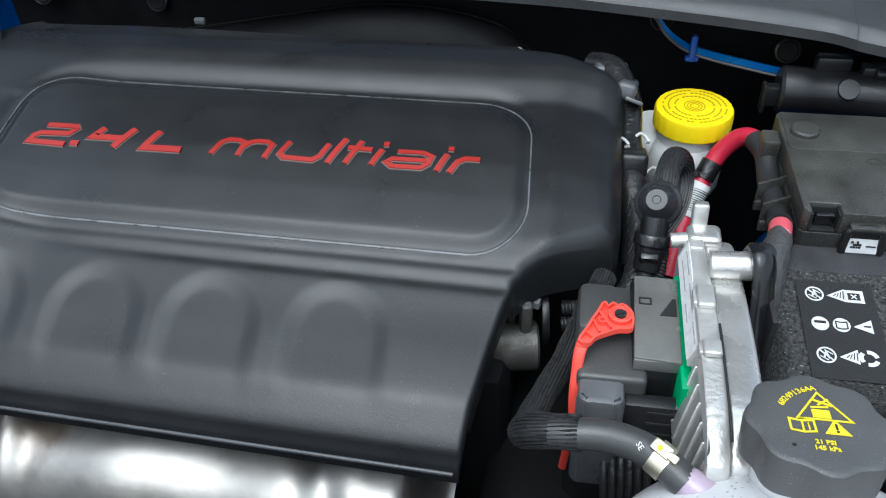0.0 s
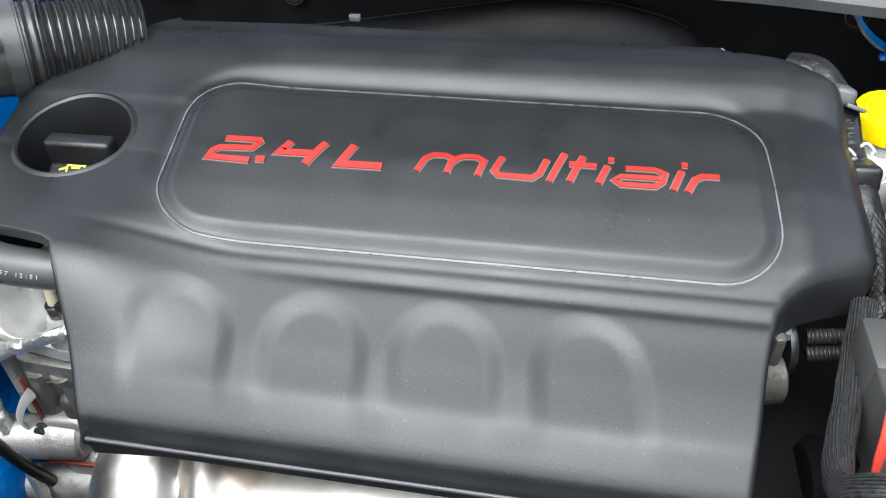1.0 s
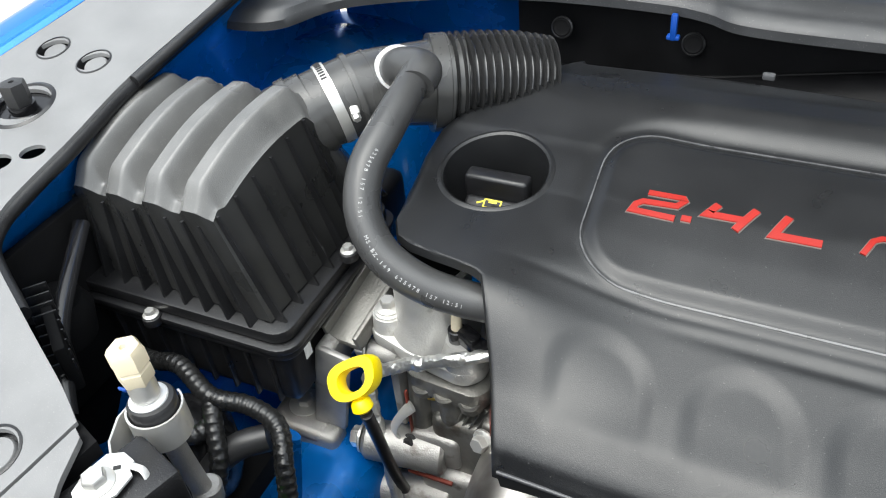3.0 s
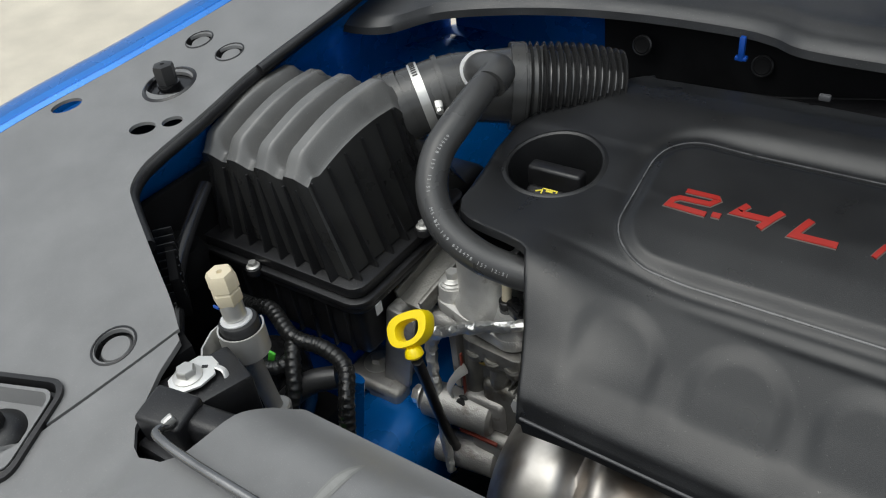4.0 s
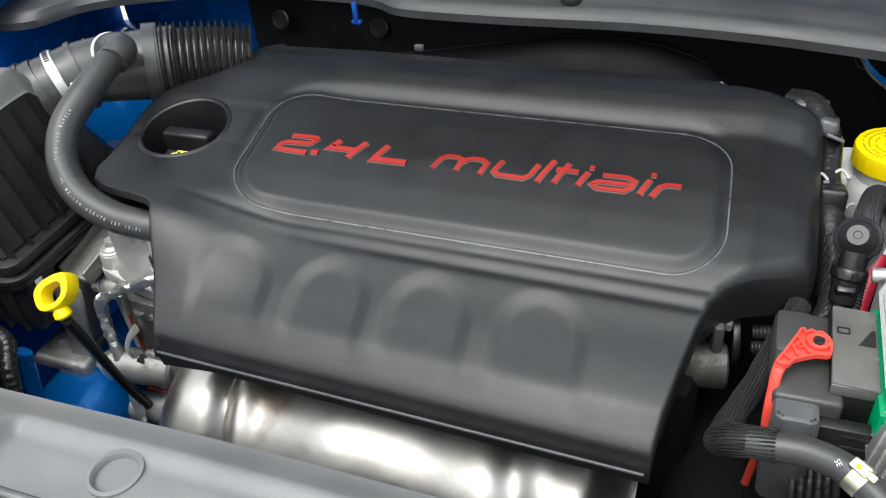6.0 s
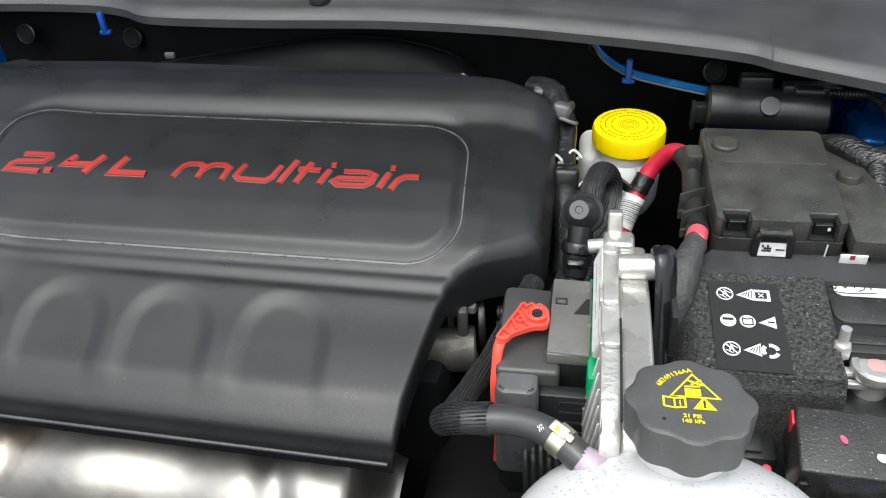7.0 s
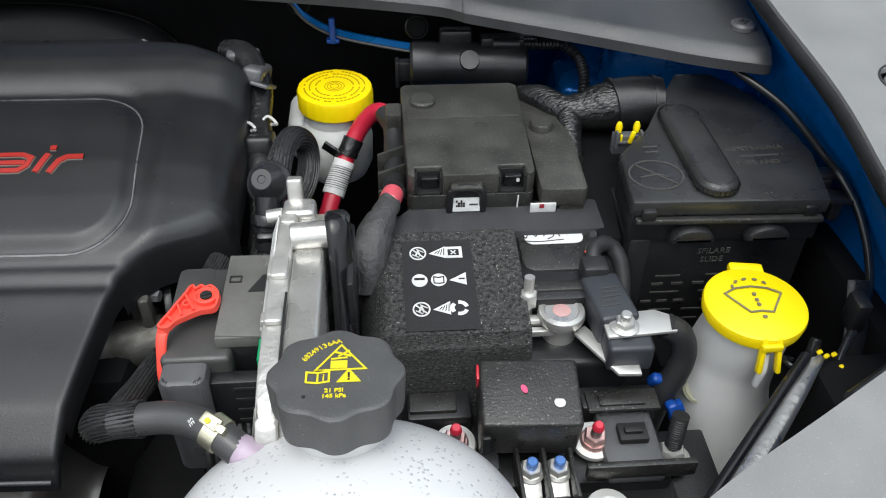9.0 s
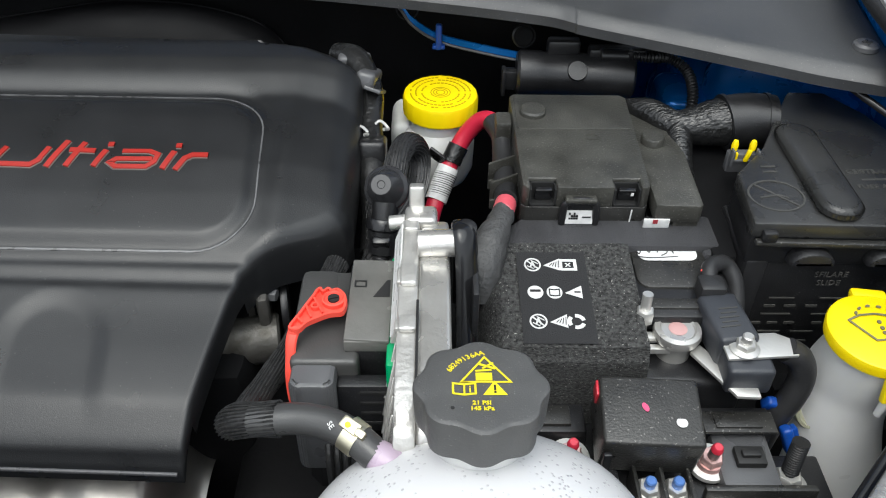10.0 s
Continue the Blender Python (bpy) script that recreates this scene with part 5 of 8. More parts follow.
part("block", join(box((-0.706, 0.176, 0.975), (0.050, 0.070, 0.046), 0.004, 2, (0, 0, -18)), box((-0.69, 0.145, 0.96), (0.08, 0.05, 0.05), 0.006)), BLACK, stay)
prop = thing("prop_rod", (-0.45, 0.10, 1.01), "dark steel bonnet prop rod lying in its clip", "prop rod")
part("rod", tube([(-0.672, 0.122, 1.016), (-0.671, 0.112, 1.022), (-0.660, 0.1055, 1.0235), (-0.60, 0.103, 1.0225), (-0.427, 0.104, 1.020), (-0.10, 0.103, 1.020), (0.28, 0.103, 1.020)], 0.0037, 16), mat("rod_paint", (0.24, 0.24, 0.24), 0.22, metal=0.9, bump=0.03), prop)
part("pivot", join(box((-0.690, 0.134, 1.000), (0.042, 0.034, 0.036), 0.004, 3, (6, 4, 12)), box((-0.655, 0.146, 0.996), (0.050, 0.026, 0.026), 0.008, 3, (0, 8, 14)), box((-0.672, 0.128, 0.972), (0.08, 0.04, 0.03), 0.004)), BLACK, prop, "black plastic pivot block")
part("pin", box((-0.6715, 0.1215, 1.0215), (0.006, 0.010, 0.008), 0.002, rot=(20, 0, -20)), STEEL, prop, "bright pivot pin")
part("pocket_disc", lathe([(0.020, 0), (0.020, 0.004), (0.016, 0.006), (0, 0.006)], (-0.668, 0.104, 0.975), n=30), SHIELD, prop)

# rubber stop on the left shield
stop = thing("bonnet_stop", (-1.043, 0.456, 1.045), "black rubber bonnet stop with a hexagon top in a round cup", "rubber stop")
part("cup", lathe([(0.0, -0.035), (0.026, -0.035), (0.0285, 0.0), (0.031, 0.0025), (0.0345, 0.001), (0.0345, -0.004)], (-1.047, 0.460, 1.0685), (-1.047, 0.255, 2.0685), 36), GLOSS, stop)
part("threaded_foot", lathe([(0.018, -0.02), (0.018, 0.008), (0.016, 0.012), (0.0125, 0.014), (0.0135, 0.018), (0.0135, 0.023), (0.010, 0.024), (0, 0.024)], (-1.045, 0.458, 1.050), n=28), GLOSS, stop)
part("head", lathe([(0.0115, 0), (0.0125, 0.003), (0.0130, 0.020), (0.0120, 0.024), (0.003, 0.025), (0.002, 0.022), (0, 0.022)], (-1.044, 0.457, 1.072), (-1.038, 0.455, 2.072), 6), RUBBER, stop)

# harness and pipes low on the left
loom = thing("wiring_harness", (-0.77, 0.31, 0.78), "black taped corrugated wiring harness with branches", "wiring")
for pts in ([(-0.90, 0.36, 0.865), (-0.862, 0.350, 0.880), (-0.826, 0.347, 0.890), (-0.780, 0.330, 0.884), (-0.745, 0.338, 0.876), (-0.712, 0.332, 0.868), (-0.692, 0.305, 0.850), (-0.685, 0.285, 0.79), (-0.69, 0.28, 0.70)],
            [(-0.780, 0.330, 0.882), (-0.768, 0.312, 0.868), (-0.755, 0.292, 0.845), (-0.758, 0.270, 0.80), (-0.77, 0.25, 0.72)],
            [(-0.772, 0.318, 0.868), (-0.782, 0.300, 0.862), (-0.805, 0.290, 0.868), (-0.825, 0.298, 0.885)]):
    part("branch", tube(pts, 0.0088, 14, 8, rings=0.0007, pitch=0.0075), TAPE, loom)
part("marker", box((-0.795, 0.307, 0.866), (0.008, 0.003, 0.018), 0.0008, rot=(0, 20, 10)), LIME, loom, "green marker tape")
part("marker", box((-0.694, 0.277, 0.830), (0.022, 0.004, 0.014), 0.0008, rot=(0, 30, 10)), LIME, loom, "green marker tape")
part("hose_stub", tube([(-0.725, 0.330, 0.850), (-0.75, 0.312, 0.845), (-0.775, 0.29, 0.82), (-0.79, 0.27, 0.78)], 0.013, 16), RUBBER, loom)
solo("washer_motor", lathe([(0.0, 0), (0.04, 0.0), (0.045, 0.02), (0.045, 0.07), (0.03, 0.09), (0, 0.092)], (-0.815, 0.315, 0.765), n=32), GLOSS, "round black motor housing below the harness", "motor")
solo("blue_hose_bracket", tube([(-0.715, 0.345, 0.84), (-0.72, 0.34, 0.80), (-0.725, 0.33, 0.75), (-0.72, 0.30, 0.70)], 0.012, 14, flat=0.5), BLUE, "thin blue painted sheet bracket low in the bay", "bracket")
solo("side_strut", tube([(-0.958, 0.405, 0.985), (-0.905, 0.312, 0.962), (-0.868, 0.268, 0.945), (-0.845, 0.242, 0.93)], 0.008, 10, flat=0.5), GLOSS, "black painted steel strut beside the fender shield", "strut")
vent = thing("louvre_block", (-0.935, 0.315, 0.90), "black plastic louvre block under the fender shield", "louvre")
for i in range(9):
    part("slat", box((-0.925 + i * 0.008, 0.314 - i * 0.0058, 0.985 - i * 0.0035), (0.020, 0.002, 0.012), 0.0005, rot=(0, 0, 50)), BLACK, vent)
part("backing", box((-0.897, 0.297, 0.955), (0.10, 0.010, 0.05), 0.002, rot=(0, 0, -35)), DARK, vent)
solo("headlamp", lathe([(0.0, 0), (0.03, 0.0), (0.036, 0.03), (0.03, 0.045), (0.0, 0.05)], (-0.945, 0.330, 0.905), n=28), DARK, "dark rounded back of a headlamp under the shield", "headlamp")
# Near-black filler boxes, added to darken the space behind the shroud.
solo("lower_shade_fill", join(box((-0.86, 0.30, 0.66), (0.18, 0.16, 0.18), 0.02, 2), box((-0.62, 0.27, 0.62), (0.3, 0.10, 0.22), 0.02), box((-0.70, 0.22, 0.72), (0.12, 0.04, 0.20), 0.01)), DARK, "near-black filler boxes that darken the space behind the shroud", "radiator")

# ---- brake fluid reservoir ----
brake = thing("brake_fluid_reservoir", (0.159, 0.752, 0.84), "milky plastic brake fluid reservoir with a yellow screw cap", "reservoir")
part("body", join(lathe([(0.022, 0), (0.034, 0.006), (0.040, 0.020), (0.041, 0.050), (0.036, 0.066), (0.031, 0.072), (0.031, 0.095), (0, 0.095)], (0.156, 0.746, 0.862), n=44),
                  box((0.138, 0.770, 0.908), (0.066, 0.07, 0.055), 0.014, 4)), MILKY, brake)
part("side_spout", join(tube([(0.186, 0.738, 0.945), (0.205, 0.728, 0.946), (0.226, 0.716, 0.946)], [0.0062, 0.0055, 0.0068], 14, 5), cyl((0.222, 0.718, 0.946), (0.232, 0.712, 0.946), 0.0085, n=16, bev=0.001)), GREY, brake, "grey plastic side spout")
bc = (0.159, 0.751, 0.946)
part("cap", lathe([(0.0385, 0.0), (0.0405, 0.002), (0.0405, 0.018), (0.0392, 0.0215), (0.036, 0.0225), (0, 0.0225)], bc, n=96, lobes=24, depth=0.014), YELLOW, brake, "yellow ribbed screw cap")
top = bc[2] + 0.0226
INKY = mat("faint_cap_print", (0.40, 0.27, 0.0), 0.5, bump=0.0)
marks = []
for r, w in ((0.0045, 0.0009), (0.0075, 0.0009), (0.0105, 0.0009)):
    loop = [(bc[0] + r * math.cos(a) * (1 if r < 0.01 else 1), bc[1] + r * math.sin(a)) for a in np.linspace(0, 2 * math.pi, 17 if r > 0.01 else 25)]
    marks.append(ribbon(loop, w, top, top + 0.0003))
for r in (0.020, 0.0265, 0.032):
    n = int(r * 1500)
    for i in range(n):
        a = 2 * math.pi * i / n
        if abs(math.sin(a * 2)) < 0.06 or (i * 7) % 11 == 0:
            continue
        x, y = bc[0] + r * math.cos(a), bc[1] + r * math.sin(a)
        marks.append(box((x, y, top), (0.0032, 0.0016, 0.0006), rot=(0, 0, math.degrees(a) + 90)))
part("cap_print", join(*marks), INKY, brake, "fine worn print in rings")

# ---- red battery cable ----
pos = thing("battery_cable", (0.18, 0.65, 0.86), "red battery cable with a white bar-code label and grey sleeve", "cable")
part("sheath", tube([(0.140, 0.610, 0.855), (0.146, 0.632, 0.875), (0.160, 0.672, 0.903), (0.180, 0.700, 0.938), (0.198, 0.703, 0.962), (0.212, 0.690, 0.970), (0.220, 0.665, 0.966)], 0.0092, 18, 10), CABLE, pos)
lab = part("label_sleeve", tube([(0.1545, 0.660, 0.8925), (0.163, 0.677, 0.9085), (0.168, 0.685, 0.9175)], 0.0116, 20, 4), PRINT, pos, "white bar-code label")
for i in range(11):
    f = i / 10
    p = Vector((0.1545, 0.660, 0.8925)).lerp(Vector((0.168, 0.685, 0.9175)), 0.18 + 0.6 * f)
    d = Vector((0.0105, 0.025, 0.024)).normalized()
    part("bar", tube([p - d * 0.0003, p + d * (0.0001 + 0.0003 * (i % 2))], 0.01175, 20, 1), INK, lab)
part("tape", tube([(0.170, 0.688, 0.922), (0.178, 0.698, 0.936)], 0.0108, 18, 3), TAPE, pos)
part("flag", box((0.155, 0.688, 0.930), (0.020, 0.003, 0.014), 0.0006, rot=(20, 30, -20)), TAPE, pos)
part("sleeve", tube([(0.211, 0.691, 0.970), (0.219, 0.668, 0.967), (0.219, 0.635, 0.960), (0.2180, 0.590, 0.962), (0.2165, 0.558, 0.970)], 0.0102, 18, 6), RUBBER, pos, "black rubber sleeve")
part("red_tape", tube([(0.2158, 0.553, 0.971), (0.2115, 0.534, 0.974)], 0.0096, 18, 3), mat("red_tape_wrap", (0.66, 0.10, 0.13), 0.35, bump=0.3, grain=200, var=0.2, stain=(0.85, 0.60, 0.58), stain_scale=60, stain_at=0.60), pos)
boot = tube([(0.2120, 0.537, 0.974), (0.2065, 0.518, 0.973), (0.1985, 0.498, 0.967), (0.193, 0.480, 0.953), (0.191, 0.466, 0.935)], [0.0095, 0.0115, 0.0150, 0.0165, 0.0120], 22, 8)
for q in boot.verts:
    q.co += Vector((noise.noise(q.co * 95), noise.noise(q.co * 95 + Vector((9, 0, 0))), noise.noise(q.co * 95 + Vector((0, 9, 0))))) * 0.0022
part("boot", boot, mat("boot_tape", (0.050, 0.050, 0.050), 0.55, bump=0.7, grain=300, var=0.35), pos, "crumpled grey cloth-taped boot")

# ---- wiring, hose and valve between cover and brake reservoir ----
loom2 = thing("connector_harness", (0.085, 0.66, 0.93), "black taped harness with grey connectors and brass clips", "wiring")
part("branch", tube([(0.050, 0.765, 1.005), (0.072, 0.745, 1.008), (0.088, 0.705, 0.996), (0.090, 0.66, 0.98), (0.094, 0.61, 0.962), (0.100, 0.57, 0.945), (0.098, 0.53, 0.93)], [0.012, 0.014, 0.013, 0.012, 0.015, 0.014, 0.012], 16, 8), TAPE, loom2)
part("connector", join(box((0.086, 0.716, 1.004), (0.020, 0.050, 0.018), 0.005, 3, (-22, 10, -10)), box((0.070, 0.744, 1.008), (0.034, 0.018, 0.016), 0.005, 3)), GREY, loom2, "grey wrapped connector")
part("cloth_flag", box((0.093, 0.700, 1.000), (0.018, 0.045, 0.004), 0.0015, 2, (-30, 14, -12)), GREY, loom2, "grey cloth tape flag")
part("connector", box((0.094, 0.630, 0.975), (0.026, 0.035, 0.024), 0.005, 3, (-20, 0, 0)), BLACK, loom2)
for x, y, z in ((0.100, 0.652, 0.985), (0.112, 0.615, 0.972), (0.082, 0.642, 0.985)):
    part("spring_clip", tube([(x - 0.008, y, z), (x, y + 0.004, z + 0.006), (x + 0.008, y, z), (x + 0.004, y - 0.006, z + 0.003)], 0.0016, 8), STEEL, loom2, "bright wire clip")
valve = thing("vacuum_valve", (0.110, 0.545, 0.95), "black plastic check valve with a braided hose loop", "valve")
va, vb = Vector((0.1080, 0.5290, 1.0080)), Vector((0.1135, 0.551, 0.986))
part("dome", lathe([(0.0, 0.0006), (0.0030, 0.0006), (0.0036, 0.0), (0.0085, 0.0), (0.0098, 0.0012), (0.0158, 0.0150), (0.0165, 0.0165), (0.0186, 0.0178), (0.0196, 0.0195), (0.0196, 0.0225), (0.0185, 0.0240), (0.012, 0.030), (0, 0.030)], va, vb, 36), mat("valve_plastic", (0.030, 0.030, 0.032), 0.20, bump=0.03), valve)
part("stem", join(tube([(0.111, 0.543, 0.995), (0.110, 0.528, 0.972), (0.107, 0.516, 0.945)], 0.0115, 16, 5), box((0.109, 0.524, 0.962), (0.026, 0.016, 0.016), 0.004, 2)), BLACK, valve)
LOOP = [(0.116, 0.556, 0.990), (0.120, 0.580, 0.999), (0.127, 0.604, 0.999), (0.136, 0.618, 0.985), (0.139, 0.614, 0.968), (0.134, 0.595, 0.952), (0.118, 0.57, 0.940)]
part("loop_hose", tube(LOOP, 0.0100, 16, 8), RUBBER, valve, "black hose loop")
tagged(part("loop_braid", braided(LOOP, 0.0101, 22, 0.10, 0.0009, ways=(1,)), braid, valve, "woven sleeve of the loop"), kind="stuff")
SIDE = [(0.090, 0.650, 0.972), (0.094, 0.610, 0.965), (0.099, 0.572, 0.953), (0.101, 0.540, 0.940), (0.096, 0.510, 0.928), (0.078, 0.490, 0.918)]
part("side_harness", tube(SIDE, 0.0095, 16, 8), RUBBER, valve)
tagged(part("side_braid", braided(SIDE, 0.0097, 12, 1.6, 0.0005), braid, valve, "woven sleeve of the harness"), kind="stuff")
part("stem_collar", join(lathe([(0.0135, 0), (0.0150, 0.002), (0.0150, 0.009), (0.0130, 0.011), (0.0110, 0.011)], (0.1095, 0.529, 0.973), (0.1065, 0.515, 0.945), 24), box((0.1075, 0.514, 0.957), (0.016, 0.010, 0.016), 0.003, 2, (20, 0, 0))), GLOSS, valve, "ribbed black collar")
for k, pts in enumerate(([(0.108, 0.520, 0.95), (0.102, 0.500, 0.935), (0.080, 0.488, 0.925), (0.04, 0.49, 0.915)], [(0.120, 0.535, 0.955), (0.113, 0.505, 0.930), (0.085, 0.482, 0.915), (0.04, 0.48, 0.905)])):
    part("lead", tube(pts, 0.0062, 14, 8, rings=0.0008, pitch=0.003), RUBBER, valve, "braided lead")
solo("black_pulley", join(lathe([(0.028, 0), (0.030, 0.004), (0.026, 0.008), (0.012, 0.006), (0, 0.009)], (0.112, 0.505, 0.905), (0.110, 0.40, 1.2), 32), *[cyl((0.112 + 0.019 * math.cos(a), 0.500 + 0.018 * math.sin(a), 0.911 + 0.006 * math.sin(a)), (0.112 + 0.019 * math.cos(a), 0.4985 + 0.018 * math.sin(a), 0.9155 + 0.006 * math.sin(a)), 0.004, n=10) for a in np.linspace(0, 5.5, 8)]), BLACK, "small black perforated disc below the valve", "disc")

# ---- engine control unit with its connector ----
ecu = thing("control_unit", (0.145, 0.39, 0.89), "silver cast control unit with cooling ribs, standing upright", "control unit")
prof = smooth_outline([(0.268, 0.955), (0.272, 1.000), (0.300, 1.016), (0.345, 1.020), (0.400, 1.018), (0.450, 1.012), (0.484, 1.004), (0.497, 0.985), (0.495, 0.93), (0.48, 0.90), (0.30, 0.90), (0.268, 0.955)], 4)[:-1]
mx = Matrix(((0, 0, 1, 0), (1, 0, 0, 0), (0, 1, 0, 0), (0, 0, 0, 1)))
CAST = mat("cast_flange", (0.57, 0.558, 0.53), 0.38, metal=0.55, bump=0.35, grain=220, var=0.2)
part("housing", prism(prof, 0.141, 0.164, 0.0035, mx, 3), SILVER, ecu)
flange = part("flange", prism([(0.383 + (y - 0.383) * 1.03, 0.955 + (z - 0.955) * 1.035) for y, z in prof], 0.1275, 0.1412, 0.0022, mx), CAST, ecu, "cast flange")
MXZ = Matrix(((1, 0, 0, 0), (0, 0, 1, 0), (0, 1, 0, 0), (0, 0, 0, 1)))
part("cooling_face", prism([(0.1180, 0.955), (0.1285, 0.955), (0.1290, 1.0165)], 0.278, 0.356, 0.0008, MXZ, 1), SILVER, flange, "sloping cast face")
for i in range(5):
    part("rib", box((0.1229, 0.2870 + i * 0.0150, 0.9830), (0.0024, 0.0016, 0.052), 0.0006, 1, (-6, 10.2, 0)), CAST, flange)
for y, z, w in ((0.352, 1.0245, 0.014), (0.402, 1.0225, 0.022), (0.470, 1.011, 0.012)):
    part("lug", join(box((0.1345, y, z), (0.012, w, 0.005), 0.002, 3), box((0.1285, y, z - 0.003), (0.005, w * 0.7, 0.006), 0.0015)), CAST, flange)
part("bead", tube([(0.1412, 0.285, 1.0175), (0.1412, 0.305, 1.0215), (0.1412, 0.35, 1.0240), (0.1412, 0.375, 1.0235)], 0.0009, 8, 4), INK, flange, "dark gasket line")
part("ear", join(box((0.1385, 0.498, 1.010), (0.012, 0.010, 0.036), 0.002, 3, (-14, 0, 0)), box((0.142, 0.486, 1.004), (0.026, 0.022, 0.018), 0.005, 3)), SILVER, ecu)
part("standoff", cyl((0.140, 0.438, 1.020), (0.171, 0.438, 1.022), 0.0105, n=24, bev=0.001), SILVER, ecu)
part("bolt", cyl((0.117, 0.480, 1.006), (0.130, 0.480, 1.008), 0.006, n=16, bev=0.0008), SILVER, ecu)
part("label_plate", prism([(0.1225, 1.0005), (0.1290, 1.0005), (0.1290, 1.0185)], 0.356, 0.470, 0.0006, MXZ, 1), CAST, ecu)
slip = part("paper_label", box((0.1254, 0.413, 1.0097), (0.0008, 0.104, 0.0165), 0, rot=(0, 19.9, 0)), PRINT, ecu, "white paper label with faint printed lines")
for y, w, off in ((0.375, 0.020, 0.004), (0.400, 0.018, -0.003), (0.408, 0.030, 0.0045), (0.438, 0.034, -0.002), (0.445, 0.026, 0.005)):
    part("print_line", box((0.1254 - 0.0002 + off * 0.34, y, 1.0097 + 0.0001 + off * 0.94), (0.0008, w, 0.0011), 0, rot=(0, 19.9, 0)), DIM, slip)
plug = thing("control_unit_plug", (0.09, 0.40, 0.90), "black multi-pin plug with green seal and red locking lever", "plug")
part("front_block", join(box((0.076, 0.402, 0.950), (0.048, 0.095, 0.066), 0.004, 3), box((0.0655, 0.425, 0.953), (0.030, 0.05, 0.064), 0.006)), mat("smooth_dark_plastic", (0.050, 0.0495, 0.048), 0.36, bump=0.10, grain=700, var=0.2), plug)
part("strain_relief", prism(rounded(0.0535, 0.335, 0.0850, 0.374, 0.0070, 6), 0.885, 0.9800, 0.004), GREY, plug, "smooth grey hood")
part("rear_block", join(box((0.105, 0.424, 0.960), (0.032, 0.056, 0.062), 0.003), box((0.1055, 0.385, 0.957), (0.032, 0.040, 0.066), 0.003), box((0.104, 0.350, 0.945), (0.038, 0.012, 0.05), 0.002)), BLACK, plug)
# Black plate made paler; its reflected sheen is put into the base colour.
part("top_plate", join(prism([(0.0895, 0.366), (0.1215, 0.364), (0.122, 0.449), (0.0905, 0.450)], 0.9905, 0.9945, 0.0012), box((0.1055, 0.3665, 0.988), (0.032, 0.004, 0.010), 0.001)), mat("sheen_black_plastic", (0.13, 0.127, 0.118), 0.24, bump=0.12, grain=500, var=0.25), plug)
part("window_mark", join(ribbon([(0.094, 0.419), (0.102, 0.419), (0.102, 0.425), (0.094, 0.425), (0.094, 0.4188)], 0.0012, 0.9946, 0.9951), prism([(0.108, 0.408), (0.120, 0.408), (0.120, 0.426), (0.1175, 0.426)], 0.9946, 0.995)), INK, plug)
for i in range(4):
    part("slot", box((0.112 + 0.0, 0.3445 - 0.0, 0.930 + i * 0.011), (0.022, 0.002, 0.004), 0.0005), INK, plug)
part("seal", join(box((0.1240, 0.400, 0.957), (0.0085, 0.112, 0.070), 0.002), box((0.1255, 0.40, 0.978), (0.0045, 0.116, 0.02), 0.001)), GREEN, plug, "green rubber seal")
LEVER = smooth_outline([(0.0668, 0.4116), (0.0692, 0.4135), (0.0716, 0.4100), (0.0753, 0.4135), (0.0785, 0.4110), (0.0830, 0.4125), (0.0895, 0.4040), (0.0885, 0.3890), (0.0789, 0.3865), (0.0704, 0.3820), (0.0622, 0.3765), (0.0575, 0.3700), (0.0505, 0.3720), (0.0560, 0.3850), (0.0605, 0.3960), (0.0645, 0.4050), (0.0668, 0.4116)], 3)
lever = join(prism(LEVER[:-1], 0.9942, 0.9962, 0.0006), ribbon([(0.0715 + (x - 0.0715) * 0.93, 0.3920 + (y - 0.3920) * 0.95) for x, y in LEVER], 0.0017, 0.9955, 0.9996),
             ribbon([(0.0650, 0.4040), (0.0735, 0.3880)], 0.0015, 0.9955, 0.9992), ribbon([(0.0610, 0.3945), (0.0660, 0.3830)], 0.0015, 0.9955, 0.9992), ribbon([(0.0560, 0.3830), (0.0610, 0.3775)], 0.0015, 0.9955, 0.9992), lathe([(0.0032, 0), (0.0032, 0.004), (0.0018, 0.004), (0.0018, 0.001), (0, 0.001)], (0.0675, 0.3945, 0.9955), n=16),
             lathe([(0.0085, 0), (0.0085, 0.0046), (0.0072, 0.0050), (0.0062, 0.0036), (0.0, 0.0036)], (0.0800, 0.4015, 0.9950), n=28),
             tube([(0.0555, 0.3760, 0.9962), (0.0530, 0.3690, 0.9900), (0.0520, 0.3620, 0.9780), (0.0515, 0.3560, 0.9660), (0.0520, 0.3520, 0.9480), (0.0550, 0.3490, 0.9260)], [0.0046, 0.0042, 0.0038, 0.0038, 0.0036, 0.0032], 10, 6, flat=0.6))
part("lever", lever, RED, plug, "red locking lever")
for end in ((0.0490, 0.3790, 0.842), (0.0722, 0.3790, 0.842)):
    part("lever_leg", tube([(0.0522, 0.3620, 0.912), (0.0522, 0.3680, 0.898), end], 0.0034, 10, 5, flat=0.6), RED, plug, "red leg of the lever")
part("lever_screw", join(cyl((0.0800, 0.4015, 0.9980), (0.0800, 0.4015, 1.0000), 0.0042, n=16), box((0.0800, 0.4015, 1.0004), (0.008, 0.002, 0.001), rot=(0, 0, 20))), INK, plug)
strap = thing("support_strap", (0.178, 0.42, 0.90), "black rubber-coated steel support strap beside the control unit", "bracket")
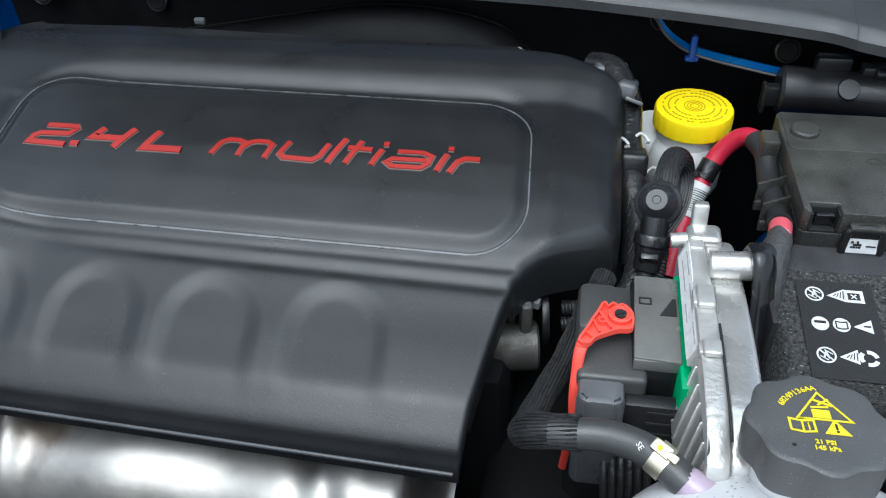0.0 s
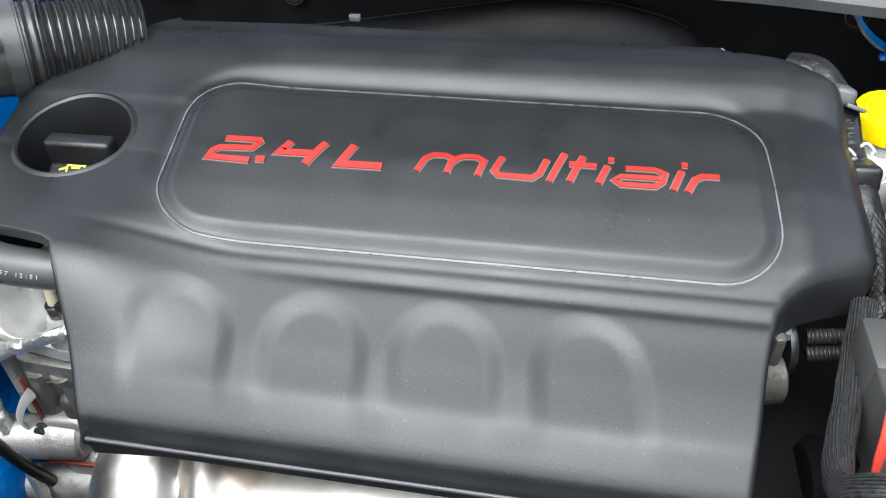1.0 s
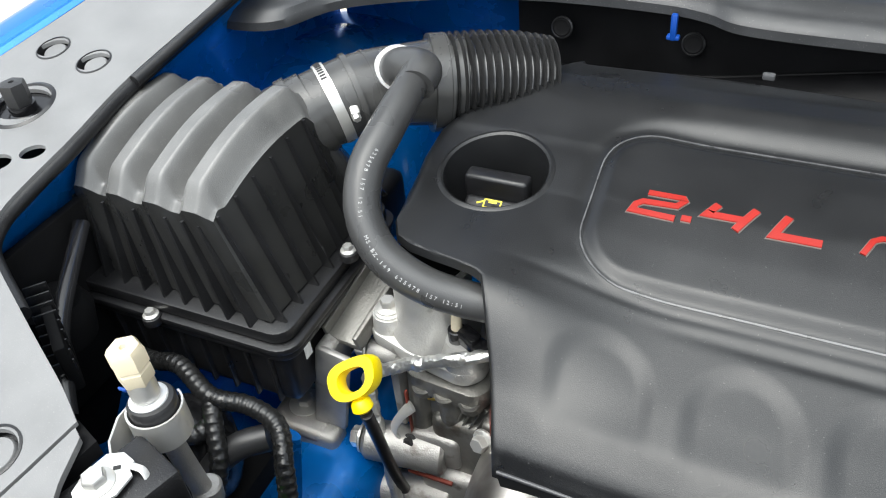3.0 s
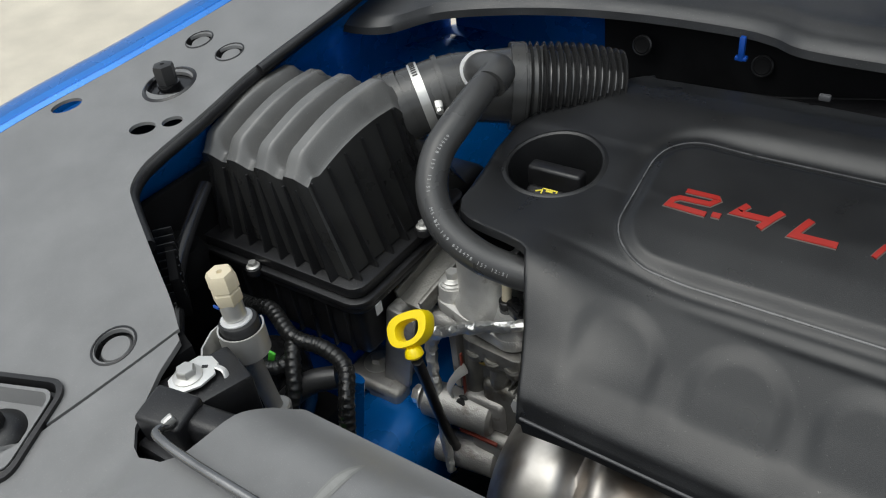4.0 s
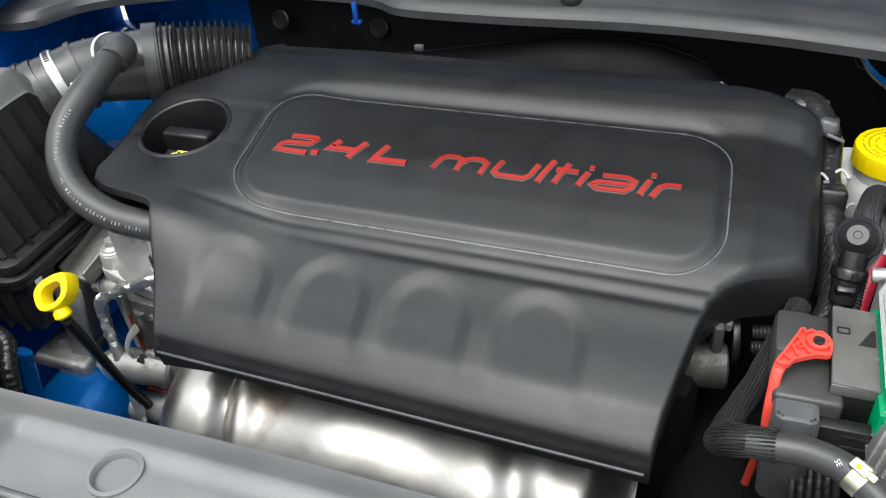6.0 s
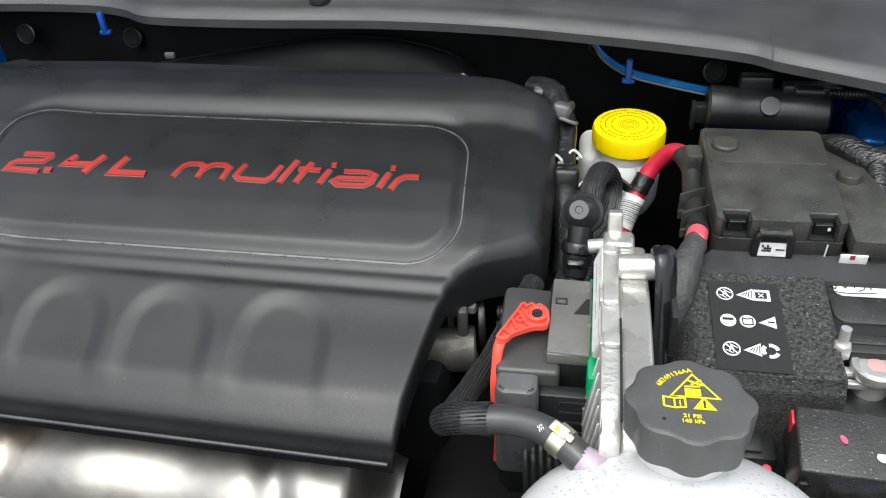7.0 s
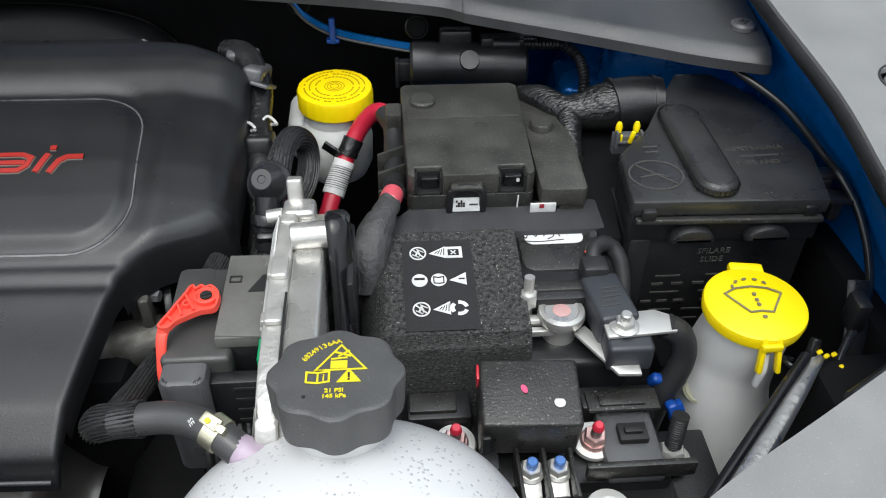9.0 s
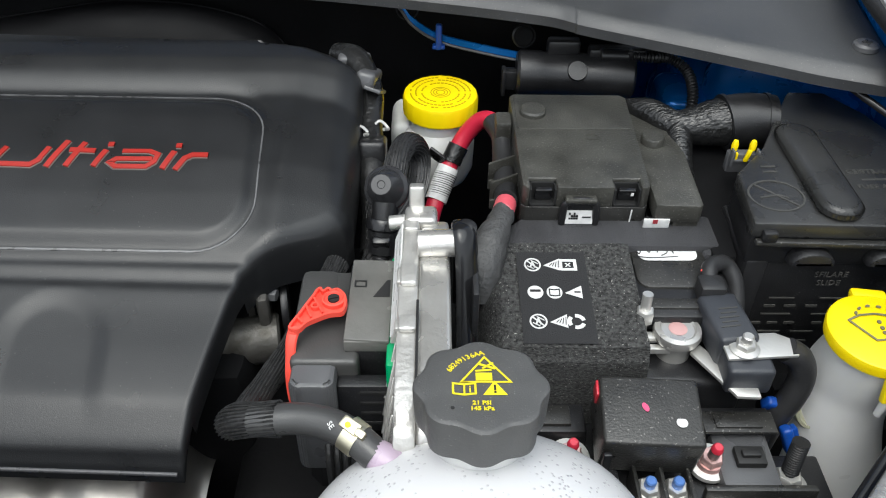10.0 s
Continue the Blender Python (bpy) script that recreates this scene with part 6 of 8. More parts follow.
part("strap", tube([(0.177, 0.470, 0.930), (0.1755, 0.462, 0.985), (0.174, 0.450, 1.024), (0.174, 0.440, 1.033), (0.175, 0.430, 1.030), (0.1765, 0.418, 1.008), (0.1775, 0.398, 0.965), (0.178, 0.385, 0.935)], 0.0095, 14, 8, flat=0.55), GLOSS, strap)
part("back_web", box((0.1825, 0.430, 0.955), (0.005, 0.07, 0.11), 0.002), BLACK, strap)
part("strap_bolt", hexagon((0.1755, 0.440, 1.034), 0.006, 0.004, (0, -0.3, 1), flange=0.008), BLACK, strap)

# ---- coolant hose with braided sleeve ----
hose2 = thing("coolant_hose", (0.06, 0.29, 0.96), "black rubber coolant hose with braided sleeve and spring clamp", "hose")
part("hose", tube([(0.118, 0.270, 0.994), (0.103, 0.281, 0.999), (0.088, 0.290, 0.999), (0.070, 0.2955, 0.997), (0.050, 0.297, 0.994), (0.038, 0.299, 0.991)], 0.0102, 22, 8), HOSE, hose2)
SLEEVE = [(0.0560, 0.2972, 0.9947), (0.042, 0.2992, 0.9915), (0.028, 0.3025, 0.986), (0.0195, 0.310, 0.973), (0.0195, 0.326, 0.957), (0.029, 0.360, 0.948), (0.044, 0.402, 0.946), (0.057, 0.445, 0.950), (0.072, 0.490, 0.955)]
part("sleeve_core", tube(SLEEVE, [0.0100, 0.0102, 0.0104, 0.0100, 0.0092, 0.0088, 0.0085, 0.0082, 0.0080], 18, 8), RUBBER, hose2)
tagged(part("braid", braided(SLEEVE[:4], 0.0108, 26, 0.06, 0.0010, ways=(1,)), braid, hose2, "woven sleeve"), kind="stuff")
tagged(part("braid", braided(SLEEVE[3:], 0.0090, 24, 0.25, 0.0008, ways=(1,)), braid, hose2, "woven sleeve"), kind="stuff")
part("clamp", join(tube([(0.1075, 0.2780, 0.9975), (0.0995, 0.2838, 0.9995)], 0.0113, 24, 2), box((0.1025, 0.2795, 1.0110), (0.013, 0.008, 0.004), 0.0012, rot=(20, 10, -35)), box((0.1085, 0.2745, 1.0095), (0.007, 0.005, 0.006), 0.001, rot=(20, 10, -35))), mat("spring_clamp", (0.62, 0.58, 0.44), 0.3, metal=0.9), hose2, "bright spring clamp")
part("paint_dot", cyl((0.1010, 0.2788, 1.0125), (0.1010, 0.2783, 1.0140), 0.0018, n=12), PRINT_Y, hose2)
part("printing", join(words("SE", 0.0052, pose(0.0900, 0.2818, 1.0085, 38, 12, -60), 0.0002)), PRINT, hose2)
solo("lower_hose", join(tube([(0.045, 0.36, 0.74), (0.03, 0.32, 0.80), (0.02, 0.29, 0.84), (0.02, 0.27, 0.80)], 0.028, 24, 8, rings=0.003, pitch=0.012), tube([(0.10, 0.34, 0.78), (0.09, 0.30, 0.85), (0.095, 0.27, 0.88)], 0.014, 16)), RUBBER, "large black corrugated hose low in the bay", "hose")
wires = thing("plug_wires", (0.09, 0.33, 0.80), "bundle of thin black wires under the plug", "wiring")
for i in range(6):
    part("wire", tube([(0.075 + 0.006 * i, 0.352, 0.93), (0.078 + 0.006 * i, 0.325, 0.90), (0.083 + 0.005 * i, 0.31, 0.85), (0.09, 0.30, 0.80)], 0.003, 8, 5), TAPE, wires)

# ---- coolant tank ----
DROPS = bpy.data.materials.new("tank_with_droplets")
DROPS.use_nodes = True
dn = DROPS.node_tree
dp = dn.nodes["Principled BSDF"]
dco = dn.nodes.new("ShaderNodeTexCoord").outputs["Object"]
dv = dn.nodes.new("ShaderNodeTexVoronoi")
dv.inputs["Scale"].default_value = 300
dv.inputs["Randomness"].default_value = 1.0
dno = dn.nodes.new("ShaderNodeTexNoise")
dno.inputs["Scale"].default_value = 32
dr = dn.nodes.new("ShaderNodeMapRange")
dr.inputs["From Min"].default_value, dr.inputs["From Max"].default_value = 0.28, 0.14
dmu = dn.nodes.new("ShaderNodeMath")
dmu.operation = "MULTIPLY"
dgate = dn.nodes.new("ShaderNodeMapRange")
dgate.inputs["From Min"].default_value, dgate.inputs["From Max"].default_value = 0.36, 0.56
dmix = dn.nodes.new("ShaderNodeMix")
dmix.data_type = "RGBA"
dmix.inputs[6].default_value, dmix.inputs[7].default_value = (0.58, 0.58, 0.59, 1), (0.44, 0.44, 0.46, 1)
db = dn.nodes.new("ShaderNodeBump")
db.inputs["Strength"].default_value, db.inputs["Distance"].default_value = 0.5, 0.002
for a, b in ((dco, dv.inputs["Vector"]), (dco, dno.inputs["Vector"]), (dv.outputs["Distance"], dr.inputs["Value"]), (dno.outputs["Fac"], dgate.inputs["Value"]), (dr.outputs["Result"], dmu.inputs[0]),
             (dgate.outputs["Result"], dmu.inputs[1]), (dmu.outputs[0], dmix.inputs[0]), (dmix.outputs[2], dp.inputs["Base Color"]), (dmu.outputs[0], db.inputs["Height"]), (db.outputs["Normal"], dp.inputs["Normal"])):
    dn.links.new(a, b)
dp.inputs["Roughness"].default_value = 0.22
dp.inputs["Subsurface Weight"].default_value = 0.35
dp.inputs["Subsurface Radius"].default_value = (0.02, 0.02, 0.02)
tank = thing("coolant_tank", (0.18, 0.20, 0.80), "translucent white coolant tank beaded with droplets inside", "tank")
ell = bmesh.new()
bmesh.ops.create_uvsphere(ell, u_segments=72, v_segments=36, radius=1.0)
for q in ell.verts:
    w = 1.0 + 0.02 * math.sin(3 * math.atan2(q.co.y, q.co.x))
    q.co = Vector((0.180 + q.co.x * 0.117 * w, 0.222 + q.co.y * 0.102 * w, 0.922 + (q.co.z * 0.098 if q.co.z > 0 else q.co.z * 0.16)))
part("body", ell, DROPS, tank)
part("seam", lathe([(0.1, -0.002), (0.106, 0), (0.1, 0.002)], (0.180, 0.222, 0.918), n=64), WHITE, tank)
part("neck", cyl((0.179, 0.272, 0.985), (0.179, 0.270, 1.036), 0.027, n=36), WHITE, tank)
part("nipple", join(tube([(0.102, 0.281, 0.997), (0.112, 0.274, 0.996), (0.126, 0.266, 0.992), (0.142, 0.256, 0.985)], [0.0072, 0.0090, 0.0110, 0.0150], 20, 5)), PINK, tank, "pinkish hose nipple")
part("fin", from_lists([(0.150, 0.292, 1.000), (0.140, 0.292, 0.975), (0.165, 0.29, 0.975), (0.153, 0.294, 1.004), (0.142, 0.294, 0.975), (0.167, 0.292, 0.975)], [(0, 1, 2), (5, 4, 3), (0, 3, 4, 1), (1, 4, 5, 2), (2, 5, 3, 0)]), WHITE, tank)
part("fill_dot", cyl((0.166, 0.213, 1.0165), (0.166, 0.212, 1.0195), 0.0018, n=10), INK, tank)
pc = thing("pressure_cap", (0.179, 0.270, 1.012), "dark grey lobed pressure cap with yellow warning signs", "cap")
part("cap", lathe([(0.034, 0.0), (0.0358, 0.001), (0.0364, 0.004), (0.0374, 0.0245), (0.0370, 0.0268), (0.0358, 0.0278), (0.034, 0.0282), (0, 0.0283)], (0.179, 0.2705, 1.0262), n=160, lobes=8, depth=0.085, phase=0.12), mat("cap_plastic", (0.072, 0.072, 0.072), 0.5, bump=0.2, grain=1200, specks=0.3), pc)
zt = 1.0548


def flat_words(text, size, x, y, z, rz=0.0, width=1.0, bold=0.0):
    return words(text, size, pose(x, y, z, 0, 0, rz), 0.0002, width, bold)


def triangle(x, y, s, w, z):
    pts = [(x - s, y - s * 0.58), (x + s, y - s * 0.58), (x, y + s * 0.95)]
    return ribbon(pts + [pts[0], (pts[0][0] + s * 0.3, pts[0][1])], w, z, z + 0.0003)


part("hot_sign", join(triangle(0.1815, 0.2835, 0.0135, 0.0011, zt), box((0.1805, 0.2800, zt), (0.009, 0.006, 0.0006)), ribbon([(0.176, 0.2845), (0.185, 0.2855)], 0.0012, zt, zt + 0.0004),
                      ribbon([(0.178, 0.2905), (0.187, 0.2865)], 0.0014, zt, zt + 0.0004), ribbon([(0.180, 0.2865), (0.186, 0.2915)], 0.0012, zt, zt + 0.0004)), PRINT_Y, pc, "yellow hot-fluid warning triangle")
part("book_sign", join(ribbon([(0.1635, 0.2665), (0.1635, 0.2745), (0.1695, 0.2735), (0.1755, 0.2745), (0.1755, 0.2665), (0.1695, 0.2655), (0.1633, 0.2666)], 0.0012, zt, zt + 0.0003), ribbon([(0.1695, 0.2735), (0.1695, 0.2655)], 0.001, zt, zt + 0.0004), flat_words("i", 0.008, 0.1726, 0.2698, zt)), PRINT_Y, pc, "yellow open-book sign")
tri = prism([(0.1795, 0.2655), (0.1925, 0.2655), (0.186, 0.2765)], zt, zt + 0.0003)
part("alert_sign", tri, PRINT_Y, pc, "yellow alert triangle")
part("alert_mark", join(box((0.186, 0.2708, zt + 0.0005), (0.0011, 0.0040, 0.0004)), box((0.186, 0.2674, zt + 0.0005), (0.0012, 0.0012, 0.0004))), INK, pc)
part("pressure_words", join(flat_words("21 PSI", 0.0040, 0.1785, 0.2595, zt, bold=0.0001), flat_words("145 kPa", 0.0040, 0.1785, 0.2553, zt, bold=0.0001)), PRINT_Y, pc, "yellow pressure rating")
code = []
for i, ch in enumerate("68249136AA"):
    a = radians(158 - i * 5.2)
    code.append(words(ch, 0.0052, pose(0.1915 + 0.0320 * math.cos(a), 0.2715 + 0.0255 * math.sin(a), zt, 0, 0, math.degrees(a) - 96), 0.0002))
part("code_print", join(*code), PRINT_Y, pc, "yellow code")
part("sample_dot", cyl((0.163, 0.2515, zt - 0.0004), (0.163, 0.2515, zt + 0.0001), 0.0011, n=10), INK, pc)

pc.rotation_euler = (radians(-8), 0, 0)
pc.scale = (1.045, 1.045, 1.0)
for child in pc.children:
    if "sign" in child.name or "words" in child.name or "mark" in child.name:
        child.location.y = -0.004

# ---- battery, its wrap and its power distribution box ----
battery = thing("battery", (0.30, 0.48, 0.79), "black car battery partly under a felt wrap", "battery")
part("case", join(box((0.300, 0.496, 0.852), (0.20, 0.200, 0.126), 0.006, 3), box((0.355, 0.478, 0.940), (0.088, 0.085, 0.016), 0.004, 2)), BLACK, battery)
part("lid_ledge", join(prism(rounded(0.322, 0.468, 0.386, 0.545, 0.012), 0.940, 0.9505, 0.002), box((0.352, 0.450, 0.935), (0.078, 0.012, 0.03), 0.002)), DUSTY, battery)
lbl = part("paper_label", prism(rounded(0.328, 0.500, 0.379, 0.526, 0.008), 0.9512, 0.9518), PRINT, battery, "white label with a written mark")
part("scrawl", join(ribbon(smooth_outline([(0.326, 0.519), (0.329, 0.508), (0.334, 0.519), (0.338, 0.510), (0.342, 0.520)], 4), 0.0009, 0.9519, 0.9522), ribbon(smooth_outline([(0.345, 0.510), (0.350, 0.520), (0.354, 0.511), (0.348, 0.506)], 4), 0.0009, 0.9519, 0.9522),
                   ribbon([(0.357, 0.519), (0.359, 0.509)], 0.0009, 0.9519, 0.9522), ribbon(smooth_outline([(0.324, 0.505), (0.340, 0.503), (0.362, 0.505)], 4), 0.0008, 0.9519, 0.9522)), INK, lbl)
wrap = thing("battery_wrap", (0.25, 0.45, 0.82), "black fibrous felt battery wrap printed with safety signs", "battery wrap")
fx, fv = np.meshgrid(np.linspace(0.186, 0.3185, 60), np.linspace(0, 1, 70))
fy = np.where(fv < 0.62, 0.512 - 0.115 * fv / 0.62, 0.397 - 0.014 * (fv - 0.62) / 0.38)


def felt_z(x, y):
    v = np.linspace(0, 1, 70)[:, None] + 0 * x
    top = 0.9570 - 0.10 * (0.51 - y) * (1 - step(0.60, 0.66, v))
    drop = 0.125 * np.maximum(0, v - 0.60) / 0.40
    left = 0.035 * np.maximum(0, 1 - (x - 0.186) / 0.026) ** 2.2
    bump_ = -0.0006 + 0.0005 * np.sin(x * 90 + y * 60)
    return np.where(v < 0.60, top, top - 0.006) - drop - left + bump_ + 0.003


part("felt", sheet(fx, fy, felt_z, 0.012), FELT, wrap)


def on_felt(x, y):
    return 0.9606 - 0.10 * (0.51 - y)


part("print_field", prism([(0.2215, 0.404), (0.2790, 0.404), (0.2790, 0.500), (0.2215, 0.500)], 0, 0.0004, m=Matrix(((1, 0, 0, 0), (0, 1, 0, 0), (0, 0.10, 1, 0.9095), (0, 0, 0, 1)))), mat("dark_print_patch", (0.012, 0.012, 0.013), 0.7, bump=0.4, grain=900), wrap)


def tilt(bm):
    for q in bm.verts:
        q.co.z += on_felt(q.co.x, q.co.y) + 0.0003
    return bm


def disc_sign(x, y, kind):
    r = 0.0064
    loop = [(x + r * math.cos(a), y + r * math.sin(a) * 1.05) for a in np.linspace(0, 2 * math.pi, 25)]
    if kind == "no":
        return [ribbon(loop, 0.0013, 0, 0.0003), ribbon([(x - 0.0046, y - 0.0012), (x + 0.0010, y - 0.0046)], 0.0008, 0, 0.0003), ribbon([(x - 0.001, y + 0.0048), (x + 0.0048, y + 0.001)], 0.0008, 0, 0.0003), ribbon([(x - 0.0045, y + 0.0045), (x + 0.0045, y - 0.0045)], 0.0012, 0, 0.0003), ribbon([(x - 0.002, y - 0.003), (x, y + 0.003), (x + 0.002, y - 0.003)], 0.0016, 0, 0.0003)]
    inner = [prism(loop[:-1], 0, 0.0003)]
    return inner


def tri_sign(x, y, s=0.0074):
    return [prism([(x - s, y - 0.0008), (x + s * 0.85, y + s * 0.95), (x + s * 0.85, y - s * 0.85)], 0, 0.0003)]


def cell_sign(x, y):
    return [ribbon([(x - 0.006, y - 0.005), (x + 0.006, y - 0.005), (x + 0.006, y + 0.005), (x - 0.006, y + 0.005), (x - 0.006, y - 0.0055)], 0.0026, 0, 0.0003), ribbon([(x - 0.002, y - 0.002), (x + 0.002, y + 0.002)], 0.001, 0, 0.0003), ribbon([(x - 0.002, y + 0.002), (x + 0.002, y - 0.002)], 0.001, 0, 0.0003)]


signs, over = [], []
for row, y in enumerate((0.4855, 0.4555, 0.4255)):
    x = 0.2345
    if row == 1:
        signs += disc_sign(x, y, "full") + disc_sign(x + 0.0155, y, "full") + tri_sign(x + 0.0315, y)
        over += [box((x, y + 0.0012, 0.0006), (0.0085, 0.0022, 0.0004)), ribbon([(x + 0.0115, y - 0.0035), (x + 0.0115, y + 0.003), (x + 0.0155, y + 0.0022), (x + 0.0195, y + 0.003), (x + 0.0195, y - 0.0035), (x + 0.0155, y - 0.0042), (x + 0.0115, y - 0.0035)], 0.0009, 0.0003, 0.0007),
                 box((x + 0.0340, y, 0.0006), (0.0050, 0.0012, 0.0004))]
    else:
        signs += disc_sign(x, y, "no") + tri_sign(x + 0.0165, y)
        signs += cell_sign(x + 0.0295, y) if row == 0 else [ribbon([(x + 0.030 + 0.0058 * math.cos(a), y + 0.0058 * math.sin(a)) for a in np.linspace(b, b + 1.5, 6)], 0.0032, 0, 0.0003) for b in (0.2, 2.3, 4.4)]
        over += [ribbon([(x + 0.0140 + 0.0024 * k, y - 0.0012 - 0.0007 * k), (x + 0.0165 + 0.0018 * k, y + 0.0014 + 0.0010 * k)], 0.0007, 0.0003, 0.0006) for k in range(4)]
for b in signs:
    part("sign", tilt(b), PRINT, wrap, "white printed safety sign")
for b in over:
    part("sign_detail", tilt(b), INK, wrap)

def shrink(o, k, c=(0.50, 0.60)):
    return [(c[0] + (x - c[0]) * k, c[1] + (y - c[1]) * k) for x, y in o]


fuse = thing("battery_fuse_box", (0.29, 0.63, 0.90), "dusty black fuse box sitting on the battery", "fuse box")
LIDDUST = mat("speckled_lid_plastic", (0.040, 0.0392, 0.034), 0.38, bump=0.30, grain=520, var=0.35, specks=0.22, speck_size=800, speck_at=0.67, scale=40)
NOTCH = (0.2355, 0.2590, 0.3090, 0.3325)
front, pocket = 0.5470, 0.5610
lid_line = [(0.2290, front + 0.004), (0.2330, front), (NOTCH[0], front), (NOTCH[0], pocket), (NOTCH[1], pocket), (NOTCH[1], front), (NOTCH[2], front), (NOTCH[2], pocket), (NOTCH[3], pocket), (NOTCH[3], front), (0.3370, front), (0.3405, front + 0.004), (0.3445, 0.700), (0.3400, 0.705), (0.2320, 0.706), (0.2275, 0.701)]
lid_foot = [lid_line[0], lid_line[1], lid_line[10], lid_line[11]] + lid_line[12:]
part("lid", join(prism(lid_line, 0.9720, 0.9935, 0.0016), prism(rounded(0.2310, 0.640, 0.3405, 0.7035, 0.004), 0.990, 0.9945, 0.0008)), LIDDUST, fuse, "large speckled lid")
# Darker plastic than the lid puts the front face's shade into colour.
part("lid_front", join(prism(shrink(lid_foot, 1.006, (0.285, 0.63)), 0.944, 0.9722, 0.0012), box((0.2848, 0.5455, 0.9455), (0.114, 0.004, 0.004), 0.0015)), DUSTY, fuse)
part("lid_boss", lathe([(0.0128, 0), (0.0128, 0.006), (0.0112, 0.008), (0, 0.008)], (0.2480, 0.668, 0.9920), n=28), LIDDUST, fuse, "round raised boss")
part("raised_mark", ribbon([(0.300 + 0.0062 * math.cos(a), 0.6270 + 0.0042 * math.sin(a)) for a in np.linspace(0, 2 * math.pi, 21)], 0.0009, 0.9930, 0.9940), LIDDUST, fuse)
part("side_lid", join(prism([(0.3452, 0.5385), (0.3835, 0.5370), (0.3870, 0.5400), (0.3885, 0.620), (0.3720, 0.705), (0.3452, 0.705)], 0.9625, 0.9815, 0.0022), box((0.3745, 0.5830, 0.952), (0.0230, 0.086, 0.022), 0.002)), LIDDUST, fuse, "small side lid")
part("side_boss", lathe([(0.0115, 0), (0.0115, 0.007), (0.010, 0.009), (0, 0.009)], (0.361, 0.638, 0.980), n=28), LIDDUST, fuse)
part("base", join(box((0.286, 0.632, 0.9195), (0.108, 0.135, 0.048), 0.004, 2), box((0.366, 0.615, 0.924), (0.040, 0.13, 0.05), 0.004)), BLACK, fuse)
for x0, x1 in (NOTCH[:2], NOTCH[2:]):
    # Notch walls and floor are ink black to paint in the notch's shade.
    win = part("latch_window", join(box((x0 + 0.0008, 0.5540, 0.9815), (0.0016, 0.013, 0.017), 0), box((x1 - 0.0008, 0.5540, 0.9815), (0.0016, 0.013, 0.017), 0), box(((x0 + x1) / 2, 0.5595, 0.9815), (x1 - x0, 0.002, 0.017), 0), box(((x0 + x1) / 2, 0.5540, 0.9732), (x1 - x0, 0.013, 0.002), 0)), INK, fuse, "latch window, lined black to put in its shade")
    part("tongue", join(box(((x0 + x1) / 2 + 0.001, 0.5562, 0.9800), (0.0150, 0.004, 0.011), 0.001), box(((x0 + x1) / 2 + 0.001, 0.5540, 0.9862), (0.0150, 0.005, 0.002), 0.0008, 2, (8, 0, 0))), GLOSS, win)
part("latch", join(tube([(0.2655, 0.5425, 0.940), (0.2655, 0.5425, 0.972), (0.2685, 0.5425, 0.9805), (0.2800, 0.5425, 0.9830), (0.2915, 0.5425, 0.9805), (0.2945, 0.5425, 0.972), (0.2945, 0.5425, 0.940)], 0.0034, 10, 6), box((0.280, 0.5445, 0.960), (0.030, 0.002, 0.040), 0)), BLACK, fuse)
part("latch_shelf", box((0.280, 0.5435, 0.9835), (0.028, 0.010, 0.004), 0.0018), LIDDUST, fuse)
for i in range(9):
    part("tongue_rib", box((0.2690 + i * 0.00275, 0.5428, 0.9475), (0.0013, 0.0022, 0.015), 0), BLACK, fuse)
tag = part("white_label", box((0.280, 0.5420, 0.9650), (0.0240, 0.0012, 0.0130), 0, rot=(-12, 0, 0)), PRINT, fuse, "small white label")
part("label_bars", join(*[box((0.2715 + (i % 4) * 0.0021, 0.5413, 0.9615 + (i // 4) * 0.0025), (0.0015 + 0.0006 * (i % 2), 0.0012, 0.0017), rot=(-12, 0, 0)) for i in range(15) if i % 5 != 3], box((0.2865, 0.5413, 0.9655), (0.0075, 0.0012, 0.0010), rot=(-12, 0, 0))), INK, tag)
part("chalk_mark", join(box((0.3262, 0.5455, 0.9590), (0.0011, 0.001, 0.023), rot=(0, 2, 0)), box((0.3275, 0.5455, 0.9520), (0.0010, 0.001, 0.010), rot=(0, 18, 0)), box((0.3262, 0.5520, 0.9825), (0.0026, 0.001, 0.003))), PRINT, fuse, "chalk mark")
for y in (0.614, 0.584):
    part("cable_guide", join(prism([(0.2030, y - 0.0075), (0.2300, y + 0.0075), (0.2300, y + 0.0045), (0.2030, y - 0.0105)], 0.952, 0.978, 0.0008), prism([(0.2030, y - 0.0085), (0.2300, y + 0.0060), (0.2300, y - 0.0110), (0.2030, y - 0.0120)], 0.950, 0.9600, 0.0008)), LIDDUST, fuse, "thin cable guide fin")
part("guide_block", box((0.2200, 0.668, 0.972), (0.016, 0.024, 0.034), 0.003), LIDDUST, fuse)
part("white_tab", box((0.3480, 0.5376, 0.9622), (0.0230, 0.002, 0.0095), 0.0006), PRINT, fuse, "white tab with a red mark")
part("red_mark", box((0.3465, 0.5365, 0.9647), (0.0042, 0.001, 0.0042)), mat("dull_red_mark", (0.33, 0.03, 0.04), 0.5), fuse)
hold = thing("battery_clamp", (0.30, 0.53, 0.925), "dark grey ribbed hold-down in front of the fuse box", "clamp")
woven = mat("woven_strap", (0.050, 0.050, 0.054), 0.7, bump=0.8, grain=700, stretch=(4, 1, 1))
part("bar", prism([(0.202, 0.512), (0.400, 0.512), (0.400, 0.556), (0.235, 0.556), (0.220, 0.54)], 0.925, 0.9575, 0.004), woven, hold)
part("end_block", box((0.3945, 0.53, 0.929), (0.02, 0.05, 0.05), 0.004), woven, hold)

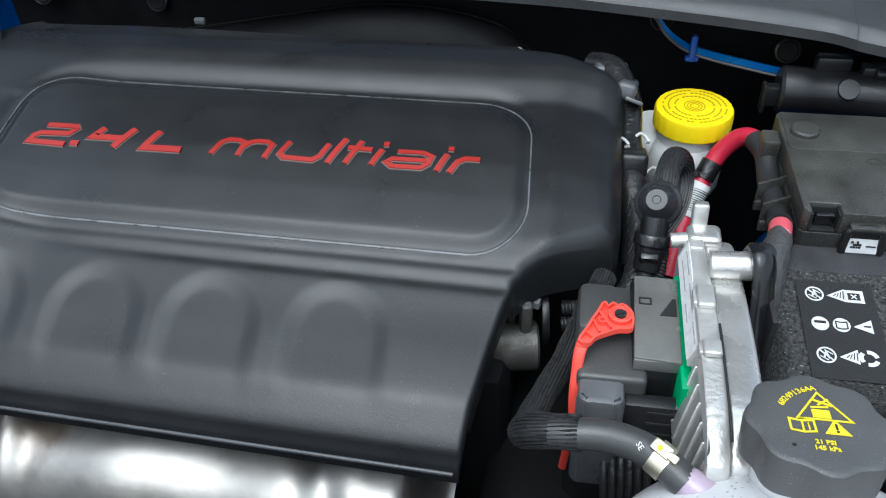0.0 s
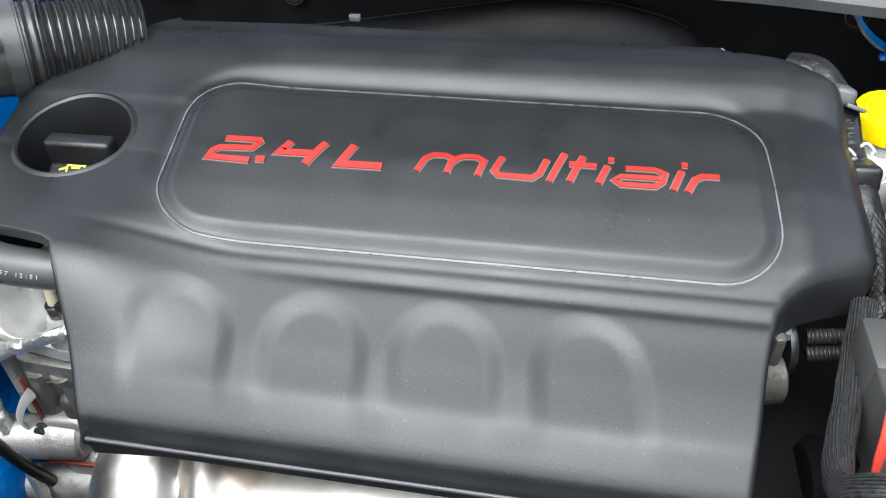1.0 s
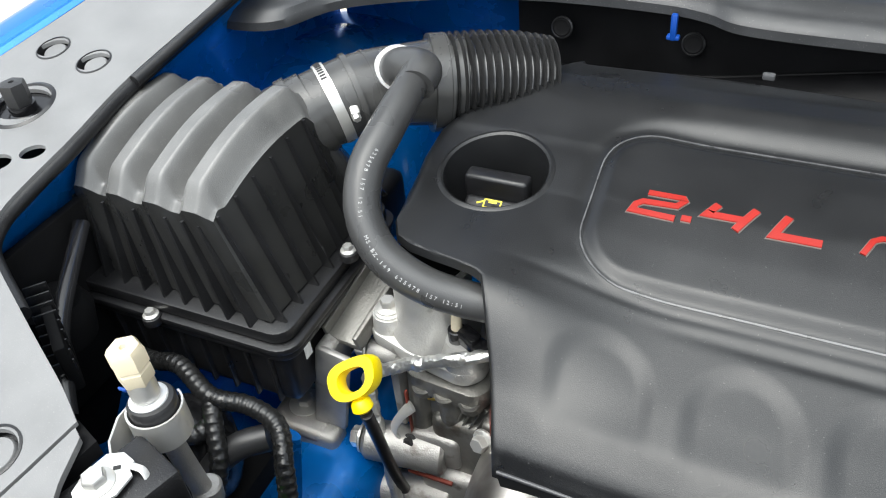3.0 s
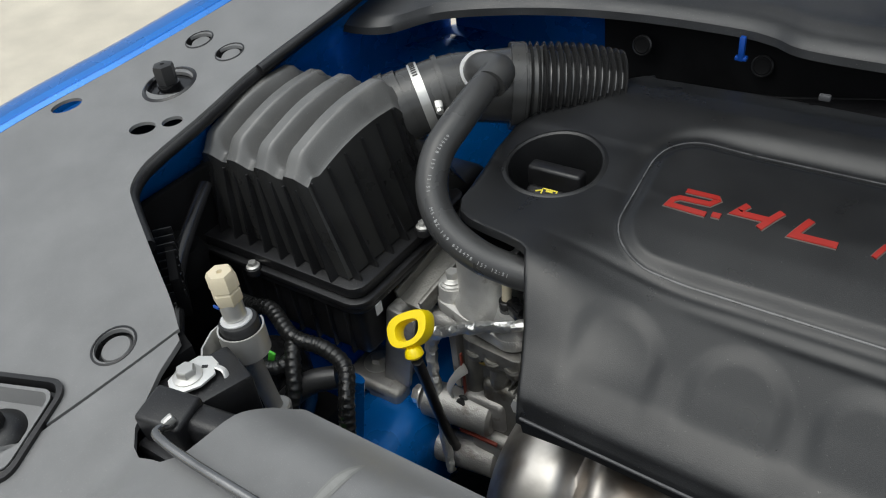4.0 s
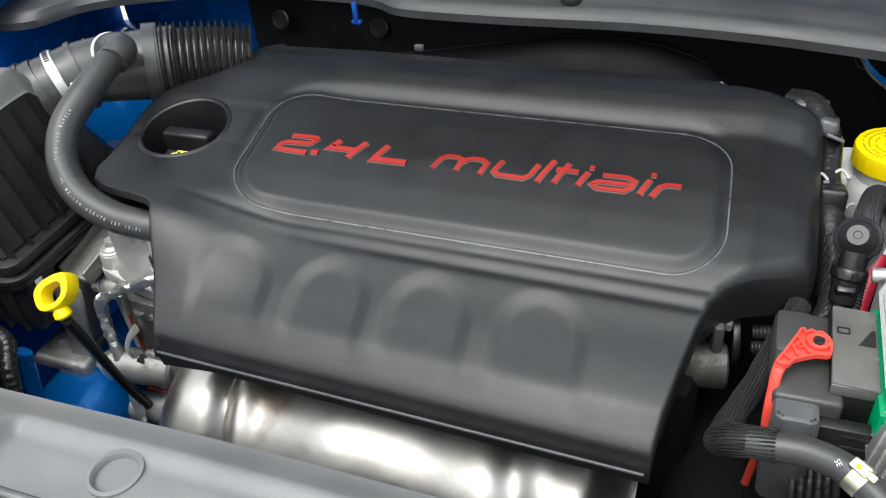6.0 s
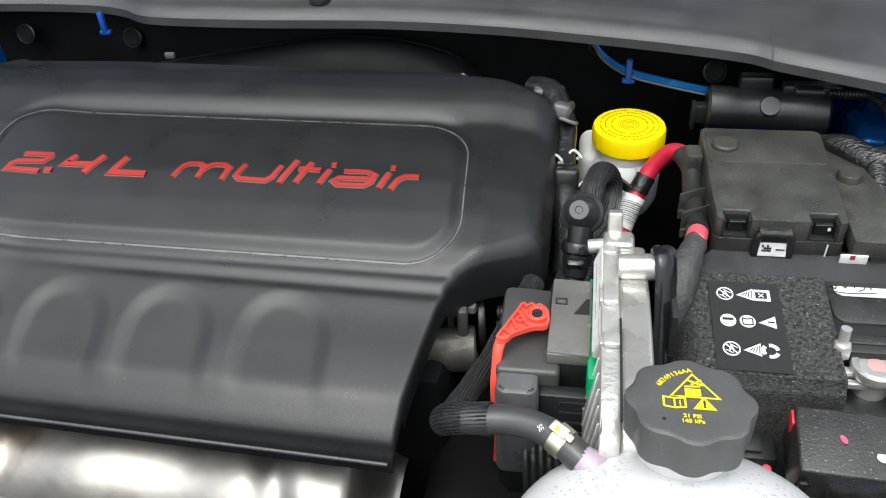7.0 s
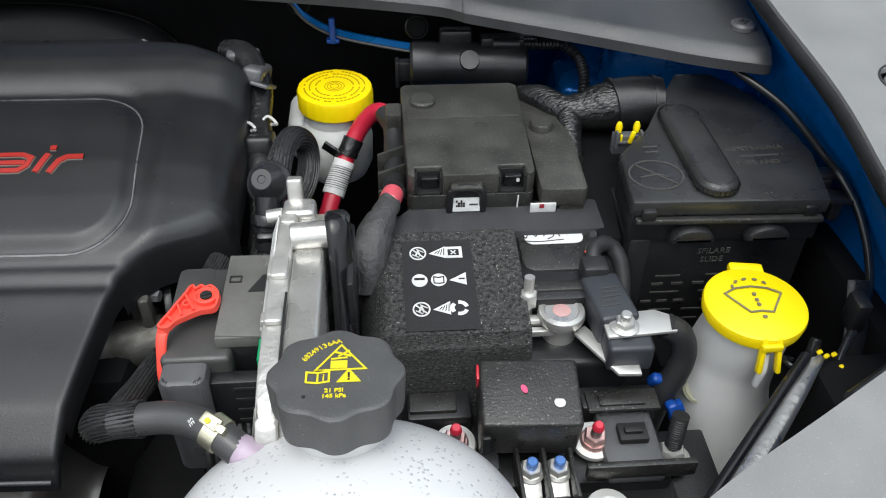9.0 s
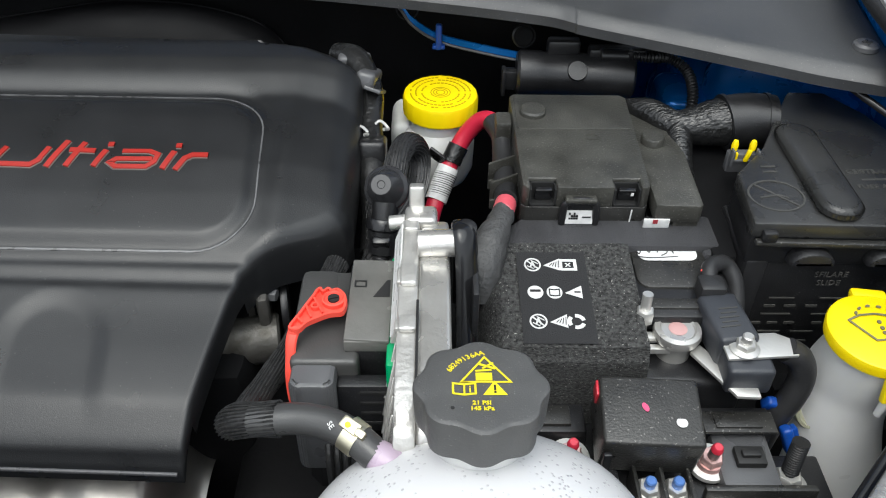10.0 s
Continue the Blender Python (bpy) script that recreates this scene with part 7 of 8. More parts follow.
# ---- negative terminal and sensor ----
term = thing("battery_terminal", (0.345, 0.43, 0.915), "bright metal battery terminal clamp with a red-marked post", "terminal")
part("post", lathe([(0.014, 0), (0.014, 0.020), (0.0185, 0.022), (0.0195, 0.026), (0.0185, 0.030), (0.0145, 0.031), (0.013, 0.0295), (0, 0.0295)], (0.347, 0.429, 0.912), n=36), SILVER, term)
part("post_mark", lathe([(0.0075, 0), (0.0065, 0.0006), (0, 0.0006)], (0.347, 0.429, 0.9418), n=20), mat("faded_red_paint", (0.48, 0.28, 0.27), 0.6), term, "faded red paint mark")
part("jaw", join(box((0.327, 0.4275, 0.933), (0.028, 0.008, 0.006), 0.001), box((0.327, 0.4185, 0.929), (0.028, 0.006, 0.006), 0.001)), STEEL, term)
part("clamp_bolt", join(cyl((0.321, 0.437, 0.928), (0.321, 0.441, 0.968), 0.0042, n=16), hexagon((0.321, 0.438, 0.942), 0.0075, 0.012)), STEEL, term)
part("strip", join(prism([(0.356, 0.416), (0.366, 0.424), (0.392, 0.383), (0.400, 0.380), (0.400, 0.370), (0.382, 0.371)], 0.9255, 0.929, 0.001)), STEEL, term)
sens = thing("battery_sensor", (0.385, 0.42, 0.90), "black battery sensor block with a bolted plate", "sensor")
part("body", join(box((0.3845, 0.4300, 0.941), (0.032, 0.052, 0.030), 0.004, 3, (0, 0, 8)), box((0.3925, 0.396, 0.934), (0.036, 0.034, 0.026), 0.004, 3)), mat("sensor_plastic", (0.035, 0.038, 0.045), 0.45, bump=0.1), sens)
part("fine_print", join(*[box((0.383 + 0.0007 * i, 0.418 + i * 0.005, 0.9563), (0.016 - 0.003 * (i % 2), 0.0014, 0.0004), rot=(0, 0, 8)) for i in range(5)]), EMBOSS, sens)
part("plate", prism([(0.375, 0.389), (0.430, 0.393), (0.430, 0.410), (0.418, 0.417), (0.374, 0.414)], 0.9475, 0.9505, 0.0008), STEEL, sens, "bright bolted plate")
part("nut", join(hexagon((0.3895, 0.3995, 0.9505), 0.0078, 0.008, flange=0.0115), cyl((0.3895, 0.3995, 0.957), (0.3895, 0.3995, 0.965), 0.0045, n=16, bev=0.001)), STEEL, sens)
part("plug", join(box((0.379, 0.463, 0.951), (0.022, 0.020, 0.022), 0.004, 2), tube([(0.379, 0.468, 0.953), (0.383, 0.484, 0.958), (0.398, 0.492, 0.955), (0.408, 0.482, 0.94), (0.408, 0.462, 0.91), (0.40, 0.45, 0.87)], 0.0072, 14, 8)), RUBBER, sens)
part("red_wire", tube([(0.374, 0.478, 0.959), (0.384, 0.489, 0.9630), (0.394, 0.4955, 0.960)], 0.0011, 8), RED, sens)
part("cable", tube([(0.424, 0.403, 0.946), (0.436, 0.401, 0.938), (0.442, 0.398, 0.920), (0.438, 0.394, 0.898), (0.428, 0.390, 0.875), (0.42, 0.385, 0.83)], 0.0105, 16, 8), RUBBER, sens)

# ---- relay box, studs and tray in front of the battery ----
tray_ob = thing("fuse_tray", (0.33, 0.33, 0.85), "black plastic cable tray with moulded compartments", "tray")
for name, c, size, r in (("deck", (0.315, 0.345, 0.872), (0.20, 0.075, 0.022), 0.004), ("ledge", (0.387, 0.337, 0.888), (0.044, 0.062, 0.016), 0.004), ("shelf", (0.335, 0.29, 0.855), (0.17, 0.06, 0.03), 0.004),
                         ("compartment", (0.245, 0.372, 0.892), (0.05, 0.028, 0.02), 0.003), ("compartment", (0.385, 0.372, 0.892), (0.06, 0.022, 0.02), 0.003), ("stud_plate", (0.43, 0.325, 0.862), (0.055, 0.075, 0.012), 0.003)):
    # The ledge is grey: a pale reflection on black plastic put into colour.
    part(name, box(c, size, r, 2), GREY if name == "ledge" else BLACK, tray_ob)
for x in (0.298, 0.3175, 0.337):
    part("divider", box((x, 0.304, 0.892), (0.003, 0.045, 0.03), 0.001), DUSTY, tray_ob)
for name, c, size, r in (("front_rail", (0.389, 0.309, 0.895), (0.082, 0.006, 0.016), 0.002), ("cover_plate", (0.387, 0.366, 0.9035), (0.056, 0.020, 0.003), 0.001), ("cover_step", (0.386, 0.366, 0.9055), (0.036, 0.013, 0.003), 0.001), ("cover_plate", (0.24, 0.372, 0.9035), (0.036, 0.018, 0.004), 0.001)):
    part(name, box(c, size, r), DUSTY, tray_ob)
part("clip", join(box((0.389, 0.338, 0.899), (0.022, 0.016, 0.006), 0.001), box((0.389, 0.338, 0.9025), (0.014, 0.006, 0.005), 0.001)), INK, tray_ob)
relay = thing("relay_box", (0.309, 0.347, 0.885), "black square relay box with a pink mark and a white dot", "relay box")
part("case", turned(box((0, 0, 0), (0.072, 0.054, 0.046), 0.003, 3), pose(0.3085, 0.3480, 0.924, 11, 0, -3)), DUSTY, relay)
rz = lambda y: 0.9410 + (y - 0.322) * 0.196 + 0.0017
part("pink_mark", prism(ellipse(0.304, 0.3455, 0.0022, 0.0040, 12, 15), 0, 0.0005, m=Matrix.Translation((0, 0, rz(0.3455)))), mat("pink_paint", (0.75, 0.10, 0.22), 0.5), relay)
part("white_dot", prism(ellipse(0.328, 0.3335, 0.0040, 0.0042, 20), 0, 0.0005, m=Matrix.Translation((0, 0, rz(0.3335)))), PRINT, relay)
part("red_corner", box((0.2725, 0.3655, 0.940), (0.002, 0.012, 0.014), 0.0006, rot=(11, 0, -3)), mat("red_paint_corner", (0.60, 0.03, 0.05), 0.4), relay)
for i, x in enumerate((0.255, 0.360)):
    y, z = (0.343, 0.339)[i], 0.886
    stud = thing("terminal_stud", (x, y, z), "zinc terminal stud with a wide washer and red paint", "stud", "painted studs")
    part("washer", lathe([(0.0155, 0), (0.0165, 0.002), (0.0155, 0.0045), (0.008, 0.005), (0, 0.005)], (x, y, z + 0.002), (x, y - 0.15, z + 1), 32), STEEL, stud)
    part("nut", hexagon((x, y - 0.0008, z + 0.006), 0.0088, 0.011, (0, -0.15, 1), flange=0.0105), mat("paint_marked_zinc", (0.62, 0.40, 0.38), 0.35, metal=0.7, var=0.3, scale=150), stud, "nut smeared with pink paint")
    part("thread", cyl((x, y - 0.002, z + 0.012), (x, y - 0.0055, z + 0.029), 0.0042, n=16), mat("black_thread", (0.03, 0.02, 0.02), 0.4), stud)
    part("paint_tip", cyl((x, y - 0.0050, z + 0.0265), (x, y - 0.0062, z + 0.0325), 0.0046, 0.0038, 16, 0.001), mat("red_tip_paint", (0.62, 0.03, 0.06), 0.35), stud, "red paint on the tip")
for x in (0.3075, 0.3275):
    y, z = 0.311, 0.892
    nut = thing("cable_nut", (x, y, z), "zinc flange nut with blue paint on a cable eye", "nut", "blue-marked nuts")
    part("eye", join(lathe([(0.0085, 0), (0.0085, 0.003), (0, 0.003)], (x, y, z), n=24), box((x, y - 0.013, z - 0.002), (0.014, 0.018, 0.003), 0.001, rot=(25, 0, 0))), STEEL, nut)
    part("head", hexagon((x, y, z + 0.003), 0.0080, 0.009, (0, -0.1, 1), flange=0.0100), STEEL, nut)
    part("thread", cyl((x, y - 0.0008, z + 0.011), (x, y - 0.0018, z + 0.0195), 0.0042, n=16, bev=0.001), mat("blue_nut_paint", (0.10, 0.22, 0.55), 0.4, metal=0.5), nut, "blue paint on the thread")
    part("cable", tube([(x, y - 0.018, z - 0.004), (x, y - 0.032, z - 0.012), (x, y - 0.05, z - 0.04)], 0.0085, 14, 5), RUBBER, nut)
st = thing("threaded_stud", (0.421, 0.328, 0.862), "tall black threaded stud with a zinc flange nut", "stud")
part("nut", hexagon((0.421, 0.331, 0.874), 0.0100, 0.012, (0, 0.1, 1), flange=0.0150), STEEL, st)
part("thread", tube([(0.421, 0.332, 0.878), (0.4225, 0.3365, 0.895), (0.424, 0.340, 0.9145)], 0.0058, 16, 4, rings=0.0014, pitch=0.0022), BLACK, st)
bolt = thing("eye_bolt", (0.362, 0.283, 0.868), "large zinc cable eye bolt in the tray", "bolt")
part("eye", lathe([(0.017, 0), (0.018, 0.003), (0.017, 0.007), (0.010, 0.008), (0.009, 0.012), (0, 0.012)], (0.362, 0.286, 0.874), (0.362, 0.16, 1.8), 32), STEEL, bolt)
part("side_nut", hexagon((0.376, 0.277, 0.876), 0.007, 0.016, (0.2, -0.3, 1)), STEEL, bolt)
clipc = thing("relay_plug", (0.275, 0.305, 0.87), "black two-wire plug below the relay box", "plug")
part("body", join(box((0.2755, 0.308, 0.900), (0.016, 0.016, 0.034), 0.003), box((0.276, 0.303, 0.888), (0.022, 0.012, 0.014), 0.002), box((0.2745, 0.316, 0.918), (0.006, 0.004, 0.03), 0.001)), BLACK, clipc)
part("wire", join(tube([(0.277, 0.300, 0.880), (0.281, 0.290, 0.872), (0.293, 0.278, 0.862), (0.31, 0.265, 0.85)], 0.0016, 8)), mat("green_wire", (0.02, 0.25, 0.12), 0.4), clipc, "green wire")
bl = thing("blue_connector", (0.44, 0.385, 0.86), "bright blue plastic connector clip on a black cable", "connector")
part("body", join(box((0.4245, 0.394, 0.892), (0.014, 0.009, 0.013), 0.003, 3, (20, 20, 0)), box((0.436, 0.372, 0.874), (0.009, 0.011, 0.026), 0.003, 3, (-20, -18, 10)), box((0.443, 0.377, 0.874), (0.005, 0.008, 0.018), 0.0015, 2, (-20, -18, 10))), BLUE_P, bl)
solo("body_grommet", lathe([(0.0125, 0), (0.0125, 0.003), (0.0105, 0.0045), (0.0095, 0.003), (0, 0.003)], (0.4635, 0.40, 0.872), (0.46, 0.1, 1.2), 28), mat("olive_cap", (0.36, 0.36, 0.26), 0.5), "small olive plastic cap on the rail", "cap")
solo("tray_wall", join(box((0.462, 0.42, 0.855), (0.06, 0.02, 0.07), 0.004), box((0.40, 0.46, 0.80), (0.30, 0.12, 0.10), 0.01)), DARK, "dark sheet ledge beside the battery tray", "ledge")

# ---- main fuse box ----
mainbox = thing("main_fuse_box", (0.50, 0.60, 0.76), "large black plastic fuse box with a raised rib on its lid", "fuse box")
top_out = [(0.411, 0.4895), (0.577, 0.4850), (0.590, 0.555), (0.584, 0.620), (0.568, 0.664), (0.543, 0.702), (0.507, 0.703), (0.480, 0.655), (0.452, 0.602), (0.416, 0.560)]


part("body", join(prism(shrink(top_out, 0.95), 0.76, 0.975, 0.004), box((0.425, 0.53, 0.86), (0.02, 0.08, 0.2), 0.004)), BLACK, mainbox)
BX = Matrix(((1, 0, 0, 0), (0, 1, 0, 0), (0.0, 0.0, 1, 0.002), (0, 0, 0, 1)))
LIDGLOSS = mat("smooth_lid_plastic", (0.026, 0.026, 0.0255), 0.30, bump=0.14, grain=800, var=0.3, specks=0.14, speck_size=620, speck_at=0.70)
lid2 = part("lid", prism(top_out, 0.984, 0.999, 0.003, BX), LIDGLOSS, mainbox)
part("lid_skirt", prism(shrink(top_out, 0.978), 0.955, 0.9838, 0.002, BX), BLACK, mainbox)
part("front_ledge", box((0.494, 0.4850, 0.9835), (0.158, 0.007, 0.005), 0.0015, rot=(0, 0, -1.6)), DUSTY, mainbox, "narrow moulded ledge")
for x, w in ((0.425, 0.012), (0.562, 0.012)):
    part("corner_lug", box((x, 0.4875, 0.9905), (w, 0.010, 0.010), 0.002), BLACK, mainbox)
lid_z = lambda x: 1.001
rib_m = Matrix.Translation((0.4855, 0.562, lid_z(0.4855) - 0.002)) @ pose(0, 0, 0, 0, 0, 1)
part("rib", prism(rounded(-0.0185, -0.070, 0.0185, 0.070, 0.0180, 7), 0, 0.012, 0.0080, rib_m, 4), LIDGLOSS, mainbox, "raised rounded rib")
sl = (0.440, 0.527)
part("lid_signs", join(ribbon([(sl[0] + 0.023 * math.cos(a), sl[1] + 0.021 * math.sin(a)) for a in np.linspace(0, 2 * math.pi, 33)], 0.0016, lid_z(0.44) - 0.001, lid_z(0.44) + 0.0008), ribbon([(sl[0] - 0.015, sl[1] + 0.016), (sl[0] + 0.016, sl[1] - 0.015)], 0.0016, lid_z(0.44) - 0.001, lid_z(0.44) + 0.0008),
                       ribbon([(sl[0] - 0.014, sl[1] - 0.003), (sl[0] + 0.002, sl[1] + 0.001), (sl[0] + 0.010, sl[1] - 0.003)], 0.0016, lid_z(0.44) - 0.001, lid_z(0.44) + 0.0007)), EMBOSS, lid2, "raised worn lettering and sign")
for x, y, w in ((0.5395, 0.552, 0.034), (0.446, 0.562, 0.013), (0.446, 0.570, 0.013)):
    part("raised_bar", box((x, y, lid_z(x)), (w, 0.002, 0.001), rot=(0, 0, 2)), EMBOSS, lid2)
for text, x, y in (("CENTRALINA", 0.5385, 0.563), ("FUSE AND", 0.5345, 0.541)):
    part("raised_words", words(text, 0.0088, pose(x, y, lid_z(x) + 0.0004, 0, 0, 2), 0.0004), EMBOSS, lid2, "raised worn lettering")
for x in (0.4640, 0.5290):
    arch = [(0.019 * math.cos(a), 0.013 * math.sin(a)) for a in np.linspace(0, math.pi, 14)]
    part("finger_grip", prism(arch, 0, 0.016, 0.004, Matrix(((1, 0, 0, x), (0, 0, -1, 0.4915), (0, 1, 0, 0.966), (0, 0, 0, 1)))), BLACK, mainbox)
part("slide_words", join(words("SFILARE", 0.0085, pose(0.490, 0.4880, 0.9470, 90, 0, 0), 0.0004), words("SLIDE", 0.0085, pose(0.490, 0.4880, 0.9375, 90, 0, 0), 0.0004)), EMBOSS, mainbox, "raised words")
rows_of = ((0.9195, (0.455, 0.500, 0.53), 0.022), (0.910, (0.447, 0.465, 0.484, 0.505, 0.525, 0.545), 0.010), (0.900, (0.455, 0.500, 0.535), 0.026), (0.889, (0.440, 0.455, 0.470, 0.495, 0.53), 0.009), (0.878, (0.455, 0.485, 0.54), 0.020), (0.866, (0.46, 0.485, 0.51), 0.014))
for z, places, w in rows_of:
    for x in places:
        part("raised_mark", box((x, 0.4884, z), (w, 0.0012, 0.0024 if w < 0.012 else 0.0012)), EMBOSS, mainbox)
part("latch", join(box((0.592, 0.530, 0.995), (0.028, 0.022, 0.005), 0.0015, 2, (-14, 10, 12)), box((0.588, 0.522, 0.985), (0.010, 0.012, 0.024), 0.002)), BLACK, mainbox)
part("latch", join(box((0.592, 0.502, 0.990), (0.028, 0.022, 0.005), 0.0015, 2, (-8, 12, 8)), box((0.589, 0.498, 0.982), (0.010, 0.012, 0.020), 0.002)), BLACK, mainbox)
# Added near-black filler; hides the blue wall so the gap looks shaded.
part("gap_shade", prism([(0.3905, 0.500), (0.412, 0.500), (0.418, 0.565), (0.452, 0.606), (0.482, 0.662), (0.475, 0.728), (0.3905, 0.728)], 0.76, 0.956, 0.004), DARK, mainbox, "near-black filler that darkens the gap beside the box")
yc = thing("yellow_clip_plug", (0.43, 0.585, 0.985), "black plug with two yellow locking tabs on the fuse box", "plug")
part("body", join(box((0.4222, 0.5930, 0.9945), (0.0022, 0.007, 0.0170), 0.0006), box((0.4450, 0.5930, 0.9945), (0.0022, 0.007, 0.0170), 0.0006), box((0.4336, 0.5950, 0.9900), (0.022, 0.003, 0.0026), 0.0006), box((0.4336, 0.6010, 0.9860), (0.026, 0.010, 0.020), 0.002)), GREY, yc)
for x in (0.4250, 0.4415):
    part("tab", lathe([(0.0030, 0), (0.0032, 0.006), (0.0020, 0.0095), (0, 0.0100)], (x, 0.6000, 0.9990), n=16), YELLOW, yc)
part("tab", box((0.4365, 0.5940, 0.9960), (0.0040, 0.003, 0.0125), 0.0008, rot=(0, 12, 0)), YELLOW, yc)
part("tab", box((0.4275, 0.5965, 0.9935), (0.0020, 0.003, 0.0080), 0.0005), YELLOW, yc)

# ---- tubes and loom behind the fuse boxes ----
muff = thing("round_duct", (0.30, 0.765, 0.95), "dark grey plastic cylinder lying behind the fuse box", "duct")
part("drum", lathe([(0.021, 0), (0.0240, 0.003), (0.0240, 0.026), (0.0230, 0.028), (0.0230, 0.092), (0.0240, 0.094), (0.0240, 0.122), (0.021, 0.125)], (0.240, 0.768, 0.984), (0.365, 0.764, 0.983), 40), BLACK, muff)
part("end_tab", join(box((0.2335, 0.762, 0.980), (0.018, 0.012, 0.022), 0.002), box((0.226, 0.760, 0.978), (0.004, 0.014, 0.030), 0.001)), COVER, muff)
part("clip", lathe([(0.011, 0), (0.010, 0.002), (0, 0.002)], (0.302, 0.7485, 0.997), (0.302, 0.3, 1.38), 24), BLACK, muff)
part("saddle", join(box((0.345, 0.770, 1.008), (0.060, 0.016, 0.012), 0.003), box((0.289, 0.776, 1.010), (0.035, 0.016, 0.02), 0.004)), BLACK, muff)
cond = thing("corrugated_conduit", (0.40, 0.74, 0.95), "thin black corrugated conduit behind the fuse boxes", "conduit")
part("conduit", tube([(0.352, 0.762, 1.008), (0.378, 0.763, 1.006), (0.402, 0.766, 1.003), (0.418, 0.752, 0.996), (0.421, 0.728, 0.985), (0.416, 0.706, 0.968)], 0.0052, 12, 8, rings=0.0016, pitch=0.0036), BLACK, cond)
part("end_plug", join(cyl((0.326, 0.761, 1.009), (0.356, 0.762, 1.008), 0.0075, n=18, bev=0.001), box((0.357, 0.7625, 1.008), (0.006, 0.012, 0.013), 0.001)), BLACK, cond)
lm = thing("taped_harness", (0.41, 0.67, 0.94), "thick black shiny taped harness into the main fuse box", "wiring")
part("wrap", join(tube([(0.350, 0.706, 0.975), (0.368, 0.690, 0.982), (0.388, 0.670, 0.980), (0.408, 0.668, 0.981), (0.425, 0.669, 0.984), (0.446, 0.669, 0.987)], [0.013, 0.015, 0.016, 0.019, 0.023, 0.025], 22, 8), tube([(0.392, 0.664, 0.980), (0.390, 0.636, 0.968), (0.392, 0.615, 0.95), (0.40, 0.60, 0.90)], [0.014, 0.012, 0.011, 0.011], 16, 6)), mat("shiny_tape", (0.012, 0.012, 0.012), 0.20, bump=1.0, grain=150, var=0.3, stretch=(1, 3, 1)), lm)
part("elbow_cup", join(tube([(0.436, 0.668, 0.985), (0.458, 0.670, 0.987), (0.484, 0.668, 0.987)], [0.0265, 0.0268, 0.026], 32, 5), tube([(0.436, 0.668, 0.985), (0.4395, 0.6685, 0.9855)], 0.0283, 32, 2), tube([(0.474, 0.669, 0.987), (0.478, 0.6688, 0.987)], 0.0276, 32, 2)), BLACK, lm, "smooth black end cup")

# ---- washer reservoir ----
washer = thing("washer_reservoir", (0.50, 0.40, 0.70), "milky white washer reservoir with a yellow flip cap", "reservoir")
part("bottle", tube([(0.4925, 0.406, 0.957), (0.4925, 0.409, 0.930), (0.4925, 0.415, 0.900), (0.491, 0.416, 0.865), (0.496, 0.410, 0.825), (0.503, 0.395, 0.78), (0.51, 0.37, 0.72), (0.52, 0.34, 0.66)], [0.0335, 0.0340, 0.0365, 0.040, 0.043, 0.045, 0.05, 0.055], 40, 8), WHITE, washer)
wc = part("cap", lathe([(0.0365, -0.010), (0.0390, -0.009), (0.0400, -0.002), (0.0392, 0.001), (0.037, 0.0022), (0, 0.0026)], (0.4925, 0.4060, 0.9625), (0.495, 0.386, 1.96), 56), YELLOW, washer, "yellow round cap")
part("hinge", box((0.4995, 0.4465, 0.9605), (0.028, 0.013, 0.009), 0.003, 2, (0, 0, -8)), YELLOW, wc)
part("pull_tab", join(box((0.4860, 0.3655, 0.949), (0.0040, 0.006, 0.030), 0.0012, rot=(-18, 4, 0)), box((0.4985, 0.3650, 0.949), (0.0040, 0.006, 0.030), 0.0012, rot=(-18, -4, 0)), box((0.4922, 0.3665, 0.9565), (0.016, 0.007, 0.006), 0.0012)), YELLOW, wc)
part("spout", tube([(0.4920, 0.3705, 0.945), (0.4910, 0.3655, 0.932), (0.4900, 0.3655, 0.915)], [0.0032, 0.0036, 0.003], 10, 5), WHITE, washer)
wz = lambda x, y: 0.9655 + (y - 0.4045) * 0.019
wi = [ribbon([(0.473, 0.415), (0.4845, 0.421), (0.4985, 0.4225), (0.512, 0.420), (0.5225, 0.413), (0.508, 0.391), (0.4985, 0.393), (0.4885, 0.392), (0.473, 0.415), (0.4735, 0.4155)], 0.0017, 0, 0.0008)]
for i in range(5):
    a = radians(165 - i * 33)
    wi.append(prism(ellipse(0.4985 + 0.0165 * math.cos(a), 0.4205 + 0.0115 * math.sin(a), 0.0022, 0.0013, 10, math.degrees(a) + 90), 0, 0.0008))
for y in (0.413, 0.406, 0.4005, 0.386):
    wi.append(prism(rounded(0.4968, y - 0.0018, 0.5002, y + 0.0018, 0.0012, 3), 0, 0.0008))
wb = join(*wi)
for q in wb.verts:
    q.co.x, q.co.y = 0.4925 + (q.co.x - 0.4975) * 0.9, 0.4060 + (q.co.y - 0.4045) * 0.9
for q in wb.verts:
    q.co.z += wz(q.co.x, q.co.y)
part("washer_sign", wb, mat("dark_sign_print", (0.16, 0.15, 0.09), 0.5, bump=0.0), wc, "dark windscreen-washer sign")

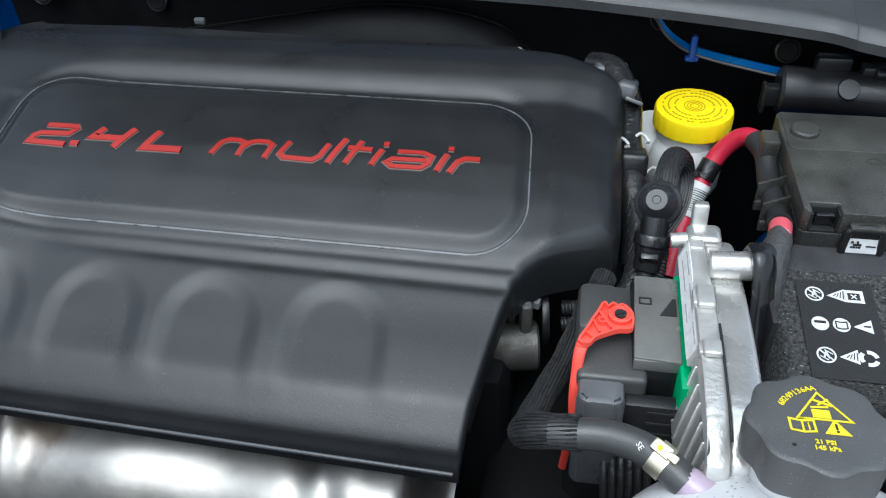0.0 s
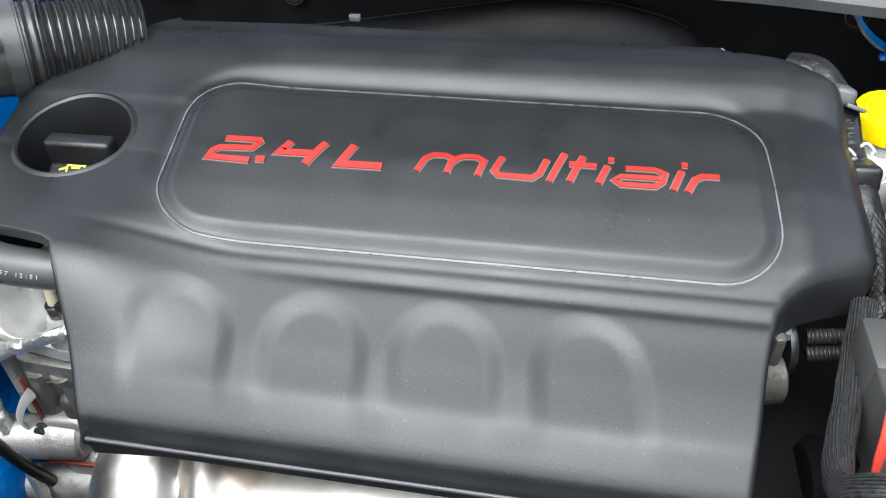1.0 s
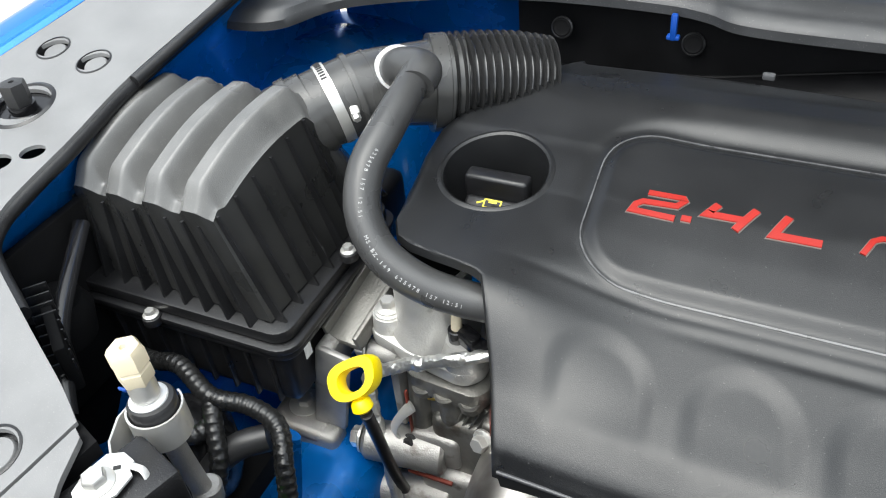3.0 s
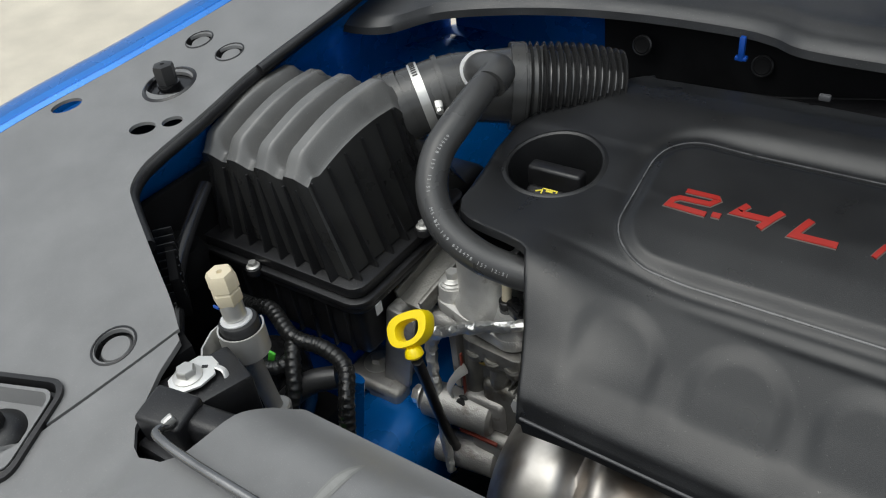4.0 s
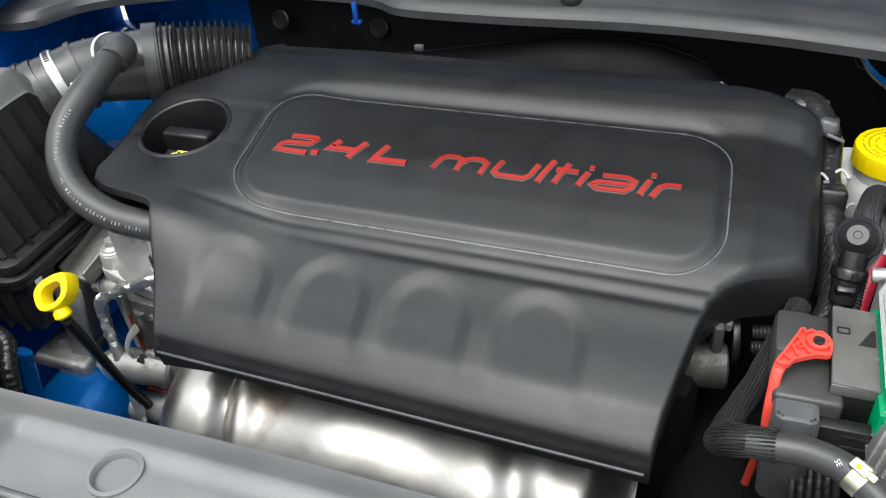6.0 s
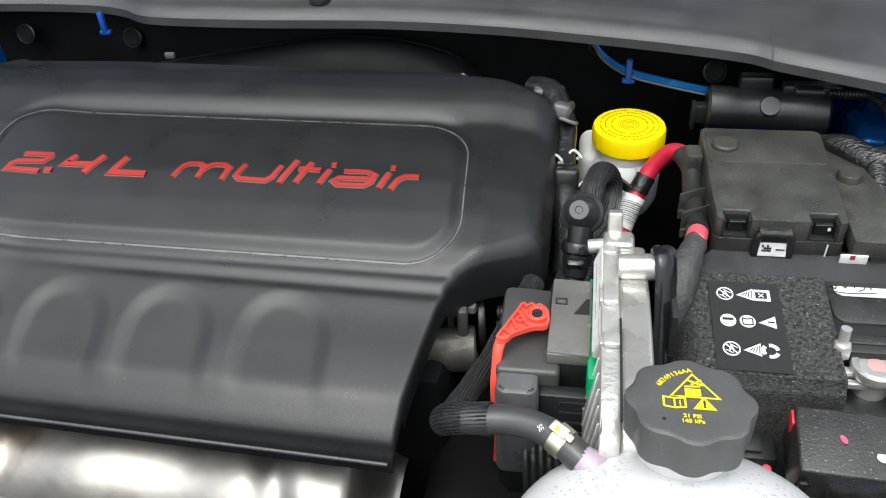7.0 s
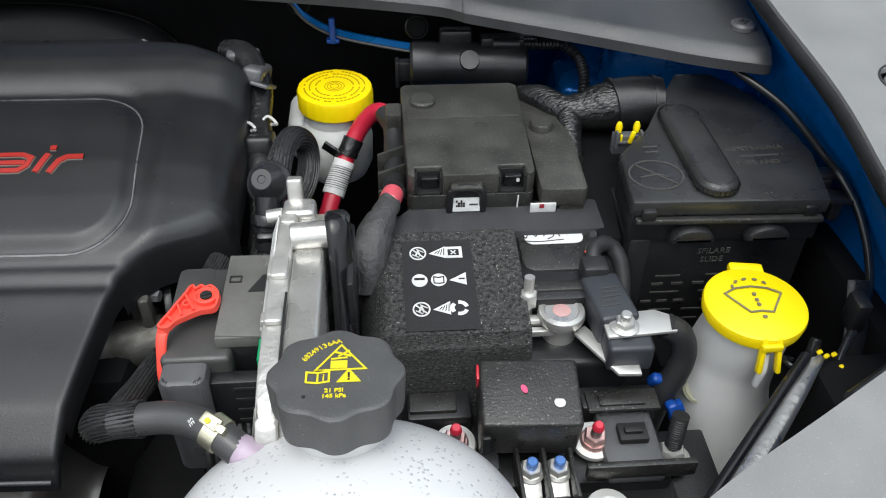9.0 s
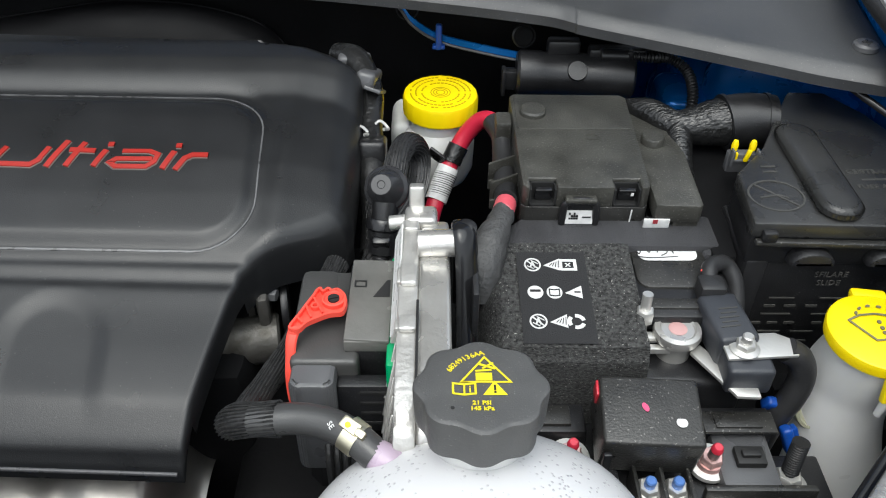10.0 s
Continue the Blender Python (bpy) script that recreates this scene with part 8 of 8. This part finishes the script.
# ---- rod, release cable and clutter on the right ----
bar = thing("latch_bar", (0.48, 0.31, 0.90), "flat dark steel bar leaning beside the washer bottle", "bar")
part("bar", tube([(0.535, 0.372, 0.938), (0.505, 0.340, 0.934), (0.46, 0.293, 0.928), (0.41, 0.243, 0.922)], [0.006, 0.0085, 0.0105, 0.011], 14, 4, flat=0.45), mat("scuffed_steel", (0.42, 0.41, 0.39), 0.32, metal=0.9, bump=0.2, grain=200), bar)
part("edge", tube([(0.524, 0.369, 0.942), (0.493, 0.338, 0.938), (0.45, 0.294, 0.932), (0.405, 0.248, 0.926)], 0.0042, 12, 4), GLOSS, bar)
part("hook", join(tube([(0.516, 0.372, 0.935), (0.509, 0.371, 0.938), (0.511, 0.364, 0.938), (0.522, 0.362, 0.936)], 0.0022, 10), cyl((0.530, 0.372, 0.936), (0.534, 0.379, 0.950), 0.0045, n=14, bev=0.001)), GLOSS, bar)
for x, y, z in ((0.5335, 0.3690, 0.9455), (0.5385, 0.3665, 0.9435), (0.5455, 0.3685, 0.9425), (0.5480, 0.3590, 0.9390)):
    part("paint_dab", box((x, y, z), (0.0045, 0.0035, 0.0035), 0.001, rot=(20, 20, 30)), YELLOW, bar, "yellow paint dab")
solo("release_cable", tube([(0.520, 0.668, 1.046), (0.540, 0.640, 1.037), (0.5767, 0.6011, 1.0200), (0.5933, 0.5411, 1.0060), (0.5970, 0.5150, 1.0020), (0.6060, 0.4880, 0.9850), (0.6040, 0.4500, 0.9650), (0.590, 0.415, 0.950), (0.550, 0.366, 0.932), (0.52, 0.31, 0.905), (0.49, 0.26, 0.88)], 0.0036, 12, 10), GLOSS, "thin black bonnet release cable along the fender", "cable")
# Near-black filler that keeps the low right corner dark.
solo("headlamp", join(box((0.575, 0.33, 0.84), (0.10, 0.10, 0.20), 0.02, 2), box((0.47, 0.26, 0.80), (0.16, 0.06, 0.16), 0.02)), DARK, "near-black filler in place of a headlamp's back under the fender shield", "headlamp")
# Added near-black panels; they make the lower right of the bay look shaded.
liner = thing("shade_panel", (0.60, 0.42, 0.68), "near-black panels added to shade the bay beside the washer bottle", "liner")
part("side_wall", box((0.615, 0.42, 0.80), (0.03, 0.26, 0.26), 0.01), DARK, liner)
part("ledge", box((0.56, 0.44, 0.74), (0.08, 0.2, 0.12), 0.01), DARK, liner)
solo("side_bracket", join(tube([(0.580, 0.42, 0.97), (0.575, 0.39, 0.93), (0.56, 0.36, 0.88)], 0.010, 12, flat=0.4), box((0.573, 0.40, 0.955), (0.012, 0.020, 0.03), 0.003)), BLACK, "black bracket on the inner fender", "bracket")
